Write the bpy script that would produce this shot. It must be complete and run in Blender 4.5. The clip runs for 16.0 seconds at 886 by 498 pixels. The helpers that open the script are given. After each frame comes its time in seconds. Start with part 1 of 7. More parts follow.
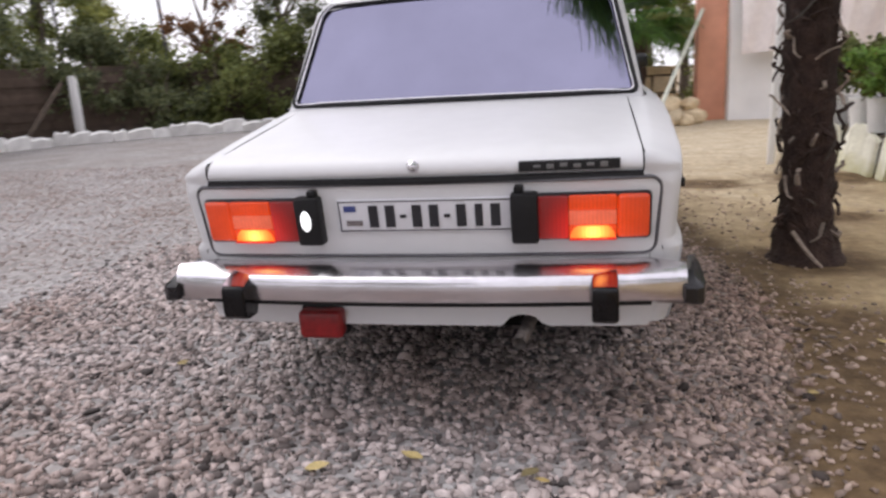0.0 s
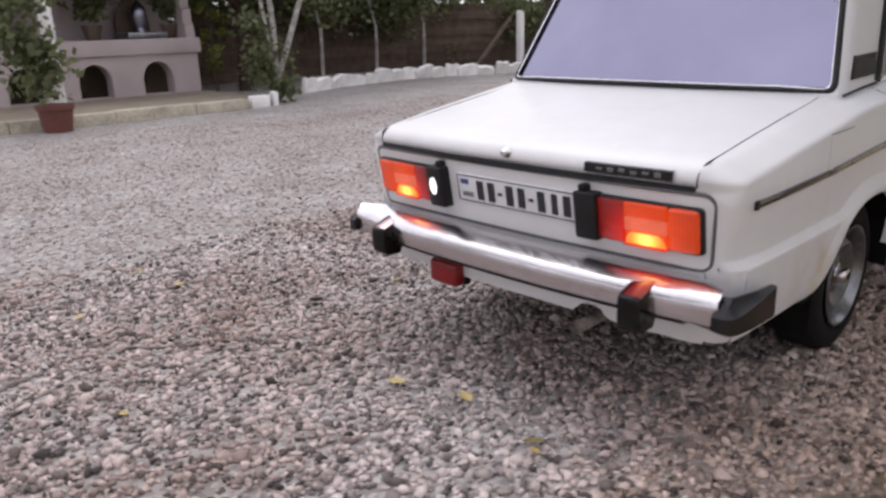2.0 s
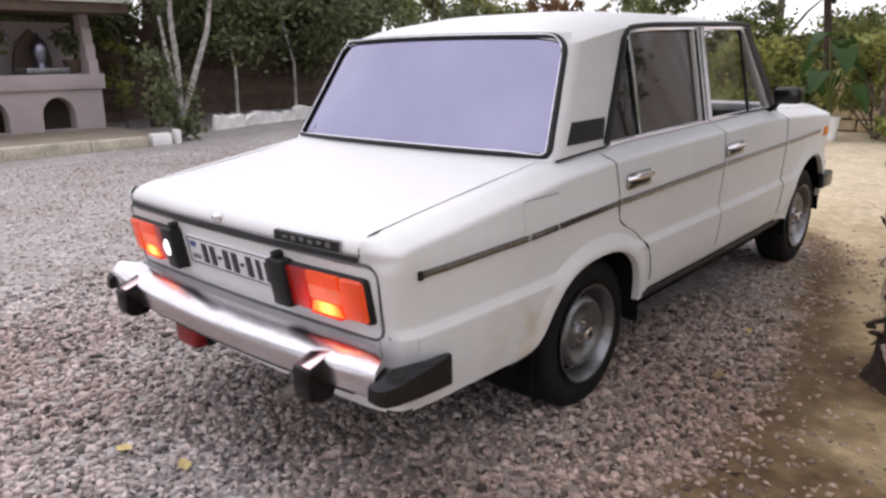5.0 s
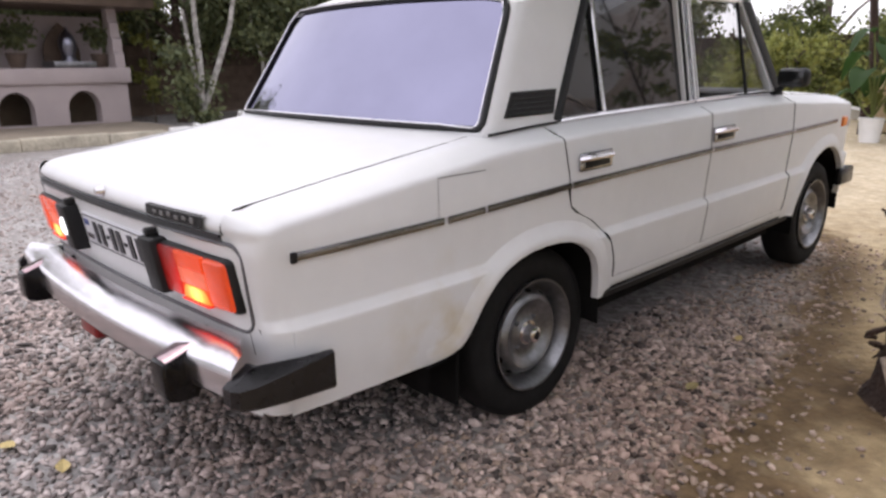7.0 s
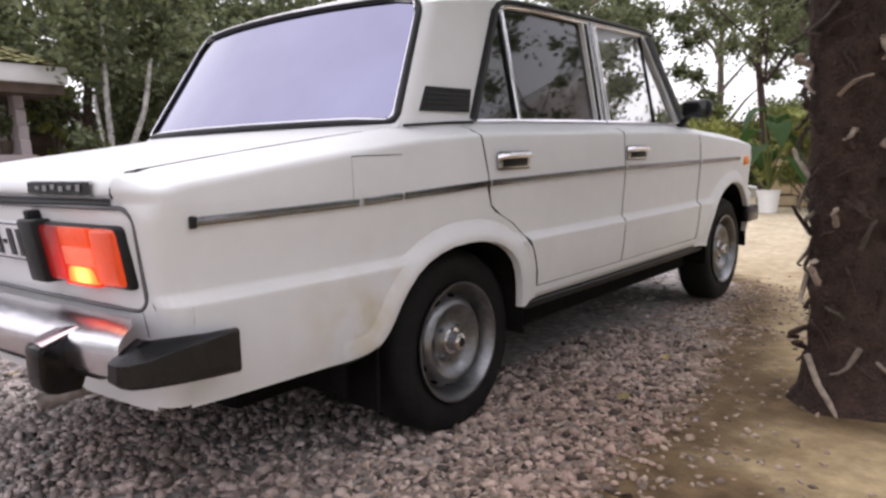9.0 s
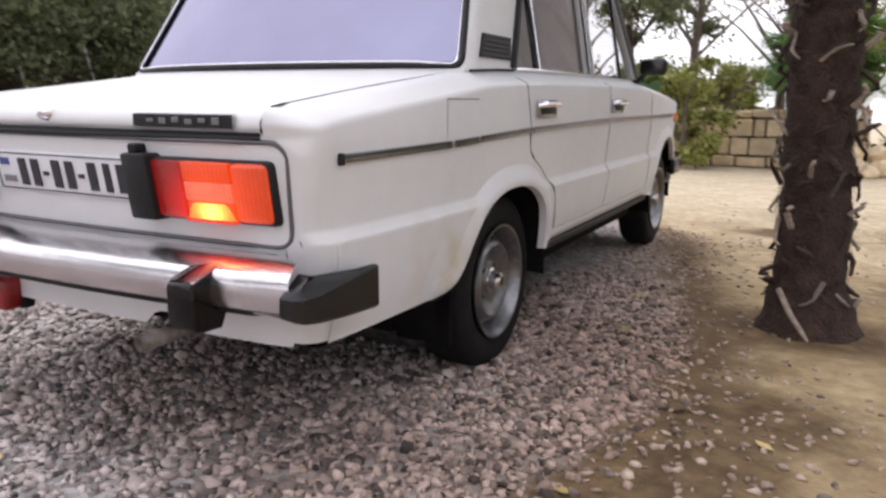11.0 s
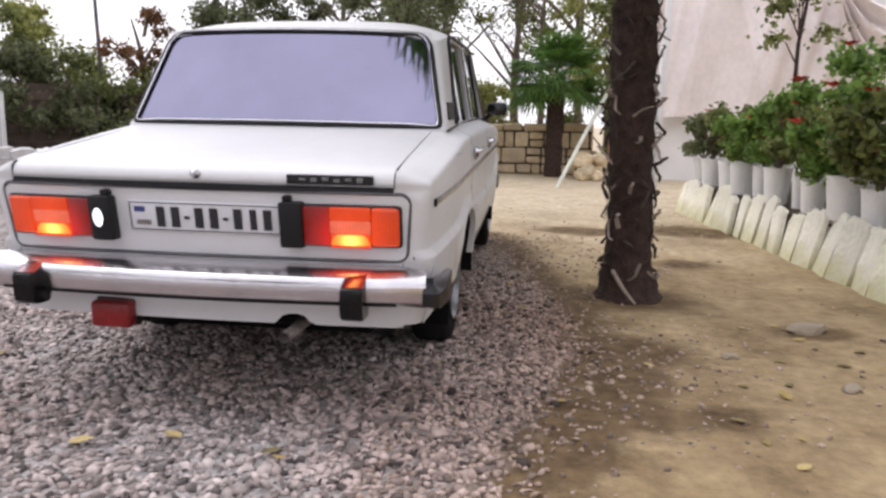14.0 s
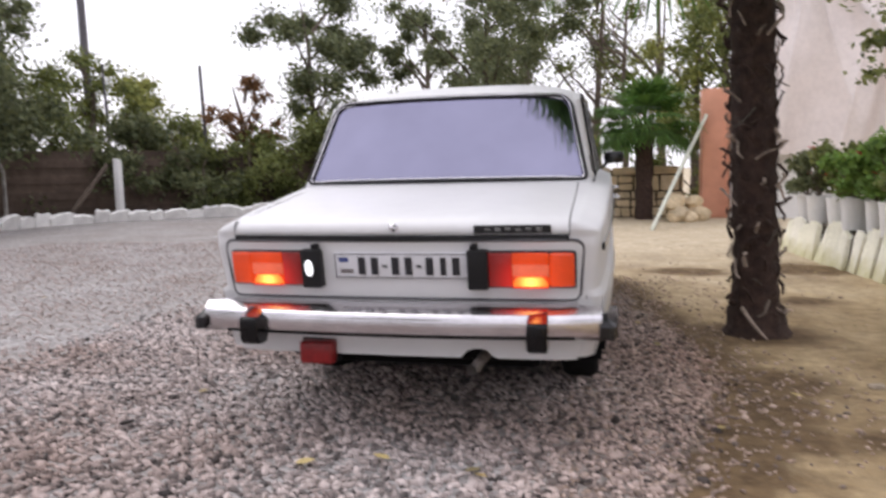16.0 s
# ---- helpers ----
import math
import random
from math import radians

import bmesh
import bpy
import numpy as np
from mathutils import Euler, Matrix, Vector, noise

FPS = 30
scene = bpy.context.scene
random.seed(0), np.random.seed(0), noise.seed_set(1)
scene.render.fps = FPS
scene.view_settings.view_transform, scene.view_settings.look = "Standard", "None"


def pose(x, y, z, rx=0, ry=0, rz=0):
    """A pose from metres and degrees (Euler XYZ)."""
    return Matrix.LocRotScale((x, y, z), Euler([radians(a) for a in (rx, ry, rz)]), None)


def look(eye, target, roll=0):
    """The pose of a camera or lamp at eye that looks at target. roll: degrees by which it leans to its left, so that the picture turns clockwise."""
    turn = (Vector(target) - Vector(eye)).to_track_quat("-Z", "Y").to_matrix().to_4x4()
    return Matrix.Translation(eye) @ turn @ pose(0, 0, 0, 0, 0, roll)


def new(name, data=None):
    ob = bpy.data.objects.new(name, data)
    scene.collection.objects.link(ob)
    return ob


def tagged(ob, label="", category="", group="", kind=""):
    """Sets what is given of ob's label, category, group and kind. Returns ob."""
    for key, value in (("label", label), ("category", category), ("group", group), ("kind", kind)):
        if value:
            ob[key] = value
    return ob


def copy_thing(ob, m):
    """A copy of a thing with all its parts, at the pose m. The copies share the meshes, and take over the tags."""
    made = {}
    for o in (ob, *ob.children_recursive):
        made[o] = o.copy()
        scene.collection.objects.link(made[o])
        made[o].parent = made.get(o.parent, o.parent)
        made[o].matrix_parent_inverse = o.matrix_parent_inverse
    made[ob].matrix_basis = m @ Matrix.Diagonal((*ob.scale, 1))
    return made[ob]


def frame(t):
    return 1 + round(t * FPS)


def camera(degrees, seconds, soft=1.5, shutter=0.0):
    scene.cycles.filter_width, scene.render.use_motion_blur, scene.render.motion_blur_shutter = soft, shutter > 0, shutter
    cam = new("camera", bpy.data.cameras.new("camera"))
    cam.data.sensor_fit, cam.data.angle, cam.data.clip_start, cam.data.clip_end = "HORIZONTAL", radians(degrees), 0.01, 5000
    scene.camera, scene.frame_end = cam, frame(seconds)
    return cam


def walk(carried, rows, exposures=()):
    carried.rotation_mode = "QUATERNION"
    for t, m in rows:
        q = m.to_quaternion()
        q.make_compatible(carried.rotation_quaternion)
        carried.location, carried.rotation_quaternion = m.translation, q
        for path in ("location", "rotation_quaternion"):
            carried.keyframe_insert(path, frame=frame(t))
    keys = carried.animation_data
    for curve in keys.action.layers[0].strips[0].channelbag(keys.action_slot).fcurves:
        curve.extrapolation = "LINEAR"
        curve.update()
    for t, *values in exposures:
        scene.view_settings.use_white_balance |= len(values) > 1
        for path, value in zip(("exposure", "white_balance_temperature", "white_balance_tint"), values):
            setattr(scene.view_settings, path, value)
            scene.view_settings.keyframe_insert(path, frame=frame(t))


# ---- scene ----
cam = camera(62.6, 16.0, soft=2.6, shutter=0.5)
PATH = [
    (0, (0.484, -2.049, 1.058), (0.1, -0.142, 0.595), -3.1),
    (0.5, (0.764, -2.069, 1.129), (0.112, -0.246, 0.626), -3.3),
    (1, (1.045, -1.996, 1.153), (0.072, -0.342, 0.59), -4.0),
    (1.5, (1.292, -1.962, 1.171), (0.134, -0.455, 0.548), -3.1),
    (2, (1.523, -1.793, 1.208), (0.143, -0.471, 0.618), -1.6),
    (2.5, (1.691, -1.675, 1.214), (0.317, -0.34, 0.641), 1.0),
    (3, (1.845, -1.653, 1.253), (0.461, -0.32, 0.696), 1.1),
    (3.5, (1.936, -1.56, 1.283), (0.6, -0.169, 0.753), 0.5),
    (4, (1.985, -1.422, 1.292), (0.592, -0.085, 0.772), -0.5),
    (4.5, (2.031, -1.318, 1.297), (0.702, 0.09, 0.797), -0.8),
    (4.7, (2.037, -1.289, 1.294), (0.735, 0.144, 0.79), -0.9),
    (6.8, (2.142, -0.836, 1.209), (0.795, 0.546, 0.682), 1.4),
    (7, (2.135, -0.782, 1.158), (0.748, 0.571, 0.662), -0.3),
    (7.5, (2.146, -0.688, 0.974), (0.769, 0.721, 0.63), -1.8),
    (8, (2.146, -0.654, 0.882), (0.788, 0.792, 0.625), -4.4),
    (8.2, (2.142, -0.643, 0.859), (0.787, 0.808, 0.615), -4.1),
    (10.3, (1.89, -1.054, 0.829), (0.845, 0.636, 0.6), 1.5),
    (10.5, (1.818, -1.086, 0.818), (0.793, 0.615, 0.581), 0.3),
    (11, (1.653, -1.161, 0.827), (0.741, 0.581, 0.462), 1.0),
    (11.5, (1.502, -1.276, 0.863), (0.781, 0.548, 0.472), 1.0),
    (12, (1.373, -1.412, 0.894), (0.771, 0.459, 0.522), 0.8),
    (12.5, (1.321, -1.622, 0.935), (0.866, 0.299, 0.614), 2.5),
    (13, (1.192, -1.819, 0.954), (0.901, 0.126, 0.587), 2.2),
    (13.5, (1.099, -2.025, 0.973), (0.863, -0.075, 0.594), 1.7),
    (14, (1.067, -2.24, 0.987), (0.828, -0.284, 0.644), 1.2),
    (14.5, (1.014, -2.366, 0.994), (0.754, -0.424, 0.592), -0.3),
    (15, (0.933, -2.491, 0.981), (0.69, -0.541, 0.605), -1.9),
    (15.5, (0.854, -2.573, 0.972), (0.525, -0.623, 0.671), -1.2),
    (16, (0.777, -2.591, 1.013), (0.331, -0.653, 0.8), -1.3),
]
walk(cam, [(t, look(eye, target, roll)) for t, eye, target, roll in PATH], exposures=[(0, 0.34), (3, 0.38), (4.5, 0.54), (7, 0.66), (8, 0.72), (10.5, 0.73), (12.5, 0.62), (14, 0.50), (16, 0.40)])

# ---------- world and light ----------

SUN_EL, SUN_AZ = 58.0, 300.0
world = bpy.data.worlds.new("overcast_sky")
scene.world = world
world.use_nodes = True
wn, wl = world.node_tree.nodes, world.node_tree.links
wn.clear()
sky = wn.new("ShaderNodeTexSky")
sky.sky_type = "NISHITA"
sky.sun_disc = False
sky.sun_elevation = radians(SUN_EL)
sky.sun_rotation = radians(SUN_AZ)
sky.air_density, sky.dust_density, sky.ozone_density = 1.0, 4.0, 1.0
cloud = wn.new("ShaderNodeMix")
cloud.data_type = "RGBA"
cloud.inputs[0].default_value = 0.86
cloud.inputs[7].default_value = (9.0, 8.68, 9.45, 1)
wl.new(sky.outputs[0], cloud.inputs[6])
bg = wn.new("ShaderNodeBackground")
# an overcast sky is brighter overhead than at the horizon
way = wn.new("ShaderNodeTexCoord")
split = wn.new("ShaderNodeSeparateXYZ")
wl.new(way.outputs["Generated"], split.inputs[0])
rise = wn.new("ShaderNodeMapRange")
rise.inputs["From Min"].default_value, rise.inputs["From Max"].default_value = 0.05, 0.9
rise.inputs["To Min"].default_value, rise.inputs["To Max"].default_value = 0.118, 0.130
wl.new(split.outputs[2], rise.inputs[0])
wl.new(rise.outputs[0], bg.inputs[1])
wl.new(cloud.outputs[2], bg.inputs[0])
wo = wn.new("ShaderNodeOutputWorld")
wl.new(bg.outputs[0], wo.inputs[0])

sun_data = bpy.data.lights.new("sun", "SUN")
sun_data.energy, sun_data.angle, sun_data.color = 0.6, radians(40), (1.0, 0.972, 0.955)
sun = new("sun", sun_data)
_az, _el = radians(SUN_AZ), radians(SUN_EL)
_dir = Vector((math.sin(_az) * math.cos(_el), math.cos(_az) * math.cos(_el), math.sin(_el)))
sun.matrix_world = look(_dir * 30, (0, 0, 0))


# ---------- materials ----------
def material(name, color, rough=0.6, metal=0.0, vary=0.12, scale=6.0, fine=60.0, bump=0.0, bump_scale=80.0,
             coat=0.0, emit=None, emit_strength=0.0, island=0.0, hue=(1.0, 1.0, 1.0), spec=0.5, alpha=1.0, obrand=0.0):
    """A principled surface with colour change at two scales, fine relief and, where asked, change from piece to piece."""
    m = bpy.data.materials.new(name)
    m.use_nodes = True
    n, l = m.node_tree.nodes, m.node_tree.links
    p = n["Principled BSDF"]
    p.inputs["Roughness"].default_value, p.inputs["Metallic"].default_value = rough, metal
    p.inputs["Specular IOR Level"].default_value = spec
    p.inputs["Coat Weight"].default_value = coat
    p.inputs["Alpha"].default_value = alpha
    co = n.new("ShaderNodeTexCoord")
    base = n.new("ShaderNodeRGB")
    base.outputs[0].default_value = (*color, 1)
    out = base.outputs[0]

    def times(sock, fac):
        mx = n.new("ShaderNodeMix")
        mx.data_type, mx.blend_type = "RGBA", "MULTIPLY"
        mx.inputs[0].default_value = 1.0
        l.new(sock, mx.inputs[6])
        l.new(fac, mx.inputs[7])
        return mx.outputs[2]

    def ramp(sock, lo, hi, tint=(1, 1, 1)):
        r = n.new("ShaderNodeMapRange")
        r.inputs["From Min"].default_value, r.inputs["From Max"].default_value = 0.3, 0.7
        r.inputs["To Min"].default_value, r.inputs["To Max"].default_value = lo, hi
        l.new(sock, r.inputs[0])
        return r.outputs[0]

    if vary:
        for s, k in ((scale, 1.0), (fine, 0.6)):
            t = n.new("ShaderNodeTexNoise")
            t.inputs["Scale"].default_value, t.inputs["Detail"].default_value = s, 4
            l.new(co.outputs["Object"], t.inputs["Vector"])
            out = times(out, ramp(t.outputs["Fac"], 1 - vary * k, 1 + vary * k * 0.6))
    if island or obrand:
        src = n.new("ShaderNodeNewGeometry").outputs["Random Per Island"] if island else n.new("ShaderNodeObjectInfo").outputs["Random"]
        cr = n.new("ShaderNodeValToRGB")
        a = island or obrand
        cr.color_ramp.elements[0].color = (1 - a, 1 - a, 1 - a, 1)
        cr.color_ramp.elements[1].color = (1 + a * 0.7 * hue[0], 1 + a * 0.7 * hue[1], 1 + a * 0.7 * hue[2], 1)
        e = cr.color_ramp.elements.new(0.5)
        e.color = (hue[0], hue[1], hue[2], 1)
        l.new(src, cr.inputs[0])
        out = times(out, cr.outputs[0])
    l.new(out, p.inputs["Base Color"])
    if bump:
        t = n.new("ShaderNodeTexNoise")
        t.inputs["Scale"].default_value, t.inputs["Detail"].default_value = bump_scale, 5
        l.new(co.outputs["Object"], t.inputs["Vector"])
        b = n.new("ShaderNodeBump")
        b.inputs["Strength"].default_value, b.inputs["Distance"].default_value = bump, 0.02
        l.new(t.outputs["Fac"], b.inputs["Height"])
        l.new(b.outputs[0], p.inputs["Normal"])
    if emit:
        p.inputs["Emission Color"].default_value = (*emit, 1)
        p.inputs["Emission Strength"].default_value = emit_strength
    return m


PAINT = material("white_car_paint", (0.68, 0.68, 0.69), rough=0.46, vary=0.04, scale=2.5, fine=14, coat=0.12)
# a little dried mud splashed behind the rear wheels
pn, pl = PAINT.node_tree.nodes, PAINT.node_tree.links
mud_c = pn.new("ShaderNodeTexCoord")
mud_s = pn.new("ShaderNodeSeparateXYZ")
pl.new(mud_c.outputs["Object"], mud_s.inputs[0])
mud_v = pn.new("ShaderNodeCombineXYZ")
pl.new(mud_s.outputs[1], mud_v.inputs[1])
pl.new(mud_s.outputs[2], mud_v.inputs[2])
mud_d = pn.new("ShaderNodeVectorMath")
mud_d.operation = "DISTANCE"
pl.new(mud_v.outputs[0], mud_d.inputs[0])
mud_d.inputs[1].default_value = (0, 0.56, 0.44)
mud_r = pn.new("ShaderNodeMapRange")
mud_r.inputs["From Min"].default_value, mud_r.inputs["From Max"].default_value = 0.02, 0.26
mud_r.inputs["To Min"].default_value, mud_r.inputs["To Max"].default_value = 0.75, 0.0
pl.new(mud_d.outputs["Value"], mud_r.inputs[0])
mud_n = pn.new("ShaderNodeTexNoise")
mud_n.inputs["Scale"].default_value, mud_n.inputs["Detail"].default_value = 9, 6
pl.new(mud_c.outputs["Object"], mud_n.inputs["Vector"])
mud_k = pn.new("ShaderNodeMapRange")
mud_k.inputs["From Min"].default_value, mud_k.inputs["From Max"].default_value = 0.42, 0.7
pl.new(mud_n.outputs["Fac"], mud_k.inputs[0])
mud_f = pn.new("ShaderNodeMath")
mud_f.operation = "MULTIPLY"
pl.new(mud_r.outputs[0], mud_f.inputs[0])
pl.new(mud_k.outputs[0], mud_f.inputs[1])
mud_m = pn.new("ShaderNodeMix")
mud_m.data_type = "RGBA"
pl.new(mud_f.outputs[0], mud_m.inputs[0])
pl.new(pn["Principled BSDF"].inputs["Base Color"].links[0].from_socket, mud_m.inputs[6])
mud_m.inputs[7].default_value = (0.52, 0.44, 0.29, 1)
pl.new(mud_m.outputs[2], pn["Principled BSDF"].inputs["Base Color"])
CHROME = material("chrome", (0.74, 0.72, 0.745), rough=0.12, metal=1.0, vary=0.05, scale=9, fine=60)
BUMPER_CHROME = material("dented_bumper_chrome", (0.70, 0.68, 0.705), rough=0.21, metal=1.0, vary=0.08, scale=9, fine=60, bump=0.06, bump_scale=18)
# the red tint puts the tail lamp's reflection into the metal's colour
RED_TINTED_METAL = material("red_tinted_metal", (0.46, 0.33, 0.35), rough=0.16, metal=1.0, vary=0.1, scale=12)
MOULDING = material("dark_worn_chrome_moulding", (0.25, 0.245, 0.26), rough=0.22, metal=1.0, vary=0.25, scale=7, fine=40)
RIM = material("tarnished_grey_rim", (0.10, 0.098, 0.107), rough=0.42, vary=0.2, scale=9, fine=40)
DULL_CHROME = material("dull_chrome_trim", (0.42, 0.42, 0.44), rough=0.25, metal=1.0, vary=0.1)
RUBBER = material("black_rubber", (0.011, 0.011, 0.012), rough=0.5, vary=0.2, scale=20, bump=0.1, spec=0.3)
BUMPER_RUBBER = material("grey_black_bumper_rubber", (0.012, 0.011, 0.0125), spec=0.36, rough=0.24, vary=0.2, scale=20)
GLOSSY_RUBBER = material("worn_shiny_rubber", (0.008, 0.0075, 0.008), rough=0.14, vary=0.2, scale=20, spec=0.25)
TYRE = material("tyre_rubber", (0.010, 0.0095, 0.0095), spec=0.2, rough=0.8, vary=0.3, scale=14, bump=0.2, bump_scale=120)
STEEL = material("silver_painted_steel", (0.23, 0.23, 0.24), rough=0.32, metal=0.85, vary=0.3, scale=14)
DARK = material("underbody_black", (0.007, 0.0065, 0.0065), spec=0.1, rough=0.9, vary=0.3)
GLASS = material("tinted_side_glass", (0.016, 0.017, 0.018), rough=0.03, vary=0.0, spec=0.5)
FRONT_GLASS = material("clear_front_glass", (0.02, 0.022, 0.022), rough=0.03, vary=0.0, spec=0.5, alpha=0.16)
MIRROR_FILM = material("mirror_film_rear_glass", (0.265, 0.262, 0.362), rough=0.06, metal=1.0, vary=0.08, scale=1.6, fine=5)


def lens_material(name, color, emit, low, high, reach, core=None):
    """Moulded lamp plastic lit from the bulb behind it: the glow falls off with the way to the bulb."""
    m = material(name, color, rough=0.2, vary=0.15, scale=20, fine=140, bump=0.3, bump_scale=180, coat=0.3, emit=emit, emit_strength=low)
    n, l = m.node_tree.nodes, m.node_tree.links
    p = n["Principled BSDF"]
    co, xyz = n.new("ShaderNodeTexCoord"), n.new("ShaderNodeSeparateXYZ")
    l.new(co.outputs["Object"], xyz.inputs[0])
    ax = n.new("ShaderNodeMath")
    ax.operation = "ABSOLUTE"
    l.new(xyz.outputs[0], ax.inputs[0])
    at = n.new("ShaderNodeCombineXYZ")
    l.new(ax.outputs[0], at.inputs[0])
    l.new(xyz.outputs[2], at.inputs[2])
    far = n.new("ShaderNodeVectorMath")
    far.operation = "DISTANCE"
    l.new(at.outputs[0], far.inputs[0])
    far.inputs[1].default_value = (0.505, 0, 0.626)
    ribs = n.new("ShaderNodeTexWave")
    ribs.inputs["Scale"].default_value, ribs.inputs["Distortion"].default_value = 28.0, 1.5
    l.new(co.outputs["Object"], ribs.inputs["Vector"])
    fall = n.new("ShaderNodeMapRange")
    fall.interpolation_type = "SMOOTHSTEP"
    fall.inputs["From Min"].default_value, fall.inputs["From Max"].default_value = 0.0, reach
    fall.inputs["To Min"].default_value, fall.inputs["To Max"].default_value = high, low
    l.new(far.outputs["Value"], fall.inputs[0])
    rib_f = n.new("ShaderNodeMapRange")
    rib_f.inputs["To Min"].default_value, rib_f.inputs["To Max"].default_value = 0.82, 1.1
    l.new(ribs.outputs["Fac"], rib_f.inputs[0])
    gain = n.new("ShaderNodeMath")
    gain.operation = "MULTIPLY"
    l.new(fall.outputs[0], gain.inputs[0])
    l.new(rib_f.outputs[0], gain.inputs[1])
    l.new(gain.outputs[0], p.inputs["Emission Strength"])
    if core:
        tint = n.new("ShaderNodeMix")
        tint.data_type = "RGBA"
        k = n.new("ShaderNodeMapRange")
        k.inputs["From Min"].default_value, k.inputs["From Max"].default_value = 0.0, reach * 0.8
        l.new(far.outputs["Value"], k.inputs[0])
        l.new(k.outputs[0], tint.inputs[0])
        tint.inputs[6].default_value, tint.inputs[7].default_value = (*core, 1), (*emit, 1)
        l.new(tint.outputs[2], p.inputs["Emission Color"])
    return m


RED_LENS = lens_material("red_lamp_lens", (0.16, 0.005, 0.005), (1.0, 0.020, 0.010), 0.06, 0.75, 0.16)
AMBER_LENS = lens_material("amber_lamp_lens", (0.46, 0.04, 0.005), (1.0, 0.072, 0.006), 0.18, 0.55, 0.19)
REFLECTOR = lens_material("pale_red_reflector", (0.62, 0.14, 0.08), (1.0, 0.135, 0.05), 0.28, 0.50, 0.10)
LIT_BULB = lens_material("lit_yellow_bulb_band", (0.9, 0.35, 0.06), (1.0, 0.15, 0.012), 0.5, 1.9, 0.066, core=(1.0, 0.56, 0.11))
WHITE_LAMP = material("white_reversing_lens", (0.9, 0.9, 0.9), rough=0.15, vary=0.0, emit=(0.95, 0.95, 1.0), emit_strength=0.9)
FOG_RED = material("red_fog_lamp_plastic", (0.26, 0.010, 0.012), rough=0.3, vary=0.3, scale=14)
PLATE_WHITE = material("number_plate_white", (0.72, 0.72, 0.75), rough=0.35, vary=0.04)
INK = material("plate_black_ink", (0.02, 0.02, 0.025), rough=0.5, vary=0.0)
BLUE_INK = material("plate_blue_ink", (0.05, 0.07, 0.22), rough=0.5, vary=0.0)
BADGE_LIGHT = material("badge_silver_script", (0.20, 0.20, 0.20), rough=0.3, metal=0.8, vary=0.0)
INDICATOR = material("orange_indicator", (0.8, 0.22, 0.03), rough=0.25, vary=0.0)
RUST = material("rusty_exhaust_steel", (0.40, 0.36, 0.335), rough=0.5, metal=0.6, vary=0.35, scale=25)
WHITEWASH = material("whitewashed_stone", (0.92, 0.91, 0.885), rough=0.9, vary=0.16, scale=5, fine=40, bump=0.5, bump_scale=25, obrand=0.1)
KERB = material("stained_whitewashed_kerb", (0.50, 0.455, 0.36), rough=0.9, vary=0.35, scale=3, fine=25, bump=0.4, bump_scale=25)
SLAB = material("mossy_whitewashed_slab", (0.90, 0.88, 0.78), rough=0.9, vary=0.14, scale=4, fine=30, bump=0.5, bump_scale=25, obrand=0.08, hue=(1.0, 1.0, 0.92))
sn0, sl0 = SLAB.node_tree.nodes, SLAB.node_tree.links
moss_c, moss_s, moss_n = sn0.new("ShaderNodeTexCoord"), sn0.new("ShaderNodeSeparateXYZ"), sn0.new("ShaderNodeTexNoise")
sl0.new(moss_c.outputs["Object"], moss_s.inputs[0])
moss_n.inputs["Scale"].default_value, moss_n.inputs["Detail"].default_value = 7, 6
sl0.new(moss_c.outputs["Object"], moss_n.inputs["Vector"])
moss_a = sn0.new("ShaderNodeMath")
moss_a.operation = "MULTIPLY_ADD"
sl0.new(moss_s.outputs[2], moss_a.inputs[0])
moss_a.inputs[1].default_value = -1.7
sl0.new(moss_n.outputs["Fac"], moss_a.inputs[2])
moss_r = sn0.new("ShaderNodeMapRange")
moss_r.inputs["From Min"].default_value, moss_r.inputs["From Max"].default_value = 0.12, 0.50
moss_r.inputs["To Max"].default_value = 0.7
sl0.new(moss_a.outputs[0], moss_r.inputs[0])
moss_m = sn0.new("ShaderNodeMix")
moss_m.data_type = "RGBA"
sl0.new(moss_r.outputs[0], moss_m.inputs[0])
sl0.new(sn0["Principled BSDF"].inputs["Base Color"].links[0].from_socket, moss_m.inputs[6])
moss_m.inputs[7].default_value = (0.50, 0.47, 0.20, 1)
sl0.new(moss_m.outputs[2], sn0["Principled BSDF"].inputs["Base Color"])
MOSSY = material("mossy_roof_tiles", (0.30, 0.29, 0.15), rough=0.95, vary=0.5, scale=5, fine=40, bump=0.7, obrand=0.35, hue=(1.05, 1.0, 0.8))
POT_WHITE = material("white_plastic_bucket", (0.880, 0.880, 0.880), rough=0.5, vary=0.1, scale=4, obrand=0.08)
CLOTH = material("pale_pink_white_cloth", (0.87, 0.795, 0.77), rough=0.95, vary=0.10, scale=1.2, fine=12, bump=0.15, bump_scale=90)
ORANGE = material("orange_painted_pillar", (0.74, 0.36, 0.24), rough=0.8, vary=0.12, scale=3, bump=0.2)
WHITE_WALL = material("white_plaster", (0.86, 0.85, 0.84), rough=0.85, vary=0.07, scale=2, bump=0.15)
PINK_WALL = material("pale_pink_plaster", (0.43, 0.37, 0.365), rough=0.9, vary=0.1, scale=1.5, bump=0.2)
STONE = material("beige_limestone", (0.68, 0.56, 0.385), rough=0.9, vary=0.18, scale=7, bump=0.5, bump_scale=20, obrand=0.14, hue=(1, 0.96, 0.88))
MORTAR = material("dark_joint", (0.13, 0.10, 0.07), rough=0.95, vary=0.2)
BARK = material("grey_brown_bark", (0.16, 0.125, 0.10), rough=0.95, vary=0.3, scale=10, bump=0.8, bump_scale=30)
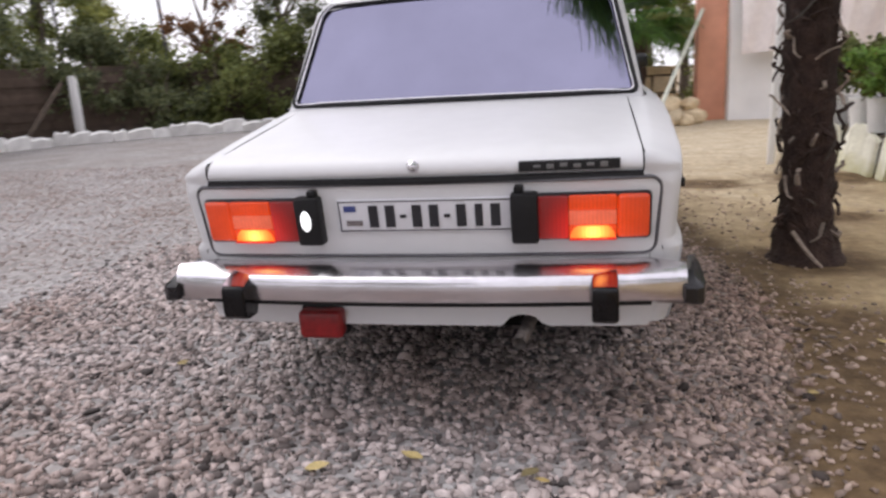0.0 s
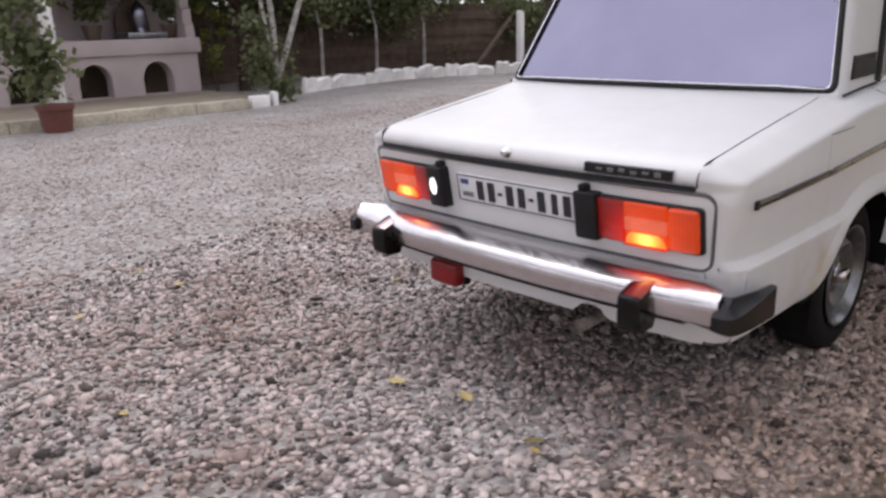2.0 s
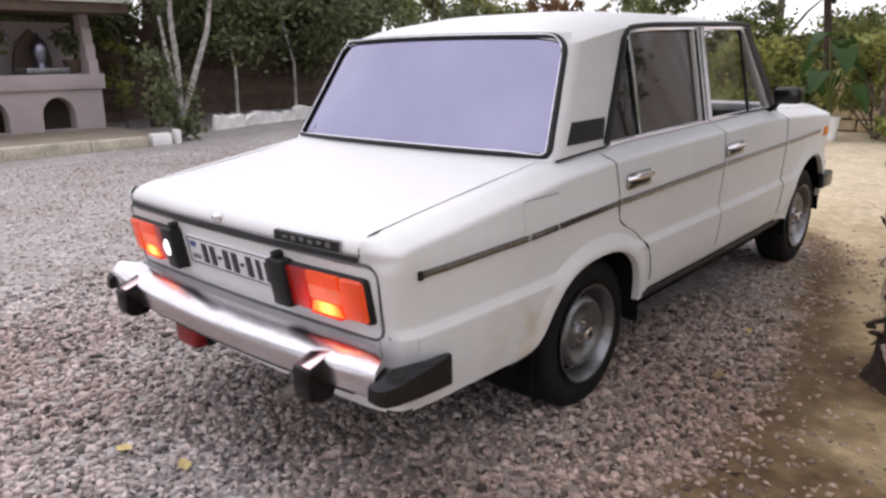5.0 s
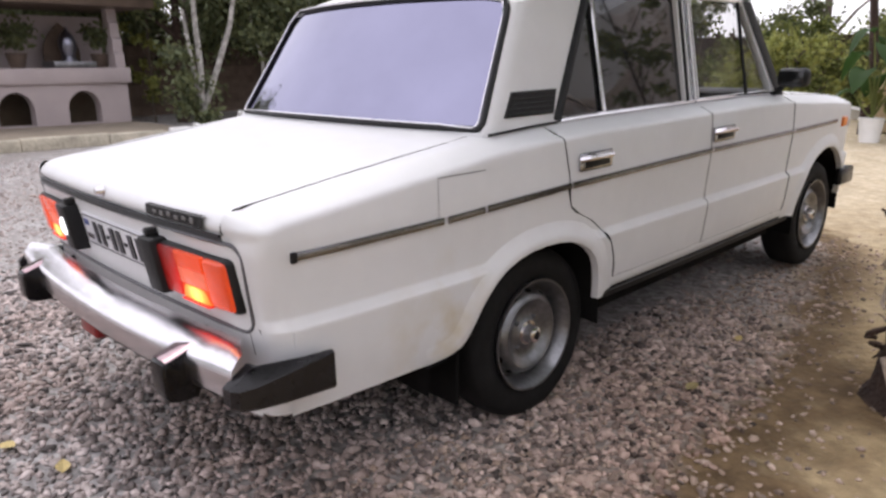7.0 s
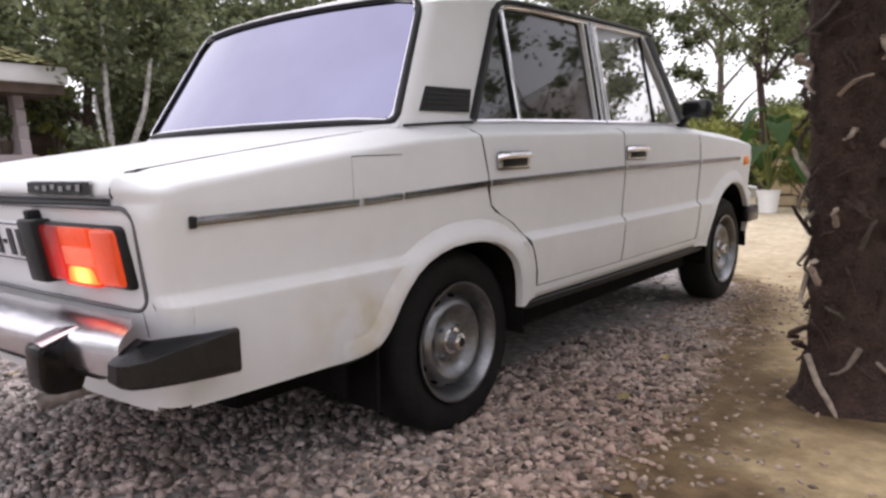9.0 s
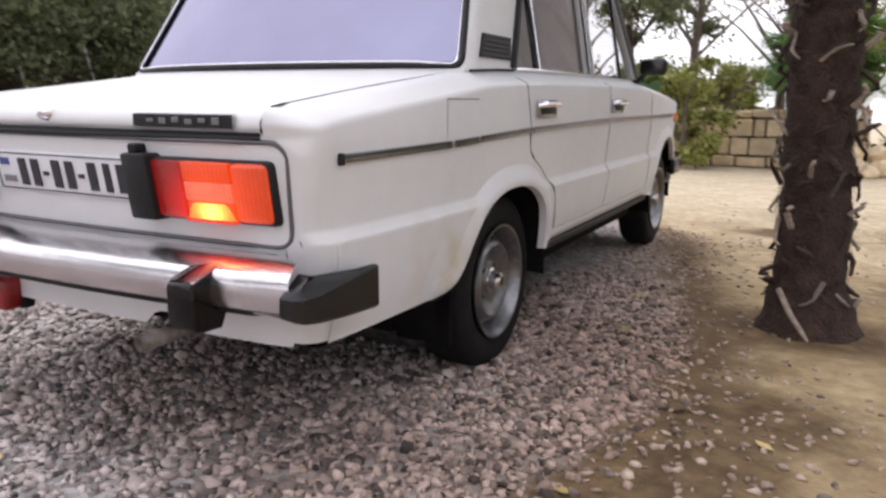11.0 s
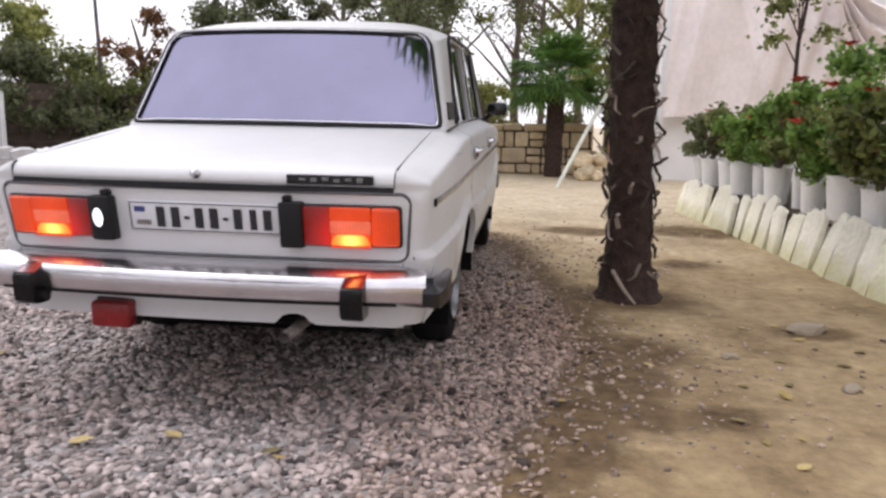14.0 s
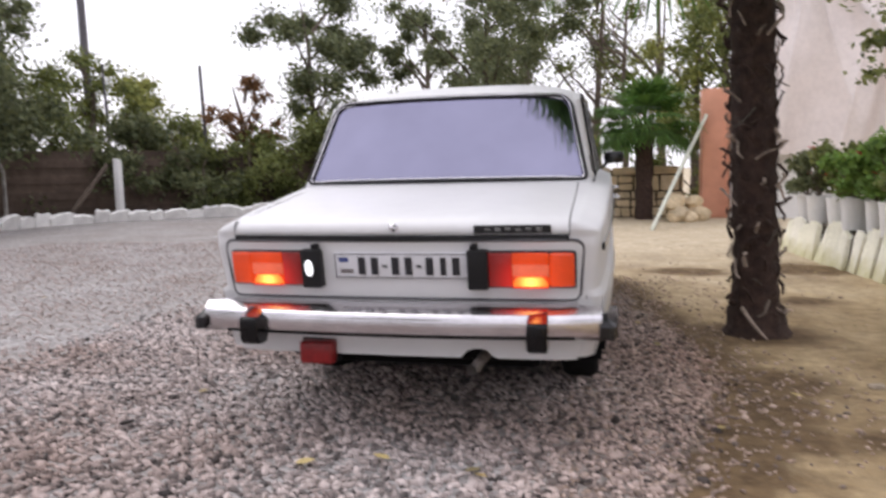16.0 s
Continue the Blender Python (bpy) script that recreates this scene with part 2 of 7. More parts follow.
PALM_BARK = material("dark_fibrous_palm_bark", (0.062, 0.037, 0.029), rough=0.95, vary=0.45, scale=18, fine=120, bump=1.0, bump_scale=70)
STUB = material("dry_grey_leaf_stub", (0.27, 0.22, 0.185), rough=0.9, vary=0.3, scale=30, obrand=0.75, hue=(1.0, 0.97, 0.93))
LIMED = material("lime_washed_trunk", (0.40, 0.38, 0.35), rough=0.95, vary=0.5, scale=9, bump=0.6, bump_scale=30)
WOOD_DARK = material("dark_weathered_boards", (0.119, 0.084, 0.064), rough=0.9, vary=0.3, scale=5, bump=0.4, obrand=0.3)
POLE_GREEN = material("pale_green_pole", (0.62, 0.64, 0.54), rough=0.6, vary=0.12)
METAL_POLE = material("dark_grey_pole", (0.11, 0.10, 0.115), rough=0.6, vary=0.2)
TERRACOTTA = material("dull_red_pot", (0.14, 0.05, 0.04), rough=0.8, vary=0.15)
SILVER = material("tarnished_silver_vessel", (0.24, 0.24, 0.29), rough=0.28, metal=1.0, vary=0.3, scale=6)


def leaf_material(name, color, vary=0.5, hue=(1.15, 1.0, 0.7)):
    m = material(name, color, rough=0.55, vary=0.15, scale=0.7, fine=5, island=vary, hue=hue, spec=0.3)
    n, l = m.node_tree.nodes, m.node_tree.links
    p = n["Principled BSDF"]
    thin, both = n.new("ShaderNodeBsdfTranslucent"), n.new("ShaderNodeMixShader")
    both.inputs[0].default_value = 0.42
    l.new(p.inputs["Base Color"].links[0].from_socket, thin.inputs[0])
    l.new(p.outputs[0], both.inputs[1])
    l.new(thin.outputs[0], both.inputs[2])
    l.new(both.outputs[0], n["Material Output"].inputs[0])
    return m


LEAF_DARK = leaf_material("dark_green_leaves", (0.145, 0.178, 0.108))
LEAF_MID = leaf_material("green_leaves", (0.18, 0.222, 0.09))
LEAF_PALE = leaf_material("pale_yellow_green_leaves", (0.30, 0.34, 0.13))
LEAF_AUTUMN = leaf_material("reddish_autumn_leaves", (0.20, 0.11, 0.055), hue=(1.1, 1.0, 0.9))
LEAF_POT = leaf_material("bright_green_pot_leaves", (0.17, 0.30, 0.085))
LEAF_BROAD = leaf_material("deep_green_broad_leaves", (0.032, 0.07, 0.02))
LEAF_PALM = leaf_material("palm_fan_green", (0.09, 0.19, 0.05))
PETAL = material("red_petals", (0.75, 0.05, 0.05), rough=0.6, vary=0.1)
FALLEN = material("fallen_yellow_leaf", (0.42, 0.34, 0.16), rough=0.8, vary=0.25, obrand=0.5, hue=(1, 0.9, 0.7))


# ---------- mesh helpers ----------
def finish(bm, smooth=True, angle=35):
    bmesh.ops.recalc_face_normals(bm, faces=bm.faces)
    for f in bm.faces:
        f.smooth = smooth
    if smooth:
        lim = radians(angle)
        for e in bm.edges:
            if len(e.link_faces) == 2 and e.calc_face_angle(0) > lim:
                e.smooth = False


def part(name, bm, mat, parent=None, label="", smooth=True, angle=35, normals=True):
    """Link a bmesh as one mesh object under a thing or a part."""
    if normals:
        finish(bm, smooth, angle)
    me = bpy.data.meshes.new(name)
    bm.to_mesh(me)
    bm.free()
    me.materials.append(mat)
    ob = new(name, me)
    if parent:
        ob.parent = parent
    if label:
        tagged(ob, label=label)
    return ob


def quads(name, verts, k, mat, parent=None):
    """A mesh of separate faces of k corners from one flat array of corners; fast for tens of thousands."""
    verts = np.ascontiguousarray(verts, dtype=np.float32).reshape(-1, 3)
    n = len(verts) // k
    me = bpy.data.meshes.new(name)
    me.vertices.add(len(verts))
    me.vertices.foreach_set("co", verts.ravel())
    me.loops.add(n * k)
    me.loops.foreach_set("vertex_index", np.arange(n * k, dtype=np.int32))
    me.polygons.add(n)
    me.polygons.foreach_set("loop_start", np.arange(0, n * k, k, dtype=np.int32))
    me.update(calc_edges=True)
    me.materials.append(mat)
    ob = new(name, me)
    if parent:
        ob.parent = parent
    return ob


def thing(name, label, category, group="", kind="", at=None):
    ob = new(name)
    ob.empty_display_size = 0.1
    if at is not None:
        ob.matrix_basis = at
    return tagged(ob, label=label, category=category, group=group, kind=kind)


def box(bm, x0, x1, y0, y1, z0, z1, bevel=0.0, seg=2, m=None):
    r = bmesh.ops.create_cube(bm, size=1.0)
    vs = r["verts"]
    bmesh.ops.scale(bm, vec=(x1 - x0, y1 - y0, z1 - z0), verts=vs)
    bmesh.ops.translate(bm, vec=((x0 + x1) / 2, (y0 + y1) / 2, (z0 + z1) / 2), verts=vs)
    if m is not None:
        bmesh.ops.transform(bm, matrix=m, verts=vs)
    if bevel:
        es = list({e for v in vs for e in v.link_edges})
        bmesh.ops.bevel(bm, geom=es, offset=bevel, segments=seg, affect="EDGES", profile=0.5)
    return bm


def tube(bm, pts, r, seg=8, closed=False, cap=True, squash=None):
    """A round tube along points; r is one radius or one for each point."""
    pts = [Vector(p) for p in pts]
    n = len(pts)
    rs = r if isinstance(r, (list, tuple)) else [r] * n
    rings = []
    ref = Vector((0, 0, 1))
    for i, p in enumerate(pts):
        a = pts[(i - 1) % n] if (closed or i > 0) else p
        b = pts[(i + 1) % n] if (closed or i < n - 1) else p
        d = (b - a).normalized()
        u = d.cross(ref)
        if u.length < 0.15:
            u = d.cross(Vector((0, 1, 0)))
        u.normalize()
        w = u.cross(d).normalized()
        ring = []
        for k in range(seg):
            t = 2 * math.pi * k / seg
            ring.append(bm.verts.new(p + (u * math.cos(t) * (squash or 1.0) + w * math.sin(t)) * rs[i]))
        rings.append(ring)
    for i in range(n if closed else n - 1):
        a, b = rings[i], rings[(i + 1) % n]
        for k in range(seg):
            bm.faces.new((a[k], a[(k + 1) % seg], b[(k + 1) % seg], b[k]))
    if cap and not closed:
        bm.faces.new(rings[0])
        bm.faces.new(list(reversed(rings[-1])))
    return bm


def lathe(bm, profile, seg=24, m=None):
    """Turn a profile of (radius, height) about z; m places the result."""
    m = m or Matrix()
    rings = []
    for r, z in profile:
        rings.append([bm.verts.new(m @ Vector((r * math.cos(2 * math.pi * k / seg), r * math.sin(2 * math.pi * k / seg), z))) for k in range(seg)])
    for a, b in zip(rings, rings[1:]):
        for k in range(seg):
            bm.faces.new((a[k], a[(k + 1) % seg], b[(k + 1) % seg], b[k]))
    return rings


def grid(bm, rows):
    """Quads between rows of points, all rows equally long."""
    vs = [[bm.verts.new(p) for p in row] for row in rows]
    for a, b in zip(vs, vs[1:]):
        for k in range(len(a) - 1):
            bm.faces.new((a[k], a[k + 1], b[k + 1], b[k]))
    return vs


def lin(a, b, n):
    return [a + (b - a) * i / (n - 1) for i in range(n)]

# ---------- the car ----------
HUB_Y, HUB_Z, BASE = 1.012, 0.28, 2.424
car = thing("car", "white four-door sedan with lit red tail lamps parked on gravel", "car",
            at=pose(0, HUB_Y, HUB_Z + 0.006) @ pose(0, 0, 0, 1.2) @ pose(0, -HUB_Y, -HUB_Z))


def shoulder(y):
    return float(np.interp(y, [-0.05, 0, 0.3, 0.6, 0.8, 1.0, 1.28, 1.85, 2.4, 2.75, 2.95, 3.2, 3.5, 3.9], [0.838, 0.848, 0.887, 0.922, 0.945, 0.955, 0.962, 0.966, 0.967, 0.963, 0.952, 0.936, 0.918, 0.890]))


def halfwidth(y):
    return float(np.interp(y, [-0.05, 0.05, 0.2, 0.6, 1.2, 2.0, 3.0, 3.4, 3.6, 3.8, 3.95], [0.748, 0.755, 0.768, 0.784, 0.796, 0.80, 0.796, 0.786, 0.773, 0.752, 0.73]))


def tuck(z):
    """How far the side lies inside its widest line at a height."""
    return float(np.interp(z, [0.30, 0.36, 0.45, 0.566, 0.572, 0.589, 0.62, 0.78, 0.90, 0.96], [0.05, 0.03, 0.012, 0.0, 0.001, 0.019, 0.018, 0.005, 0.010, 0.016]))


# the rounded crease under the windows and the slanted ledge above it, as steps inwards and upwards
LEDGE = ((0.0, 0.0), (0.0014, 0.007), (0.006, 0.0125), (0.016, 0.018), (0.040, 0.0295), (0.066, 0.0405), (0.080, 0.0455), (0.090, 0.0475))
LEN = [0.0]
for p0, p1 in zip(LEDGE, LEDGE[1:]):
    LEN.append(LEN[-1] + math.hypot(p1[0] - p0[0], p1[1] - p0[1]))


def side(y, v):
    """A point of the right side; v is the height up to the crease, then the way along the ledge and inwards."""
    v0 = shoulder(y) - LEDGE[-1][1]
    w = halfwidth(y)
    if v <= v0:
        return (w - tuck(v), y, v)
    d = v - v0
    x0 = w - tuck(v0)
    if d <= LEN[-1]:
        return (x0 - float(np.interp(d, LEN, [p[0] for p in LEDGE])), y, v0 + float(np.interp(d, LEN, [p[1] for p in LEDGE])))
    e = d - LEN[-1]
    return (x0 - LEDGE[-1][0] - e, y, shoulder(y) + 0.06 * e)


def v_rows(y, low, inner=None):
    """The ways v of one column from a height up over the ledge, the same number for each y."""
    v0 = shoulder(y) - LEDGE[-1][1]
    low_rows = [low + (0.56 - low) * t for t in lin(0, 1, 7)] + [0.566, 0.572, 0.589, 0.60] if low < 0.56 else lin(low, low + 0.02, 5)[:-1]
    z = low_rows[-1]
    rows = low_rows + [z + (v0 - z) * t for t in lin(0, 1, 10)[1:]] + [v0 + d for d in LEN[1:]]
    if inner is not None:
        end = v0 + LEN[-1] + max(0.002, halfwidth(y) - tuck(v0) - LEDGE[-1][0] - inner)
        rows += [rows[-1] + (end - rows[-1]) * t for t in (0.5, 1.0)]
    return rows


def rear_y(x, z):
    return (0.735 - max(z, 0.50)) * 0.17 - 0.022 * (1 - min(1.0, abs(x) / 0.7) ** 2) + 0.018 * max(0.0, (abs(x) - 0.6) / 0.1) ** 2 - 0.010


R_C = 0.052


def corner_row(v, angles=9):
    """The rounded rear corner at the height v, from the rear face to the side."""
    x, _, zz = side(0.0, v)
    z = min(zz, 0.842)
    yc = rear_y(0.7, z) + R_C * 0.8
    # beside the boot lid the corner starts at the lid's end
    f = min(1.0, max(0.0, (zz - 0.748) / 0.05))
    f = f * f * (3 - 2 * f)
    yl = float(np.interp(zz, [0.785, 0.80, 0.812, 0.826, 0.842, 0.85], [-0.014, -0.019, -0.024, -0.025, -0.018, -0.006]))
    x0, y0 = (x - R_C) * (1 - f) + 0.6435 * f, (yc - R_C) * (1 - f) + yl * f
    return [(x0 + (x - x0) * math.sin(a), yc + (y0 - yc) * math.cos(a) ** (1 + 0.2 * f), zz) for a in lin(0, math.pi / 2, angles)], yc


def arch_z(y, yc, half_back, half_front, base, high):
    h = half_back if y < yc else half_front
    t = (y - yc) / h
    return base + high * math.sqrt(max(0.0, 1 - t * t)) if abs(t) <= 1 else None


ARCH_R = (0.975, 0.372, 0.364, 0.315, 0.284)
ARCH_PATH = ((0.500, 0.338), (0.535, 0.340), (0.570, 0.344), (0.598, 0.351), (0.622, 0.363), (0.641, 0.382), (0.656, 0.404), (0.670, 0.431), (0.690, 0.468), (0.714, 0.502), (0.752, 0.538), (0.800, 0.568), (0.855, 0.588), (0.915, 0.600), (0.980, 0.604),
             (1.050, 0.602), (1.110, 0.592), (1.165, 0.574), (1.210, 0.548), (1.245, 0.514), (1.268, 0.474), (1.284, 0.430), (1.294, 0.386), (1.300, 0.345))
ARCH_F = (3.412, 0.395, 0.40, 0.315, 0.345)


def door_edge(z):
    return float(np.interp(z, [0.37, 0.404, 0.45, 0.50, 0.545, 0.59, 0.635, 0.66, 0.68, 0.70, 0.73, 0.79, 0.88, 1.0],
                           [1.394, 1.388, 1.378, 1.361, 1.338, 1.300, 1.236, 1.183, 1.136, 1.112, 1.102, 1.094, 1.074, 1.05]))


def door_edge_z(y):
    zs = lin(0.37, 0.785, 70)
    ys = [door_edge(z) for z in zs]
    return float(np.interp(y, ys[::-1], zs[::-1]))


GAP = 0.0048


def strip_z(y):
    """The height of the side moulding, under which the wing's two pressings meet."""
    return float(np.interp(y, [0.07, 0.55, 1.1, 2.0, 3.5], [0.743, 0.752, 0.772, 0.785, 0.785]))


VLID = 0.6415


for s, flip in ((1, 1), (-1, -1)):
    bm = bmesh.new()
    F = lambda p: (p[0] * flip, p[1], p[2])
    # upper part of the rear wing, along fixed relative heights up to the lid's edge
    rows = []
    for i in range(len(v_rows(0.5, 0.75, VLID))):
        c, yc = corner_row(v_rows(0.0, strip_z(0.0), VLID)[i])
        row = c
        for t in lin(0, 1, 30)[1:]:
            ye = door_edge(min(v_rows(1.06, strip_z(1.06), VLID)[i], 0.97)) - GAP
            y = yc + (ye - yc) * t
            row.append(side(y, v_rows(y, strip_z(y), VLID)[i]))
        rows.append([F(p) for p in row])
    grid(bm, rows)
    # lower part: corner, then columns down to the sill line and the wheel arch
    def low_rows(lo, hi):
        start = min(lo, 0.50)
        rows = lin(start, 0.558, 7) + [0.566, 0.572, 0.589, 0.60] + lin(0.60, max(hi, 0.62), 5)[1:]
        rows = [max(v, lo + 0.0009 * i) for i, v in enumerate(rows)]
        return [max(lo + 0.0002 * i, min(v, hi - 0.0004 * (14 - i))) for i, v in enumerate(rows)]

    cols = [[F(corner_row(v)[0][k]) for v in low_rows(0.345, strip_z(0.0))] for k in range(9)]
    ya = corner_row(0.5)[1]
    yb, hb, hf, zb, hz = ARCH_R
    low_line = [(y, 0.340) for y in lin(corner_row(0.6)[1] + 0.01, 0.47, 12)]
    for (y, z), (y2, z2) in zip(ARCH_PATH, ARCH_PATH[1:]):
        low_line += [(y, z), ((y + y2) / 2, (z + z2) / 2)]
    low_line += [ARCH_PATH[-1], (1.335, 0.352), (1.365, 0.358), (1.384, 0.36)]
    for y, lo in low_line:
        hi = max(lo + 0.004, min(strip_z(y), door_edge_z(y + GAP)))
        cols.append([F(side(y, v)) for v in low_rows(lo, hi)])
    grid(bm, cols)
    part("rear_wing", bm, PAINT, car, smooth=True, angle=50)
    # front wing
    bm = bmesh.new()
    yb, hb, hf, zb, hz = ARCH_F
    ys = lin(2.881, yb - hb - 0.004, 4) + [yb - hb * math.cos(a) for a in lin(0, math.pi / 2, 14)] + [yb + hf * math.sin(a) for a in lin(0, math.pi / 2, 14)[1:]] + [3.83]
    cols = []
    for y in ys:
        lo = arch_z(y, *ARCH_F)
        lo = 0.355 if lo is None else max(lo, 0.35)
        vs = [max(v, lo + 0.0009 * i) for i, v in enumerate(v_rows(y, min(lo, 0.50), 0.655))]
        cols.append([F(side(y, v)) for v in vs])
    for a in lin(0, 1, 6)[1:]:
        cols.append([F((p[0] - 0.04 * (1 - math.cos(a * math.pi / 2)), 3.83 + 0.04 * math.sin(a * math.pi / 2), p[2] - 0.004 * a)) for p in (side(3.83, v) for v in v_rows(3.83, 0.36, 0.655))])
    grid(bm, cols)
    part("front_wing", bm, PAINT, car, angle=50)
    # doors
    for nm, y_a, y_b in (("rear_door", None, 2.032), ("front_door", 2.032, 2.874)):
        bm = bmesh.new()
        rows = []
        for i in range(len(v_rows(1.5, 0.404))):
            row = []
            for t in lin(0, 1, 20):
                v = v_rows(1.1, 0.404)[i]
                left = (door_edge(min(v, 0.97)) if y_a is None else y_a) + GAP * 0.5
                y = left + (y_b - GAP - left) * t
                row.append(F(side(y, v_rows(y, 0.404)[i])))
            rows.append(row)
        grid(bm, rows)
        door = part(nm, bm, PAINT, car, angle=50)
        # handle
        hy, hz = (1.222, 0.840) if y_a is None else (2.13, 0.845)
        x = side(hy, hz)[0]
        bm = bmesh.new()
        box(bm, x + 0.0, x + 0.012, hy - 0.092, hy + 0.092, hz - 0.03, hz + 0.028, bevel=0.008)
        plate = part("door_handle", bm, DULL_CHROME, door, "chrome door handle")
        bm = bmesh.new()
        tube(bm, [(x + 0.006, hy - 0.086, hz + 0.008), (x + 0.026, hy - 0.072, hz + 0.014), (x + 0.028, hy + 0.055, hz + 0.014), (x + 0.006, hy + 0.076, hz + 0.008)], 0.011, seg=8)
        g = part("grip", bm, CHROME, door)
        bm = bmesh.new()
        box(bm, x + 0.008, x + 0.0145, hy - 0.07, hy + 0.07, hz - 0.02, hz + 0.004, bevel=0.003)
        part("handle_recess", bm, RUBBER, door)
        if flip < 0:
            for o in list(door.children):
                o.matrix_basis = Matrix.Diagonal((-1, 1, 1, 1))
    # backing behind the gaps, sill
    for pts in ([(door_edge(z), z) for z in lin(0.39, 0.93, 30)], [(2.032, z) for z in lin(0.39, 0.93, 8)], [(2.877, z) for z in lin(0.36, 0.92, 8)]):
        bm = bmesh.new()
        grid(bm, [[F((side(y, z)[0] - 0.012, y + o, z)) for o in (-0.03, 0.03)] for y, z in pts])
        part("door_seal", bm, DARK, car)
    bm = bmesh.new()
    grid(bm, [[F((side(y, 0.40)[0] - d, y, z)) for d, z in ((0.004, 0.400), (0.004, 0.385), (0.012, 0.365), (0.03, 0.352))] for y in lin(1.33, 3.02, 14)])
    part("sill", bm, PAINT, car)
    bm = bmesh.new()
    grid(bm, [[F((side(y, 0.40)[0] - d, y, z)) for d, z in ((0.018, 0.352), (0.014, 0.345), (0.018, 0.325), (0.06, 0.318))] for y in lin(1.35, 3.03, 8)])
    part("sill_guard", bm, RUBBER, car, "black rubber sill strip")
    # wheel arches: lip and dark inner well
    for arch, tag in ((ARCH_R, "rear"), (ARCH_F, "front")):
        yb, hb, hf, zb, hz = arch
        if tag == "rear":
            pts = []
            for (y, z), (y2, z2) in zip(ARCH_PATH, ARCH_PATH[1:]):
                pts += [(y, z), ((y + y2) / 2, (z + z2) / 2)]
            pts.append(ARCH_PATH[-1])
        else:
            pts = [(yb + (hb if a < 0 else hf) * math.sin(a), max(zb + hz * math.cos(a), 0.345)) for a in lin(-math.pi / 2, math.pi / 2, 41)]
        bm = bmesh.new()
        lip = []
        for i, (y, z) in enumerate(pts):
            (ya, za), (yc, zc) = pts[max(0, i - 2)], pts[min(len(pts) - 1, i + 2)]
            L = math.hypot(yc - ya, zc - za)
            uy, uz = -(zc - za) / L, (yc - ya) / L
            fade = min(1.0, i / 14) if tag == "rear" else 1.0
            ring = []
            for out, dx, w in ((0.072, -0.003, 0.0), (0.056, 0.0008, 0.12), (0.040, 0.004, 0.45), (0.022, 0.007, 0.9), (0.006, 0.009, 1.0), (-0.005, 0.004, 1.0), (-0.006, -0.022, 1.0)):
                w = w * fade
                yy, zz = y + uy * out, max(z + uz * out, 0.336)
                flat = halfwidth(yy) - 0.003 - 0.02 * max(0.0, 0.5 - zz) / 0.15
                skin = side(yy, min(max(zz, 0.340), 0.8))[0]
                ring.append(F((max(skin * (1 - w) + flat * w, skin - 0.004 if w < 1 else 0.0) + (dx * (0.25 + 0.75 * fade) if dx > 0 else dx), yy, zz)))
            lip.append(ring)
        grid(bm, lip)
        part("arch_lip", bm, PAINT, car, angle=60)
        bm = bmesh.new()
        grid(bm, [[F((side(y, 0.5)[0] - 0.012, y, z)), F((0.50, y, z + 0.02))] for y, z in [(pts[0][0], 0.25)] + pts + [(pts[-1][0], 0.25)]])
        part("wheel_well", bm, DARK, car)
    # mud flap behind the rear wheel
    bm = bmesh.new()
    x0, x1 = sorted((0.56 * flip, 0.745 * flip))
    box(bm, x0, x1, 0.628, 0.640, 0.17, 0.42, bevel=0.004, seg=1, m=None)
    part("mud_flap", bm, DARK, car)
    # trim strip along the side
    for y0, y1 in ((0.095, 0.545), (0.56, 0.70), (0.71, door_edge(0.77) - 0.004), (door_edge(0.77) + 0.004, 2.028), (2.037, 2.872), (2.882, 3.52)):
        rows = []
        bm = bmesh.new()
        for y in lin(y0, y1, 10):
            z = strip_z(y)
            x = side(y, z)[0]
            rows.append([F((x + dx, y, z + dz)) for dx, dz in ((-0.002, 0.0105), (0.007, 0.009), (0.009, 0.0), (0.007, -0.009), (-0.002, -0.0105))])
        grid(bm, rows)
        part("side_moulding", bm, MOULDING, car, "thin dark-edged chrome side moulding")
    bm = bmesh.new()
    z = 0.743
    x = side(0.09, z)[0]
    box(bm, min(x * flip, (x + 0.011) * flip), max(x * flip, (x + 0.011) * flip), 0.082, 0.098, z - 0.013, z + 0.013, bevel=0.003)
    part("moulding_cap", bm, RUBBER, car)
    # indicator on the front wing
    bm = bmesh.new()
    x = side(3.66, 0.77)[0]
    box(bm, min((x - .01) * flip, (x + 0.014) * flip), max((x - .01) * flip, (x + 0.014) * flip), 3.635, 3.70, 0.745, 0.795, bevel=0.006)
    part("side_indicator", bm, INDICATOR, car)

# fuel flap, proud of a dark gap, on the right wing
bm = bmesh.new()
grid(bm, [[(side(y, z)[0] + 0.0012, y, z) for z in lin(0.756, 0.866, 8)] for y in lin(0.531, 0.705, 8)])
part("fuel_flap", bm, PAINT, car)
bm = bmesh.new()
grid(bm, [[(side(y, z)[0] + 0.0015, y, z) for z in (0.8675, 0.8697)] for y in lin(0.5285, 0.708, 8)])
grid(bm, [[(side(y, z)[0] + 0.0015, y, z) for y in (0.5281, 0.5290)] for z in lin(0.757, 0.867, 8)])
part("flap_gap", bm, DARK, car)


# rear panel with its exhaust notch
def valance_low(x):
    lo = 0.335
    t = (x - 0.315) / 0.062
    if abs(t) < 1:
        lo += 0.036 * (1 - t * t) ** 0.5
    return lo


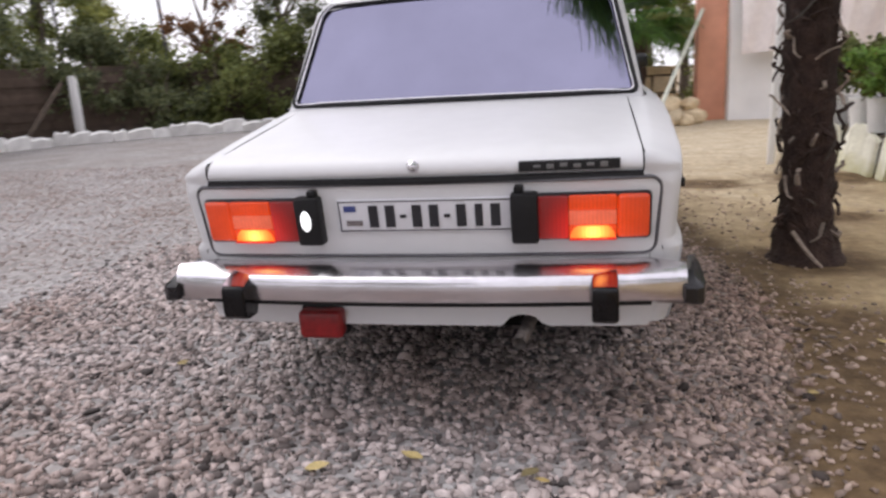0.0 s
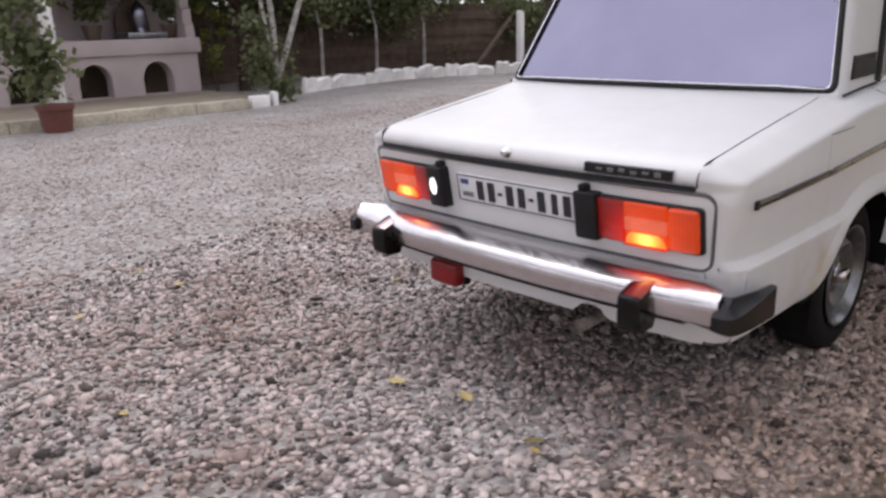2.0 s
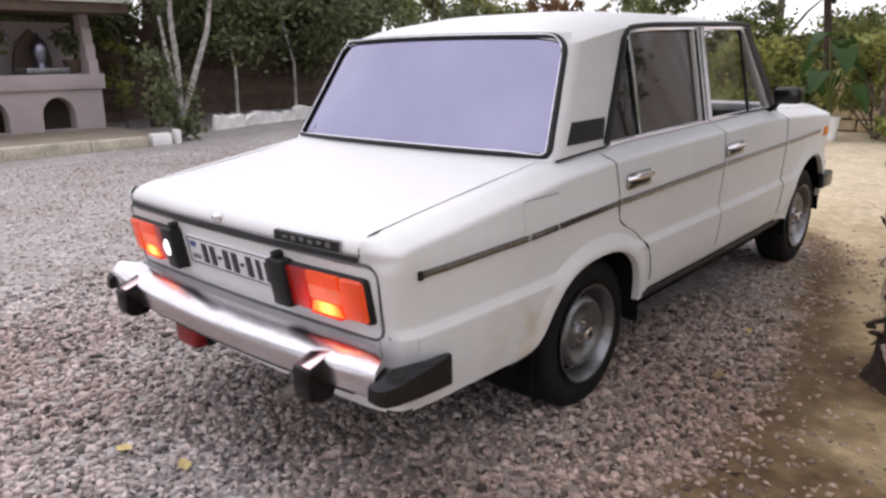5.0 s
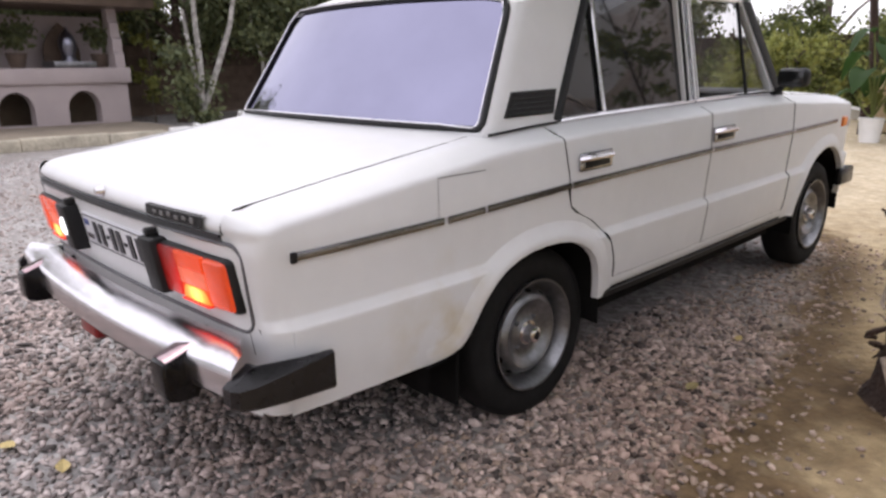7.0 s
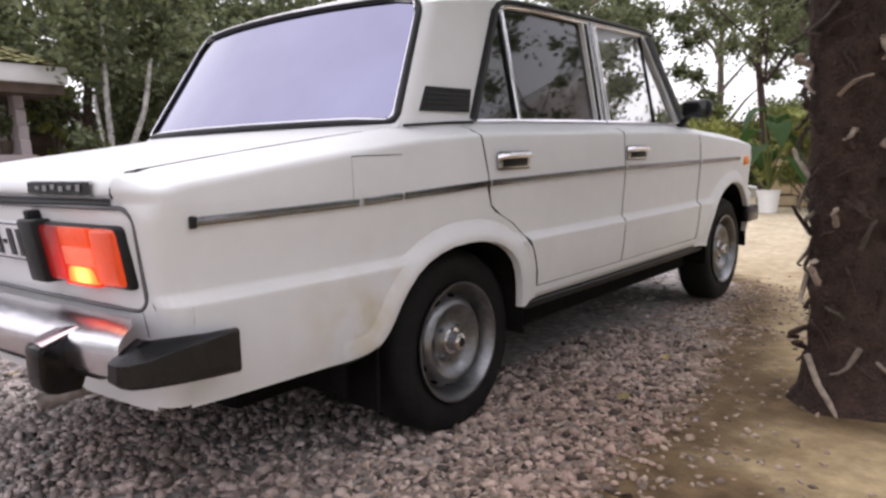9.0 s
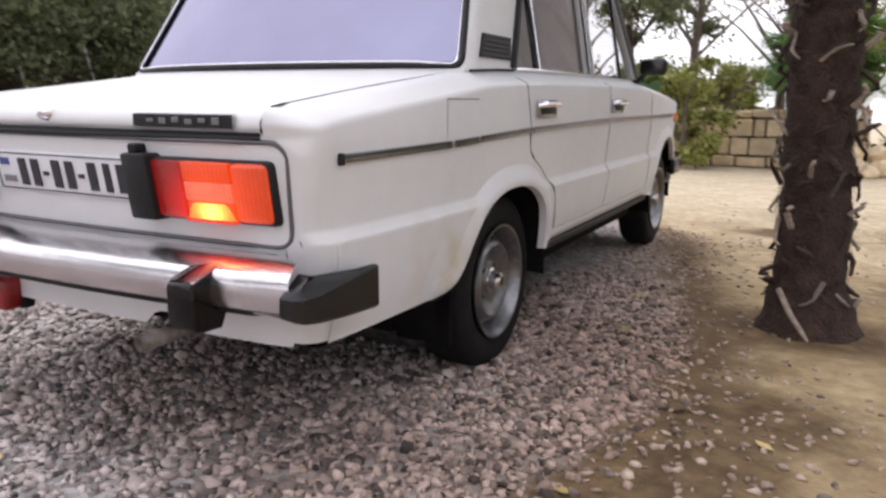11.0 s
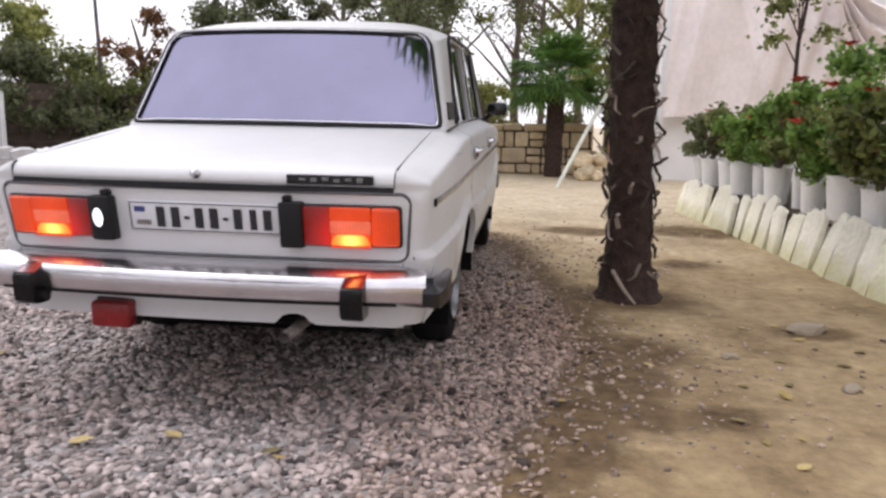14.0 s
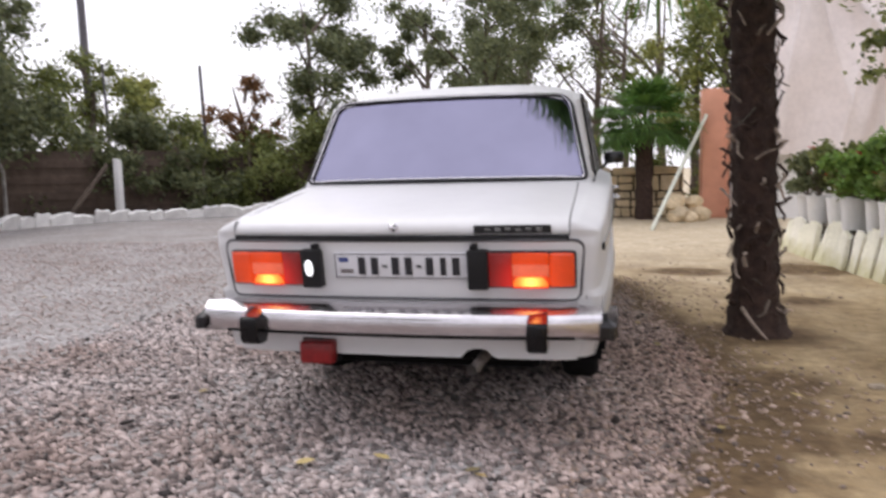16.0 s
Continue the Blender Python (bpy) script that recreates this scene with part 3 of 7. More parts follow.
bm = bmesh.new()
xe = corner_row(0.6)[0][0][0]
cols = []
for x in lin(-1, 1, 57):
    col = []
    for q in lin(0, 1, 24):
        z = valance_low(x * 0.7) + (0.80 - valance_low(x * 0.7)) * q
        edge = corner_row(z)[0][0]
        xx = x * edge[0]
        col.append((xx, rear_y(xx, z) + (edge[1] - rear_y(edge[0], z)) * abs(x) ** 8, z))
    cols.append(col)
grid(bm, cols)
part("rear_panel", bm, PAINT, car, angle=50)

# boot lid
LID = ([-0.030, 0.792], [-0.043, 0.799], [-0.0495, 0.809], [-0.049, 0.820], [-0.043, 0.832], [-0.031, 0.8435], [-0.013, 0.852], [0.012, 0.8595], [0.05, 0.8665], [0.1, 0.8745], [0.2, 0.888], [0.35, 0.906], [0.5, 0.924], [0.62, 0.939], [0.70, 0.950], [0.79, 0.962])


def lid_drop(y):
    """How far the lid's edge lies under its middle."""
    return 0.002 + 0.011 * min(1.0, max(0.0, y / 0.12))


bm = bmesh.new()
rows = []
for y, z in LID:
    row = []
    for x in lin(-0.638, 0.638, 33):
        t = abs(x) / 0.638
        k = math.exp(-max(0.0, y) / 0.12)
        edge = t ** 12
        row.append((x, y + 0.026 * t * t * k, z - lid_drop(y) * (0.7 * t * t + 0.3 * edge)))
    e0, e1 = row[0], row[-1]
    rows.append([(e0[0] - 0.001, e0[1] + 0.004, e0[2] - 0.035)] + row + [(e1[0] + 0.001, e1[1] + 0.004, e1[2] - 0.035)])
grid(bm, rows)
lid = part("boot_lid", bm, PAINT, car, angle=50)
for sx in (-1, 1):
    bm = bmesh.new()
    grid(bm, [[(sx * 0.631, y, shoulder(y) - 0.02), (sx * 0.652, y, shoulder(y) - 0.025)] for y in lin(-0.01, 0.80, 14)])
    part("lid_gap", bm, DARK, car)
    bm = bmesh.new()
    grid(bm, [[(sx * 0.632, y, z), (sx * 0.645, y, z)] for y, z in ((-0.012, 0.79), (-0.016, 0.815), (-0.013, 0.832), (-0.004, 0.842))])
    part("lid_channel", bm, PAINT, car)
# dark shut line round the lid
for sx in (-1, 1):
    bm = bmesh.new()
    line = []
    for y, z in LID[1:-1]:
        ya = y + 0.026 * math.exp(-max(0.0, y) / 0.12)
        edge = z - lid_drop(y)
        wing = side(ya, v_rows(ya, strip_z(ya), VLID)[-1])[2] - 0.0006
        line.append((sx * 0.6402, ya - (0.001 if ya < 0 else 0.0), (wing + (0.0011 if sx > 0 else -0.0012) if ya > 0.0 else edge - 0.0008)))
    rad = 0.0016 if sx > 0 else 0.0012
    tube(bm, line, [rad] * (len(line) - 2) + [rad * 0.65, rad * 0.3], seg=6)
    part("shut_line", bm, DARK, car)
# trim under the lid's edge
bm = bmesh.new()
grid(bm, [[(x, -0.044 + 0.026 * (x / 0.637) ** 2 + dy, z) for dy, z in ((0.012, 0.800), (-0.006, 0.796), (-0.009, 0.786), (-0.004, 0.777), (0.016, 0.775))] for x in lin(-0.64, 0.64, 31)])
part("lid_trim", bm, RUBBER, lid, "dark rubber and chrome edge")
bm = bmesh.new()
tube(bm, [(x, -0.052 + 0.026 * (x / 0.637) ** 2, 0.7965) for x in lin(-0.636, 0.636, 25)], 0.003, seg=6)
part("lid_trim_bead", bm, RUBBER, lid)
# lock button
bm = bmesh.new()
lathe(bm, [(0.0, 0.022), (0.009, 0.021), (0.013, 0.014), (0.015, 0.004), (0.019, 0.0)], seg=18, m=pose(0.006, -0.048, 0.828, 90, 0, 0))
part("boot_lock", bm, CHROME, lid)
# badge: black plate with plain silver bars
bm = bmesh.new()
pts = lin(0.305, 0.578, 9)
grid(bm, [[(x, -0.052 + 0.026 * (x / 0.637) ** 2 + dy, z) for dy, z in ((0.004, 0.804), (-0.006, 0.806), (-0.006, 0.832), (0.006, 0.834))] for x in pts])
badge = part("badge", bm, RUBBER, lid, "black badge with unreadable silver script")
for k in range(6):
    bm = bmesh.new()
    x = 0.345 + k * 0.036
    yb = -0.052 + 0.026 * (x / 0.637) ** 2 - 0.0065
    box(bm, x, x + 0.02, yb - 0.0012, yb + 0.001, 0.816 - 0.004 * (k % 2), 0.823 + 0.002 * (k % 3), bevel=0.0008, seg=1)
    part("script_bar", bm, BADGE_LIGHT, badge)

# rim moulding round the lamp panel
bm = bmesh.new()
pts = []
for cx, cz, a0 in ((0.655, 0.745, 0), (-0.655, 0.745, 90), (-0.645, 0.592, 180), (0.645, 0.592, 270)):
    for a in lin(a0, a0 + 90, 7):
        x, z = cx + 0.034 * math.cos(radians(a)), cz + 0.034 * math.sin(radians(a))
        pts.append((x, z))
full = []
for i, (x, z) in enumerate(pts):
    x2, z2 = pts[(i + 1) % len(pts)]
    n = 1 if math.hypot(x2 - x, z2 - z) < 0.1 else 14
    full += [(x + (x2 - x) * k / n, z + (z2 - z) * k / n) for k in range(n)]
tube(bm, [(x, rear_y(x, z) - 0.004, z) for x, z in full], 0.0053, seg=8, closed=True)
part("lamp_panel_moulding", bm, RIM, car, "dull chrome rim round the lamp panel")


for s in (1, -1):
    bm = bmesh.new()
    tube(bm, [(s * 0.662, rear_y(0.662, z) - 0.0048, z) for z in lin(0.50, 0.556, 6)], 0.0016, seg=6)
    part("panel_seam", bm, DARK, car)


# tail lamps
def lamp_block(name, x0, x1, z0, z1, depth, mat, parent, bevel=0.006, lean=0.17, label="", seg=2):
    bm = bmesh.new()
    box(bm, x0, x1, -depth, 0.015, z0, z1, bevel=bevel, seg=seg)
    for v in bm.verts:
        v.co.y += rear_y(v.co.x, v.co.z)
    return part(name, bm, mat, parent, label)


for s in (1, -1):
    nm = "tail_lamp"
    a, b = (0.286, 0.662)
    X = lambda p, q: (min(p * s, q * s), max(p * s, q * s))
    lamp = lamp_block(nm, *X(0.345, 0.664), 0.604, 0.742, 0.024, RUBBER, car, bevel=0.014, label="lit red and amber tail lamp in black housing", seg=3)
    lamp_block("black_housing", *X(0.280, 0.356), 0.600, 0.748, 0.046, RUBBER, lamp, bevel=0.008)
    lamp_block("housing_tab", *X(0.290, 0.316), 0.742, 0.768, 0.03, RUBBER, lamp, bevel=0.006)
    lamp_block("red_lens", *X(0.352, 0.4385), 0.610, 0.736, 0.031, RED_LENS, lamp, bevel=0.007)
    lamp_block("upper_lens", *X(0.4395, 0.5685), 0.694, 0.736, 0.031, AMBER_LENS, lamp, bevel=0.004)
    lamp_block("reflector", *X(0.4395, 0.5685), 0.6505, 0.693, 0.029, REFLECTOR, lamp, bevel=0.003)
    # the lit lower band with its rounded upper corners
    bm = bmesh.new()
    band = [(0.441, 0.612), (0.567, 0.612), (0.562, 0.628), (0.554, 0.640), (0.545, 0.6475), (0.463, 0.6475), (0.452, 0.641), (0.445, 0.629)]
    rings = [[bm.verts.new((x * s, rear_y(x, z) - d, z)) for x, z in band] for d in (-0.01, 0.0285)]
    bm.faces.new(rings[0])
    bm.faces.new(rings[1])
    for k in range(8):
        bm.faces.new((rings[0][k], rings[0][(k + 1) % 8], rings[1][(k + 1) % 8], rings[1][k]))
    part("lit_lens", bm, LIT_BULB, lamp, "lit yellow band", smooth=False)
    lamp_block("lower_lens", *X(0.4395, 0.5685), 0.613, 0.6495, 0.027, AMBER_LENS, lamp, bevel=0.004)
    # red ledge added to hide the lit band from the bumper's reflection
    lamp_block("lens_lip", *X(0.4395, 0.5685), 0.606, 0.6125, 0.037, RED_LENS, lamp, bevel=0.002)
    lamp_block("amber_lens", *X(0.5695, 0.658), 0.610, 0.736, 0.031, AMBER_LENS, lamp, bevel=0.012, seg=3)
    if s < 0:
        bm = bmesh.new()
        lathe(bm, [(0.0, 0.012), (0.6, 0.010), (0.9, 0.005), (1.0, 0.0)], seg=24, m=Matrix.LocRotScale((-0.322, rear_y(-0.32, 0.675) - 0.045, 0.678), Euler((radians(100), 0, 0)), (0.017, 0.033, 1)))
        part("reversing_lens", bm, WHITE_LAMP, lamp, "lit white reversing lens")

# number plate with plain bars
px0, px1, pz0, pz1 = -0.232, 0.284, 0.634, 0.734
plate_t = lamp_block("number_plate", px0, px1, pz0, pz1, 0.012, PLATE_WHITE, car, bevel=0.003, label="white number plate with plain dark bars")


def plate_bar(x0, x1, z0, z1, mat, nm="bar"):
    bm = bmesh.new()
    box(bm, x0, x1, -0.0138, -0.011, z0, z1)
    for v in bm.verts:
        v.co.y += rear_y(v.co.x, v.co.z)
    part(nm, bm, mat, plate_t, smooth=False)


for x0, x1 in ((-0.142, -0.1), (-0.092, -0.05), (-0.012, 0.03), (0.038, 0.08), (0.118, 0.16), (0.172, 0.206), (0.216, 0.258)):
    plate_bar(x0 + 0.005, x0 + (x1 - x0) * 0.78, 0.650, 0.717, INK)
for x0 in (-0.043, 0.087):
    plate_bar(x0, x0 + 0.018, 0.678, 0.688, INK)
plate_bar(-0.212, -0.176, 0.698, 0.716, BLUE_INK)
plate_bar(-0.208, -0.158, 0.655, 0.672, DULL_CHROME)
for x0, x1, z0, z1 in ((px0 + 0.004, px1 - 0.004, pz0 + 0.004, pz0 + 0.007), (px0 + 0.004, px1 - 0.004, pz1 - 0.007, pz1 - 0.004), (px0 + 0.004, px0 + 0.007, pz0 + 0.008, pz1 - 0.008), (px1 - 0.007, px1 - 0.004, pz0 + 0.008, pz1 - 0.008)):
    plate_bar(x0, x1, z0, z1, INK, "border")

# bumper
bumper = thing("bumper", "", "")
bumper.parent = car
for k in ("label", "category"):
    if k in bumper:
        del bumper[k]
BX = [(-0.752, -0.080)] + [(x, -0.085 - 0.035 * (1 - (x / 0.66) ** 2)) for x in lin(-0.66, 0.66, 27)] + [(0.752, -0.080)]
BAR = ((0.080, 0.549), (0.062, 0.5475), (0.044, 0.5425), (0.024, 0.5345), (0.004, 0.526), (-0.005, 0.521), (-0.010, 0.514), (-0.013, 0.500), (-0.014, 0.464), (-0.010, 0.453), (-0.002, 0.447), (0.010, 0.444), (0.03, 0.434))
bm = bmesh.new()
rows = []
for i, (x, y) in enumerate(BX):
    a, b = BX[max(0, i - 1)], BX[min(len(BX) - 1, i + 1)]
    t = Vector((b[0] - a[0], b[1] - a[1])).normalized()
    inward = Vector((-t.y, t.x))
    k = 0.35 if abs(x) > 0.69 else 1.0
    rows.append([(x + inward.x * o * k, y + inward.y * o * k, z) for o, z in BAR])
grid(bm, rows)
part("bumper_bar", bm, BUMPER_CHROME, bumper, "dented chrome bumper bar", angle=28)
bm = bmesh.new()
grid(bm, [[(x, y + o, z) for o, z in ((0.006, 0.4455), (0.002, 0.443), (0.004, 0.436), (0.03, 0.432))] for x, y in BX[1:-1]])
part("bumper_channel", bm, RUBBER, bumper, "dark lower channel")
for s in (1, -1):
    # rubber end cap: broad slanted top at the corner, running out in a flat side towards the wheel
    bm = bmesh.new()
    secs = []
    for x, y, nx, ny, zt, zb, run, rise in ((0.746, -0.103, 0.05, -1.0, 0.489, 0.446, 0.062, 0.036), (0.776, -0.101, 0.08, -1.0, 0.488, 0.442, 0.062, 0.036), (0.794, -0.088, 0.55, -0.83, 0.488, 0.438, 0.058, 0.035), (0.803, -0.052, 0.97, -0.24, 0.490, 0.433, 0.046, 0.030),
                                            (0.807, 0.02, 1.0, -0.03, 0.498, 0.426, 0.032, 0.020), (0.807, 0.09, 1.0, 0.0, 0.504, 0.421, 0.020, 0.010), (0.805, 0.156, 1.0, 0.0, 0.509, 0.416, 0.012, 0.004)):
        ring = [(-run - 0.012, zt + rise - 0.004), (-run, zt + rise), (-0.002, zt + 0.002), (0.0005, zt - 0.001), (0.002, zb + 0.008), (-0.006, zb), (-run - 0.012, zb)]
        secs.append([bm.verts.new((s * (x + nx * o), y + ny * o, z)) for o, z in ring])
    for a, b in zip(secs, secs[1:]):
        for k in range(7):
            bm.faces.new((a[k], a[(k + 1) % 7], b[(k + 1) % 7], b[k]))
    bm.faces.new(secs[0])
    bm.faces.new(secs[-1])
    part("bumper_end", bm, BUMPER_RUBBER, bumper, "black rubber bumper end cap", angle=26)
    # overrider: a deep black block with a slanted glossy top
    bm = bmesh.new()
    x = s * 0.535
    y0 = -0.085 - 0.035 * (1 - (0.535 / 0.66) ** 2)
    hw = 0.036
    outline = [(0.02, 0.396), (-0.030, 0.398), (-0.046, 0.403), (-0.057, 0.414), (-0.062, 0.434), (-0.063, 0.490), (-0.061, 0.500), (-0.055, 0.506), (-0.030, 0.5135), (0.000, 0.523), (0.036, 0.535), (0.052, 0.539), (0.062, 0.537), (0.070, 0.528)]
    rings = []
    for u, inset in ((-1.0, 0.007), (-0.9, 0.0015), (-0.72, 0.0), (0.72, 0.0), (0.9, 0.0015), (1.0, 0.007)):
        rings.append([bm.verts.new((x + u * hw, y0 + yy + (inset if yy < 0 else 0), zz - (inset if zz > 0.49 else 0) + (inset if zz < 0.41 else 0))) for yy, zz in outline])
    for a, b in zip(rings, rings[1:]):
        for k in range(len(outline)):
            j = (k + 1) % len(outline)
            bm.faces.new((a[k], a[j], b[j], b[k]))
    bm.faces.new(rings[0])
    bm.faces.new(rings[-1])
    rider = part("overrider", bm, GLOSSY_RUBBER, bumper, "black rubber overrider", angle=28)
    # metal cap added so the black top mirrors the lamp's red
    bm = bmesh.new()
    grid(bm, [[(x + u * hw, y0 + yy, zz + 0.0025 - (0.003 if abs(u) > 0.9 else 0)) for u in (-0.97, -0.85, 0.0, 0.85, 0.97)] for yy, zz in outline[7:12]])
    part("overrider_cap", bm, RED_TINTED_METAL, rider, "added metal cap, tinted red for the tail lamp's reflection")
    bm = bmesh.new()
    lathe(bm, [(0.0, 0.014), (0.011, 0.013), (0.014, 0.008), (0.014, 0.0)], seg=12, m=pose(x - s * 0.026, y0 + 0.074, 0.534))
    part("overrider_bolt", bm, RUBBER, rider)
    bm = bmesh.new()
    tube(bm, [(s * 0.525, y0 + 0.05, 0.50), (s * 0.525, 0.02, 0.515), (s * 0.525, 0.10, 0.515)], 0.016, seg=8)
    part("bumper_bracket", bm, RUBBER, bumper)
# front bumper
bm = bmesh.new()
rows = []
for x, y in [(-0.755, 3.76), (-0.745, 3.88), (-0.70, 3.935)] + [(x, 3.945 + 0.03 * (1 - (x / 0.66) ** 2)) for x in lin(-0.66, 0.66, 9)] + [(0.70, 3.935), (0.745, 3.88), (0.755, 3.76)]:
    rows.append([(x, y - 0.02, 0.50), (x * 1.01, y, 0.495), (x * 1.015, y + 0.008, 0.45), (x * 1.01, y, 0.41), (x, y - 0.02, 0.405)])
grid(bm, rows)
fb = part("front_bumper", bm, CHROME, car)
for s in (1, -1):
    bm = bmesh.new()
    box(bm, s * 0.758 - 0.022, s * 0.758 + 0.022, 3.70, 3.90, 0.405, 0.50, bevel=0.012)
    part("bumper_end", bm, BUMPER_RUBBER, fb)

# red fog lamp and exhaust under the bumper
bm = bmesh.new()
box(bm, -0.392, -0.250, -0.035, 0.02, 0.300, 0.390, bevel=0.016, seg=3)
fog = part("fog_lamp", bm, FOG_RED, car, "unlit red fog lamp")
bm = bmesh.new()
box(bm, -0.397, -0.245, 0.008, 0.05, 0.296, 0.398, bevel=0.014)
part("lamp_housing", bm, RUBBER, fog)
bm = bmesh.new()
tube(bm, [(-0.316, 0.03, 0.39), (-0.316, 0.03, 0.45)], 0.012)
part("lamp_bracket", bm, RUBBER, fog)
bm = bmesh.new()
pipe = [(0.294, -0.062, 0.309), (0.300, -0.02, 0.313), (0.318, 0.11, 0.325), (0.33, 0.40, 0.33)]
tube(bm, pipe, 0.0195, seg=16, cap=False)
tube(bm, pipe, 0.0170, seg=16, cap=False)
part("tail_pipe", bm, RUST, car, "sooty steel tail pipe")

# hood, cowl, front panel
bm = bmesh.new()
grid(bm, [[(x, y, shoulder(y) + 0.004 + 0.022 * (1 - (x / 0.66) ** 2)) for x in lin(-0.655, 0.655, 15)] for y in lin(2.90, 3.87, 14)])
part("hood", bm, PAINT, car)
bm = bmesh.new()
grid(bm, [[(x, 3.865, z) for x in lin(-0.68, 0.68, 5)] for z in lin(0.36, 0.875, 5)])
part("front_panel", bm, RUBBER, car)

# underbody
bm = bmesh.new()
box(bm, -0.56, 0.56, 0.62, 3.80, 0.175, 0.46, bevel=0.03)
box(bm, -0.54, 0.54, 0.16, 0.66, 0.275, 0.46, bevel=0.04)
box(bm, -0.50, 0.50, 0.34, 0.66, 0.20, 0.34, bevel=0.03)
part("underbody", bm, DARK, car)
for y0, y1 in ((0.14, 0.56), (1.36, 2.99)):
    for s in (1, -1):
        bm = bmesh.new()
        x0, x1 = sorted((s * 0.48, s * 0.67))
        box(bm, x0, x1, y0, y1, 0.34 if y0 < 1 else 0.24, 0.45)
        part("floor_pan", bm, DARK, car, smooth=False)

# ---------- greenhouse ----------
def side_x(z):
    return 0.702 - 0.19 * (z - 0.96)


def gutter(y):
    return float(np.interp(y, [1.0, 1.15, 1.33, 1.45, 1.6, 1.95, 2.3, 2.5, 2.64], [1.322, 1.345, 1.370, 1.386, 1.393, 1.396, 1.398, 1.398, 1.388]))


RW = {"b": (0.676, 0.800, 0.964), "t": (0.590, 1.026, 1.354)}


def rear_glass_edge(z):
    t = (z - RW["b"][2]) / (RW["t"][2] - RW["b"][2])
    return RW["b"][0] + (RW["t"][0] - RW["b"][0]) * t, RW["b"][1] + (RW["t"][1] - RW["b"][1]) * t


def rear_glass(x, z, inset=0.0):
    xe, ye = rear_glass_edge(z)
    return (x, ye - 0.062 * (1 - min(1, abs(x) / xe) ** 2.6) + inset, z + 0.012 * (1 - min(1, abs(x) / xe) ** 2) * (1 if z > 1.2 else 0.4))


def quarter_back(z):
    return float(np.interp(z, [0.95, 1.30, 1.34, 1.37, 1.40], [1.112, 1.318, 1.346, 1.39, 1.43]))


for flip in (1, -1):
    F = lambda p: (p[0] * flip, p[1], p[2])
    # pillar behind the rear door, wrapping to the rear window
    bm = bmesh.new()
    rows = []
    def pillar_y(k, z):
        yg = rear_glass_edge(z)[1]
        if k < 8:
            return yg + 0.055 * (1 - math.cos(k / 7 * math.pi / 2)) ** 0.9
        return yg + 0.055 + (quarter_back(z) - 0.035 - yg) * (k - 7) / 5

    tops = []
    for k in range(13):
        top = 1.35
        for _ in range(6):
            top = gutter(pillar_y(k, top)) + 0.005
        tops.append(top)
    for q in lin(0, 1, 18):
        row = []
        for k in range(13):
            z = 0.940 + (tops[k] - 0.940) * q
            xg, xs = rear_glass_edge(z)[0], side_x(z)
            row.append(F((xg + (xs - xg) * math.sin(min(k, 7) / 7 * math.pi / 2) ** 0.9, pillar_y(k, z), z)))
        rows.append(row)
    grid(bm, rows)
    part("rear_pillar", bm, PAINT, car, angle=60)
    # black air vent on the pillar
    bm = bmesh.new()
    secs = []
    for z in lin(0.993, 1.067, 6):
        ya = float(np.interp(z, [0.993, 1.067], [0.874, 0.921]))
        yb2 = float(np.interp(z, [0.993, 1.067], [1.115, 1.143]))
        secs.append([F((side_x(z) + dx, y, z)) for y, dx in ((ya, -0.004), (ya + 0.004, 0.006), (yb2 - 0.004, 0.006), (yb2, -0.002))])
    grid(bm, secs)
    vent = part("pillar_vent", bm, RUBBER, car, "black slatted pillar vent")
    for k in range(5):
        z = 1.001 + k * 0.0145
        ya = float(np.interp(z, [0.993, 1.067], [0.874, 0.921])) + 0.01
        yb2 = float(np.interp(z, [0.993, 1.067], [1.115, 1.143])) - 0.01
        bm = bmesh.new()
        tube(bm, [F((side_x(z) + 0.006, ya, z)), F((side_x(z) + 0.006, yb2, z))], 0.003, seg=6)
        part("slat", bm, RUBBER, vent)
    # window frames: one pressed side frame with two openings
    def loop(pts):
        vs = [bm.verts.new((0, y, z)) for y, z in pts]
        return [bm.edges.new((vs[i], vs[(i + 1) % len(vs)])) for i in range(len(vs))]

    outer = [(quarter_back(0.955), 0.950)] + [(quarter_back(z), z) for z in (1.1, 1.2, 1.30, 1.34)] + [(1.395, 1.370)] + [(y, gutter(y) - 0.005) for y in lin(1.46, 2.56, 9)] + [(2.63, 1.386), (2.72, 1.255), (2.82, 1.11), (2.925, 0.950)]
    hole_a = [(1.148, 0.974), (1.352, 1.315), (1.375, 1.345), (1.42, 1.361), (1.65, 1.370), (1.955, 1.372), (1.966, 1.362), (1.966, 0.980)]
    hole_b = [(2.082, 0.980), (2.084, 1.362), (2.094, 1.371), (2.25, 1.373), (2.52, 1.370), (2.555, 1.352), (2.63, 1.235), (2.71, 1.11), (2.79, 0.980)]
    bm = bmesh.new()
    es = loop(outer) + loop(hole_a) + loop(hole_b)
    bmesh.ops.triangle_fill(bm, use_beauty=True, use_dissolve=False, edges=es)
    faces = list(bm.faces)
    ext = bmesh.ops.extrude_face_region(bm, geom=faces)
    moved = {v for v in ext["geom"] if isinstance(v, bmesh.types.BMVert)}
    for v in bm.verts:
        x = side_x(v.co.z) + (0.002 if v not in moved else -0.03)
        v.co.x = x * flip
    part("window_frame", bm, PAINT, car, "white window frame with chrome edge", smooth=False)
    # dark pillar face at the windscreen
    bm = bmesh.new()
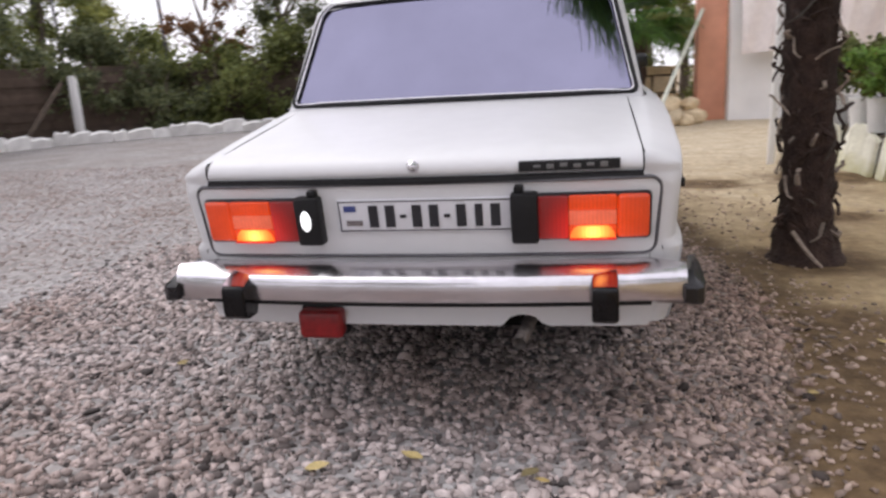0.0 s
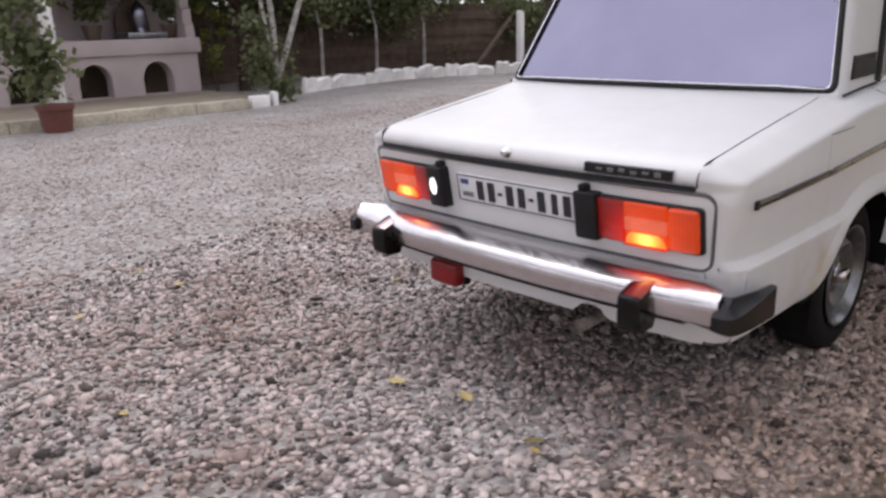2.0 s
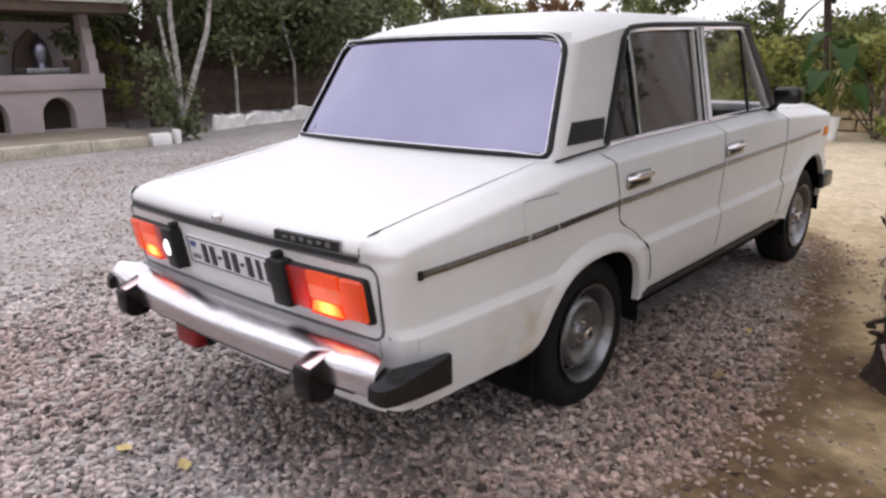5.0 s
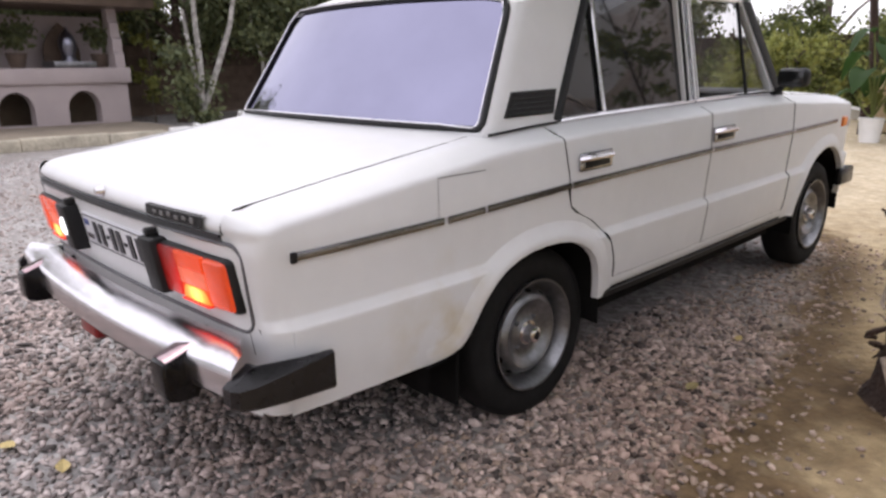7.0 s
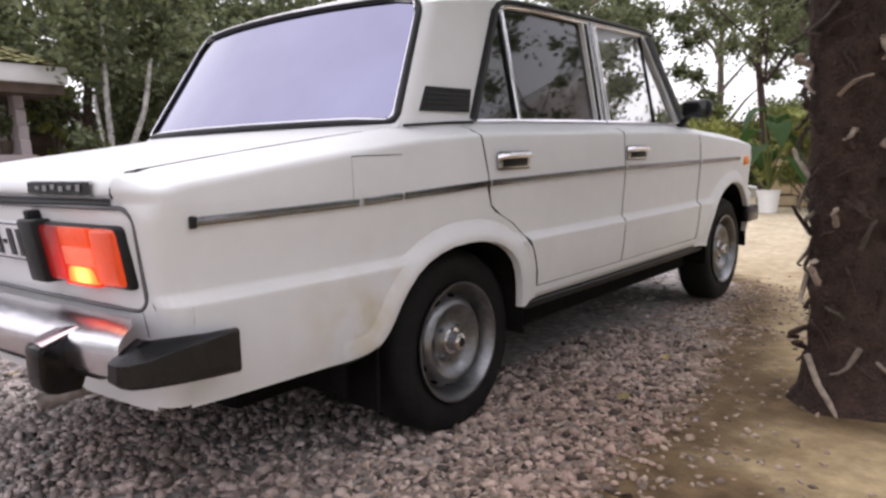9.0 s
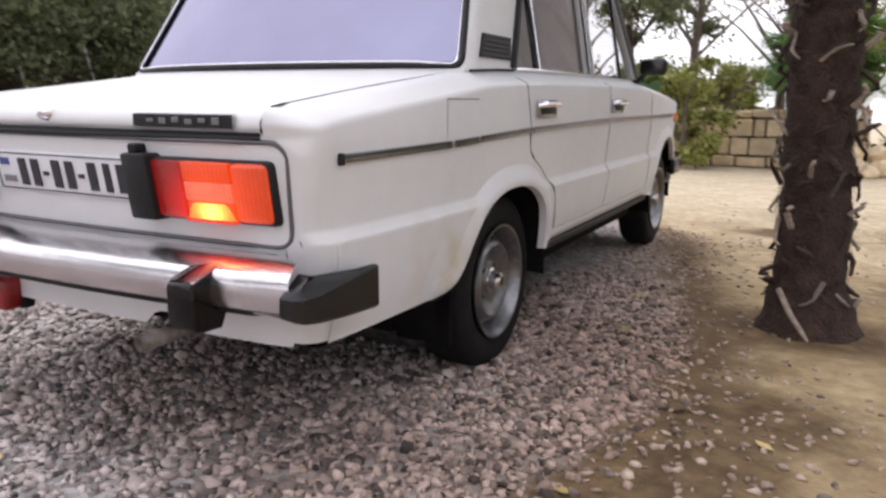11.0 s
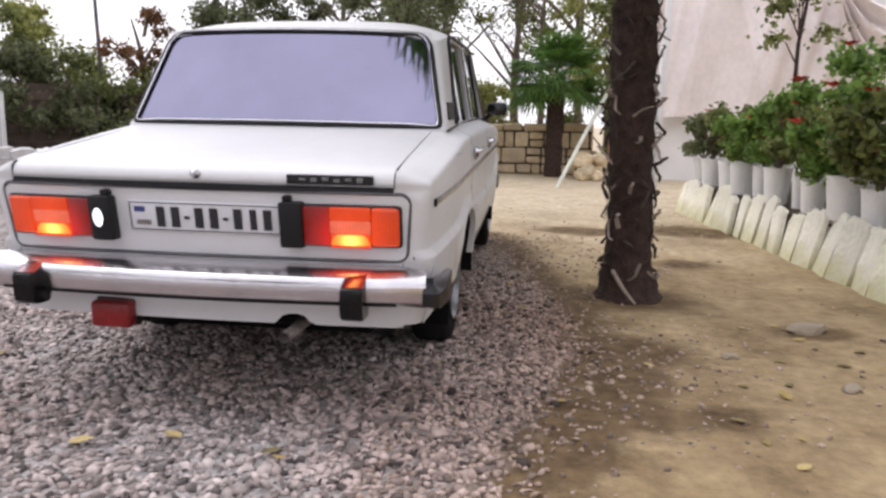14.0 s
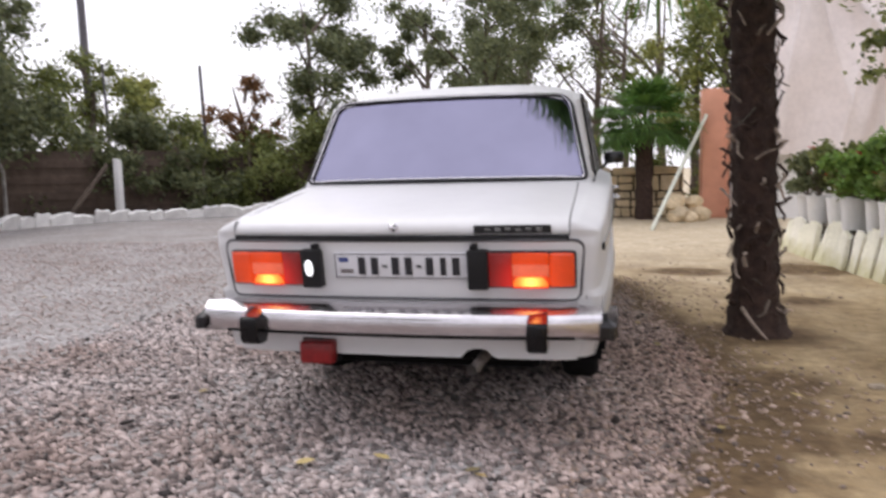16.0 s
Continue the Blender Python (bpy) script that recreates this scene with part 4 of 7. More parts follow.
    grid(bm, [[F((side_x(z) + 0.006, y0 - 0.004, z)), F((side_x(z) + 0.012, y0 + 0.03, z)), F((side_x(z) + 0.010, y0 + 0.075, z)), F((side_x(z) - 0.03, y0 + 0.102, z))] for y0, z in ((2.560, 1.376), (2.645, 1.245), (2.735, 1.11), (2.838, 0.955))])
    part("windscreen_pillar_seal", bm, RUBBER, car)
    # panes
    def pane(pts, nm, mat=GLASS):
        bm = bmesh.new()
        a = [bm.verts.new(F((side_x(z) - 0.014, y, z))) for y, z in pts]
        b = [bm.verts.new(F((side_x(z) - 0.018, y, z))) for y, z in pts]
        bm.faces.new(a)
        bm.faces.new(b[::-1])
        for i in range(len(pts)):
            j = (i + 1) % len(pts)
            bm.faces.new((a[i], a[j], b[j], b[i]))
        part(nm, bm, mat, car, smooth=False)

    pane([(1.13, 0.968), (1.402, 0.968), (1.398, 1.352), (1.36, 1.34)], "quarter_light")
    pane([(1.406, 0.968), (1.972, 0.968), (1.972, 1.375), (1.65, 1.373), (1.402, 1.358)], "door_glass")
    pane([(2.076, 0.972), (2.527, 0.972), (2.520, 1.374), (2.078, 1.376)], "front_door_glass", FRONT_GLASS)
    pane([(2.533, 0.972), (2.80, 0.972), (2.71, 1.12), (2.56, 1.358), (2.526, 1.374)], "front_quarter_light", FRONT_GLASS)
    for (ya, za), (yb2, zb2), mt, rr, nm in (((1.404, 0.970), (1.399, 1.360), CHROME, 0.0085, "window_divider"), ((2.530, 0.972), (2.523, 1.370), RUBBER, 0.008, "window_divider"),
                                         ((1.128, 0.966), (1.352, 1.340), RUBBER, 0.019, "window_seal"), ((1.985, 0.972), (1.993, 1.368), RUBBER, 0.013, "window_seal"), ((2.066, 0.972), (2.074, 1.368), CHROME, 0.008, "window_seal"), ((2.028, 0.964), (2.034, 1.38), DULL_CHROME, 0.014, "pillar_trim")):
        bm = bmesh.new()
        tube(bm, [F((side_x(za) - 0.004, ya, za)), F((side_x((za + zb2) / 2) - 0.004, (ya + yb2) / 2, (za + zb2) / 2)), F((side_x(zb2) - 0.004, yb2, zb2))], rr, seg=8)
        part(nm, bm, mt, car)
    for ya, yb2 in ((1.125, 2.026), (2.038, 2.86)):
        bm = bmesh.new()
        tube(bm, [F((side_x(0.97) + 0.003, y, shoulder(y) + 0.007)) for y in lin(ya, yb2, 9)], 0.008, seg=8)
        part("belt_moulding", bm, CHROME, car)
    for pts in ([(1.352, 1.322), (1.376, 1.351), (1.42, 1.365)] + [(y, 1.3745) for y in lin(1.55, 1.97, 6)], [(y, 1.377) for y in lin(2.08, 2.53, 5)]):
        bm = bmesh.new()
        tube(bm, [F((side_x(z) + 0.003, y, z)) for y, z in pts], 0.005, seg=6)
        part("frame_bead", bm, CHROME, car)
    # rain gutter
    bm = bmesh.new()
    tube(bm, [F((side_x(gutter(y)) + 0.006, y, gutter(y))) for y in lin(1.40, 2.63, 24)], 0.0095, seg=8)
    tube(bm, [F((side_x(z) + 0.004, y, z)) for y, z in ((1.44, gutter(1.44)), (1.405, 1.380), (1.378, 1.368), (1.355, 1.348), (1.336, 1.32), (1.305, 1.265), (1.24, 1.155))], 0.0105, seg=8)
    part("rain_gutter", bm, RUBBER, car)
    # thin black line from pillar foot
    bm = bmesh.new()
    tube(bm, [F((side_x(0.955) + 0.003, y, shoulder(y) + 0.005)) for y in lin(0.80, 1.12, 6)], 0.0045, seg=6)
    part("pillar_joint", bm, RUBBER, car)

# roof skin
bm = bmesh.new()
rows = []
YS = [1.012, 1.016, 1.024, 1.036, 1.052, 1.072, 1.10, 1.18, 1.3, 1.45, 1.65, 1.9, 2.15, 2.35, 2.50, 2.58, 2.64]
for y in YS:
    row = []
    ze = gutter(y) + 0.004
    crown = float(np.interp(y, [1.015, 1.05, 1.1, 1.2, 1.4, 1.9, 2.3, 2.55, 2.65], [0.036, 0.058, 0.067, 0.071, 0.069, 0.060, 0.050, 0.034, 0.012]))
    xe = side_x(ze) + 0.004
    if y < 1.075:
        xg = rear_glass_edge(ze)[0]
        xe = xg + (xe - xg) * math.sqrt(max(0.0, 1 - ((1.075 - y) / 0.063) ** 2))
    for x in lin(-1, 1, 29):
        bowed = -0.05 * (1 - x * x) * max(0, 1 - (y - 1.015) / 0.25) + 0.10 * (1 - x * x) * max(0, (y - 2.3) / 0.34)
        row.append((x * xe, y + bowed, ze + crown * (1 - abs(x) ** 4.2)))
    rows.append(row)
grid(bm, rows)
part("roof", bm, PAINT, car, angle=60)

# rear window and its seals, with round corners
zb, zt = RW["b"][2], RW["t"][2]
CORNER_LOW, CORNER_TOP = 0.022, 0.062


def glass_half(z):
    """Half the window's width at a height, drawn in at the round corners."""
    pull = 0.0
    for up, c in ((z - zb, CORNER_LOW), (zt - z, CORNER_TOP)):
        if up < c:
            pull = c - math.sqrt(max(0.0, c * c - (c - up) ** 2))
    return rear_glass_edge(z)[0] - pull


ZS = [zb, zb + 0.0008, zb + 0.003, zb + 0.007, zb + 0.013] + lin(zb + CORNER_LOW, zt - CORNER_TOP, 9) + [zt - 0.045, zt - 0.026, zt - 0.014, zt - 0.006, zt - 0.0015, zt]
bm = bmesh.new()
grid(bm, [[rear_glass(x * (glass_half(z) - 0.004), z, 0.006) for x in lin(-1, 1, 25)] for z in ZS])
part("rear_window", bm, MIRROR_FILM, car, "mirror-tinted rear window")
loopp = [rear_glass(x * glass_half(zb), zb) for x in lin(-1, 1, 25)]
loopp += [rear_glass(glass_half(z), z) for z in ZS[1:-1]]
loopp += [rear_glass(-x * glass_half(zt), zt) for x in lin(-1, 1, 25)]
loopp += [rear_glass(-glass_half(z), z) for z in ZS[::-1][1:-1]]
bm = bmesh.new()
tube(bm, loopp, 0.0108, seg=8, closed=True)
seal = part("rear_window_seal", bm, RUBBER, car, "black rubber window seal with chrome bead")
bm = bmesh.new()
tube(bm, [(x * 0.986, y - 0.0085, z + 0.005 + (0.006 * max(0.0, min(1.0, (0.64 - abs(x)) / 0.08)) if z < 0.99 else 0.0)) for x, y, z in loopp], 0.0030, seg=6, closed=True)
part("chrome_bead", bm, CHROME, seal)
# body frame behind the window
for flip in (1, -1):
    bm = bmesh.new()
    grid(bm, [[rear_glass(flip * (rear_glass_edge(z)[0] - o), z, 0.010) for o in (-0.01, 0.03, 0.075)] for z in lin(zb - 0.01, zt + 0.012, 14)])
    part("window_surround", bm, PAINT, car)
# panel between boot lid and rear window
bm = bmesh.new()
grid(bm, [[(x, rear_glass(x, zb)[1] + o, z) for o, z in ((-0.012, 0.945), (-0.006, 0.955), (0.02, 0.966))] for x in lin(-0.69, 0.69, 21)])
part("rear_scuttle", bm, PAINT, car)

# windscreen
bm = bmesh.new()
rows = []
for q in lin(0, 1, 6):
    z = 0.955 + (1.385 - 0.955) * q
    xe, ye = 0.69 - 0.085 * q, 2.90 - 0.27 * q
    rows.append([(x * xe, ye + 0.09 * (1 - x * x), z) for x in lin(-1, 1, 13)])
grid(bm, rows)
part("windscreen", bm, FRONT_GLASS, car)
bm = bmesh.new()
grid(bm, [[(x, y, 0.945) for x in lin(-0.70, 0.70, 5)] for y in lin(2.86, 3.0, 3)])
part("cowl", bm, PAINT, car)
# cabin floor behind the glass
bm = bmesh.new()
grid(bm, [[(x, y, 0.935) for x in lin(-0.69, 0.69, 4)] for y in lin(0.82, 2.88, 4)])
part("cabin_trim", bm, DARK, car)

# wing mirror
mirror = thing("wing_mirror", "", "")
for k in ("label", "category"):
    if k in mirror:
        del mirror[k]
mirror.parent = car
bm = bmesh.new()
box(bm, 0.735, 0.872, 2.745, 2.815, 0.998, 1.082, bevel=0.024, seg=3)
part("mirror_shell", bm, RUBBER, mirror, "black mirror shell")
bm = bmesh.new()
box(bm, 0.748, 0.86, 2.739, 2.747, 1.008, 1.072, bevel=0.003)
part("mirror_glass", bm, GLASS, mirror)
bm = bmesh.new()
tube(bm, [(0.70, 2.80, 0.958), (0.725, 2.79, 0.972), (0.765, 2.785, 1.01)], 0.013, seg=8)
part("mirror_arm", bm, RUBBER, mirror)

# dashboard and steering wheel, seen through the front windows
bm = bmesh.new()
box(bm, -0.66, 0.66, 2.52, 2.88, 0.92, 0.985, bevel=0.02)
part("dashboard", bm, RUBBER, car, "black dashboard")
bm = bmesh.new()
m = pose(-0.34, 2.42, 0.985, -62, 0, 0)
tube(bm, [m @ Vector((0.19 * math.cos(a), 0.19 * math.sin(a), 0)) for a in lin(0, 2 * math.pi, 29)[:-1]], 0.013, seg=8, closed=True)
tube(bm, [m @ Vector((-0.185, 0, 0)), m @ Vector((0, 0, -0.02)), m @ Vector((0.185, 0, 0))], 0.011, seg=6)
part("steering_wheel", bm, RUBBER, car)


# the body stands nose-up, but its pillars and panels stay square to the ground
for ob in car.children_recursive:
    if ob.type == "MESH":
        for v in ob.data.vertices:
            v.co.y += 0.021 * (v.co.z - HUB_Z)


# wheels
def build_wheel(m):
    wheel = new("wheel")
    wheel.parent = car
    wheel.matrix_basis = m
    R = 0.292
    out = pose(0, 0, 0, 0, 90, 0)
    bm = bmesh.new()
    lathe(bm, [(0.178, -0.155), (0.205, -0.168), (0.245, -0.172), (0.272, -0.162), (R - 0.006, -0.147), (R, -0.12), (R, -0.05), (R - 0.006, -0.022), (0.278, -0.008), (0.255, 0.003), (0.225, 0.004), (0.198, -0.002), (0.180, -0.012)], seg=48, m=out)
    part("tyre", bm, TYRE, wheel)
    bm = bmesh.new()
    lathe(bm, [(0.178, -0.155), (0.160, -0.14), (0.158, -0.05), (0.172, -0.016), (0.183, 0.000), (0.190, 0.005), (0.189, 0.010), (0.182, 0.009), (0.175, -0.002), (0.166, -0.018), (0.160, -0.040), (0.155, -0.050), (0.148, -0.046), (0.138, -0.026), (0.128, -0.014), (0.118, -0.010), (0.106, -0.014), (0.094, -0.026), (0.078, -0.034), (0.062, -0.036), (0.048, -0.030), (0.036, -0.022)], seg=56, m=out)
    rim = part("rim", bm, STEEL, wheel, "silver steel wheel rim", angle=40)
    for k in range(12):
        a = 2 * math.pi * k / 12
        bm = bmesh.new()
        lathe(bm, [(0.0, 0.0), (0.011, 0.0), (0.013, -0.006)], seg=10, m=out @ pose(0, 0, 0, 0, 0, math.degrees(a)) @ pose(0.1435, 0, -0.0345, 0, 62, 0) @ Matrix.Diagonal((0.85, 1.35, 1, 1)))
        part("vent_hole", bm, DARK, rim)
    bm = bmesh.new()
    lathe(bm, [(0.0, 0.016), (0.018, 0.015), (0.027, 0.010), (0.030, 0.0), (0.033, -0.02), (0.042, -0.022)], seg=24, m=out)
    part("hub_cap", bm, CHROME, wheel)
    bm = bmesh.new()
    lathe(bm, [(0.0, 0.018), (0.012, 0.0175), (0.015, 0.015)], seg=16, m=out)
    part("cap_centre", bm, RUBBER, wheel)
    for k in range(4):
        a = 2 * math.pi * k / 4 + 0.4
        bm = bmesh.new()
        lathe(bm, [(0.0, 0.004), (0.007, 0.003), (0.009, -0.012)], seg=6, m=out @ pose(0.060 * math.cos(a), 0.060 * math.sin(a), -0.026))
        part("wheel_bolt", bm, STEEL, wheel)
    return wheel


first_wheel = build_wheel(pose(0.722, HUB_Y, HUB_Z, 25))
for x, y, turn in ((-0.722, HUB_Y, 180), (0.728, HUB_Y + BASE, 0), (-0.728, HUB_Y + BASE, 180)):
    w = copy_thing(first_wheel, pose(x, y, HUB_Z, 0, 0, turn))

# ---------- ground ----------
def ground_z(x, y):
    front = 0.045 * math.exp(-(((x) / 1.6) ** 2 + ((y - 3.4) / 1.0) ** 2))
    return front + 0.012 * noise.noise((x * 0.7, y * 0.7, 0.3)) * min(1, abs(x) + 0.2)


def edge_x(y):
    """Where the gravel ends and the bare earth begins."""
    return float(np.interp(y, [-6, -2, -0.3, 0.1, 0.7, 1.0, 1.6, 2.2, 3.2, 4.0, 4.6, 5.2], [0.75, 0.85, 0.97, 1.04, 1.2, 1.24, 1.2, 1.08, 0.8, 0.62, 0.2, -0.8])) if y < 5.2 else -0.8 - (y - 5.2) * 0.25


GX = sorted(set([-300, -120, -60, -35, -25] + [round(v, 3) for v in lin(-18, -5, 27)] + [round(v, 3) for v in lin(-5, 4, 91)] + [round(v, 3) for v in lin(4, 12, 9)] + [20, 35, 60, 120, 300]))
GY = sorted(set([-300, -120, -60, -30, -15, -10, -7] + [round(v, 3) for v in lin(-5, 7, 121)] + [round(v, 3) for v in lin(7, 24, 35)] + [30, 40, 60, 120, 300]))
bm = bmesh.new()
grid(bm, [[(x, y, ground_z(x, y)) for x in GX] for y in GY])

m = bpy.data.materials.new("gravel_and_earth")
m.use_nodes = True
n, l = m.node_tree.nodes, m.node_tree.links
P = n["Principled BSDF"]
P.inputs["Roughness"].default_value = 0.92
P.inputs["Specular IOR Level"].default_value = 0.25
co = n.new("ShaderNodeTexCoord")


def noise_node(scale, detail=5, rough=0.6):
    t = n.new("ShaderNodeTexNoise")
    t.inputs["Scale"].default_value, t.inputs["Detail"].default_value, t.inputs["Roughness"].default_value = scale, detail, rough
    l.new(co.outputs["Object"], t.inputs["Vector"])
    return t.outputs["Fac"]


def ramp_node(sock, stops):
    r = n.new("ShaderNodeValToRGB")
    e = r.color_ramp.elements
    e[0].position, e[0].color = stops[0][0], (*stops[0][1], 1)
    e[1].position, e[1].color = stops[-1][0], (*stops[-1][1], 1)
    for pos, c in stops[1:-1]:
        k = e.new(pos)
        k.color = (*c, 1)
    l.new(sock, r.inputs[0])
    return r.outputs[0]


def mix_node(fac, a, b, mode="MIX"):
    x = n.new("ShaderNodeMix")
    x.data_type, x.blend_type = "RGBA", mode
    if isinstance(fac, float):
        x.inputs[0].default_value = fac
    else:
        l.new(fac, x.inputs[0])
    l.new(a, x.inputs[6])
    l.new(b, x.inputs[7])
    return x.outputs[2]


earth = ramp_node(noise_node(1.3, 7, 0.68), [(0.30, (0.16, 0.108, 0.058)), (0.42, (0.305, 0.22, 0.122)), (0.56, (0.42, 0.315, 0.183)), (0.70, (0.51, 0.395, 0.24))])
# the earth gets paler, unevenly, towards the yard's far end
pale_a = n.new("ShaderNodeSeparateXYZ")
l.new(co.outputs["Object"], pale_a.inputs[0])
pale_m = n.new("ShaderNodeMath")
pale_m.operation = "MULTIPLY_ADD"
l.new(noise_node(0.8, 5, 0.65), pale_m.inputs[0])
pale_m.inputs[1].default_value = 6.0
l.new(pale_a.outputs[1], pale_m.inputs[2])
pale_s = n.new("ShaderNodeMapRange")
pale_s.inputs["From Min"].default_value, pale_s.inputs["From Max"].default_value = 5.5, 10.0
pale_s.inputs["To Max"].default_value = 0.85
l.new(pale_m.outputs[0], pale_s.inputs[0])
earth = mix_node(pale_s.outputs[0], earth, ramp_node(noise_node(3.5, 6), [(0.35, (0.50, 0.415, 0.29)), (0.7, (0.66, 0.575, 0.44))]))
damp_a = n.new("ShaderNodeAttribute")
damp_a.attribute_name = "damp"
damp_m = n.new("ShaderNodeMath")
damp_m.operation = "MULTIPLY_ADD"
l.new(noise_node(4.5, 6, 0.7), damp_m.inputs[0])
damp_m.inputs[1].default_value = 1.3
l.new(damp_a.outputs["Fac"], damp_m.inputs[2])
damp_s = n.new("ShaderNodeMapRange")
damp_s.inputs["From Min"].default_value, damp_s.inputs["From Max"].default_value = 0.78, 1.16
l.new(damp_m.outputs[0], damp_s.inputs[0])
earth = mix_node(damp_s.outputs[0], earth, ramp_node(noise_node(9, 4), [(0.35, (0.105, 0.068, 0.036)), (0.7, (0.215, 0.145, 0.078))]))
earth = mix_node(1.0, earth, ramp_node(noise_node(14, 5), [(0.3, (0.72, 0.72, 0.72)), (0.7, (1.12, 1.12, 1.1))]), "MULTIPLY")
vor = n.new("ShaderNodeTexVoronoi")
vor.inputs["Scale"].default_value = 42
l.new(co.outputs["Object"], vor.inputs["Vector"])


def soiled(mat, sock):
    """Gravel gets browner with trodden-in earth towards the bare ground."""
    nt = mat.node_tree
    tc, sp, ns = nt.nodes.new("ShaderNodeTexCoord"), nt.nodes.new("ShaderNodeSeparateXYZ"), nt.nodes.new("ShaderNodeTexNoise")
    ns.inputs["Scale"].default_value, ns.inputs["Detail"].default_value = 2.2, 6
    nt.links.new(tc.outputs["Object"], sp.inputs[0])
    nt.links.new(tc.outputs["Object"], ns.inputs["Vector"])
    ad, mr, mx = nt.nodes.new("ShaderNodeMath"), nt.nodes.new("ShaderNodeMapRange"), nt.nodes.new("ShaderNodeMix")
    ad.operation = "ADD"
    nt.links.new(sp.outputs[0], ad.inputs[0])
    nt.links.new(ns.outputs["Fac"], ad.inputs[1])
    mr.inputs["From Min"].default_value, mr.inputs["From Max"].default_value = 0.9, 1.75
    nt.links.new(ad.outputs[0], mr.inputs[0])
    mx.data_type, mx.blend_type = "RGBA", "MULTIPLY"
    mx.inputs[7].default_value = (0.95, 0.81, 0.70, 1)
    nt.links.new(mr.outputs[0], mx.inputs[0])
    nt.links.new(sock, mx.inputs[6])
    return mx.outputs[2]


pebble = n.new("ShaderNodeSeparateColor")
l.new(vor.outputs["Color"], pebble.inputs[0])
gravel_c = ramp_node(pebble.outputs[0], [(0.0, (0.185, 0.175, 0.171)), (0.5, (0.288, 0.273, 0.267)), (1.0, (0.42, 0.402, 0.394))])
gravel_c = soiled(m, gravel_c)
gravel_c = mix_node(1.0, gravel_c, ramp_node(noise_node(1.1, 5), [(0.35, (0.93, 0.88, 0.84)), (0.62, (1.12, 1.12, 1.12))]), "MULTIPLY")
att = n.new("ShaderNodeAttribute")
att.attribute_name = "gravel"
jag = n.new("ShaderNodeMath")
jag.operation = "MULTIPLY_ADD"
l.new(noise_node(5, 5), jag.inputs[0])
jag.inputs[1].default_value = 0.9
l.new(att.outputs["Fac"], jag.inputs[2])
step = n.new("ShaderNodeMapRange")
step.inputs["From Min"].default_value, step.inputs["From Max"].default_value = 0.85, 1.05
l.new(jag.outputs[0], step.inputs[0])
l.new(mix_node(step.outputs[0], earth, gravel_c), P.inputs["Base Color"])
b1 = n.new("ShaderNodeBump")
b1.inputs["Strength"].default_value, b1.inputs["Distance"].default_value = 0.4, 0.015
hmix = n.new("ShaderNodeMath")
hmix.operation = "MULTIPLY_ADD"
l.new(noise_node(18, 6), hmix.inputs[0])
hmix.inputs[1].default_value = 0.8
l.new(vor.outputs["Distance"], hmix.inputs[2])
l.new(hmix.outputs[0], b1.inputs["Height"])
l.new(b1.outputs[0], P.inputs["Normal"])
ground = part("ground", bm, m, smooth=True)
tagged(ground, label="grey gravel yard passing into bare brown earth", category="ground", kind="structure")
at = ground.data.attributes.new("gravel", "FLOAT", "POINT")
at.data.foreach_set("value", [max(0.0, min(1.0, 0.5 + (edge_x(v.co.y) - v.co.x) * 1.6)) if v.co.x > -30 else 1.0 for v in ground.data.vertices])

# damp dark soil along the gravel's edge, at the palm's foot and in a few puddled hollows
DAMP = ((1.50, 0.98, 0.30), (1.40, 0.62, 0.27), (1.36, 0.28, 0.28), (1.10, -0.06, 0.3), (2.45, 1.41, 0.16), (1.76, 0.26, 0.13), (1.64, 2.0, 0.36), (2.7, 0.5, 0.2), (2.2, 3.1, 0.2), (1.5, 4.6, 0.35), (2.6, 4.9, 0.5))


def damp(x, y):
    d = 0.62 * math.exp(-((x - edge_x(y) - 0.10) / 0.22) ** 2) if y < 5 else 0.0
    for a, b, s in DAMP:
        d = max(d, math.exp(-(((x - a) / s) ** 2 + ((y - b) / (s * 0.8)) ** 2)))
    return d


at = ground.data.attributes.new("damp", "FLOAT", "POINT")
at.data.foreach_set("value", [damp(v.co.x, v.co.y) if 0 < v.co.x < 4 and -3 < v.co.y < 7 else 0.0 for v in ground.data.vertices])

# loose gravel: real stones where the camera passes
STONE_MAT = material("gravel_stones", (0.403, 0.358, 0.347), rough=0.85, vary=0.2, scale=30, fine=200, island=0.88, hue=(1.0, 0.96, 0.93))
_p = STONE_MAT.node_tree.nodes["Principled BSDF"].inputs["Base Color"]
STONE_MAT.node_tree.links.new(soiled(STONE_MAT, _p.links[0].from_socket), _p)
sn, sl = STONE_MAT.node_tree.nodes, STONE_MAT.node_tree.links
tint_n = sn.new("ShaderNodeTexNoise")
tint_n.inputs["Scale"].default_value, tint_n.inputs["Detail"].default_value = 1.1, 5
tint_c = sn.new("ShaderNodeTexCoord")
sl.new(tint_c.outputs["Object"], tint_n.inputs["Vector"])
tint_r = sn.new("ShaderNodeValToRGB")
tint_r.color_ramp.elements[0].position, tint_r.color_ramp.elements[0].color = 0.35, (0.82, 0.73, 0.68, 1)
tint_r.color_ramp.elements[1].position, tint_r.color_ramp.elements[1].color = 0.62, (1.12, 1.12, 1.12, 1)
sl.new(tint_n.outputs["Fac"], tint_r.inputs[0])
tint_m = sn.new("ShaderNodeMix")
tint_m.data_type, tint_m.blend_type = "RGBA", "MULTIPLY"
tint_m.inputs[0].default_value = 1.0
base_in = sn["Principled BSDF"].inputs["Base Color"]
sl.new(base_in.links[0].from_socket, tint_m.inputs[6])
sl.new(tint_r.outputs[0], tint_m.inputs[7])
sl.new(tint_m.outputs[2], base_in)
STONE_FAR = STONE_MAT.copy()
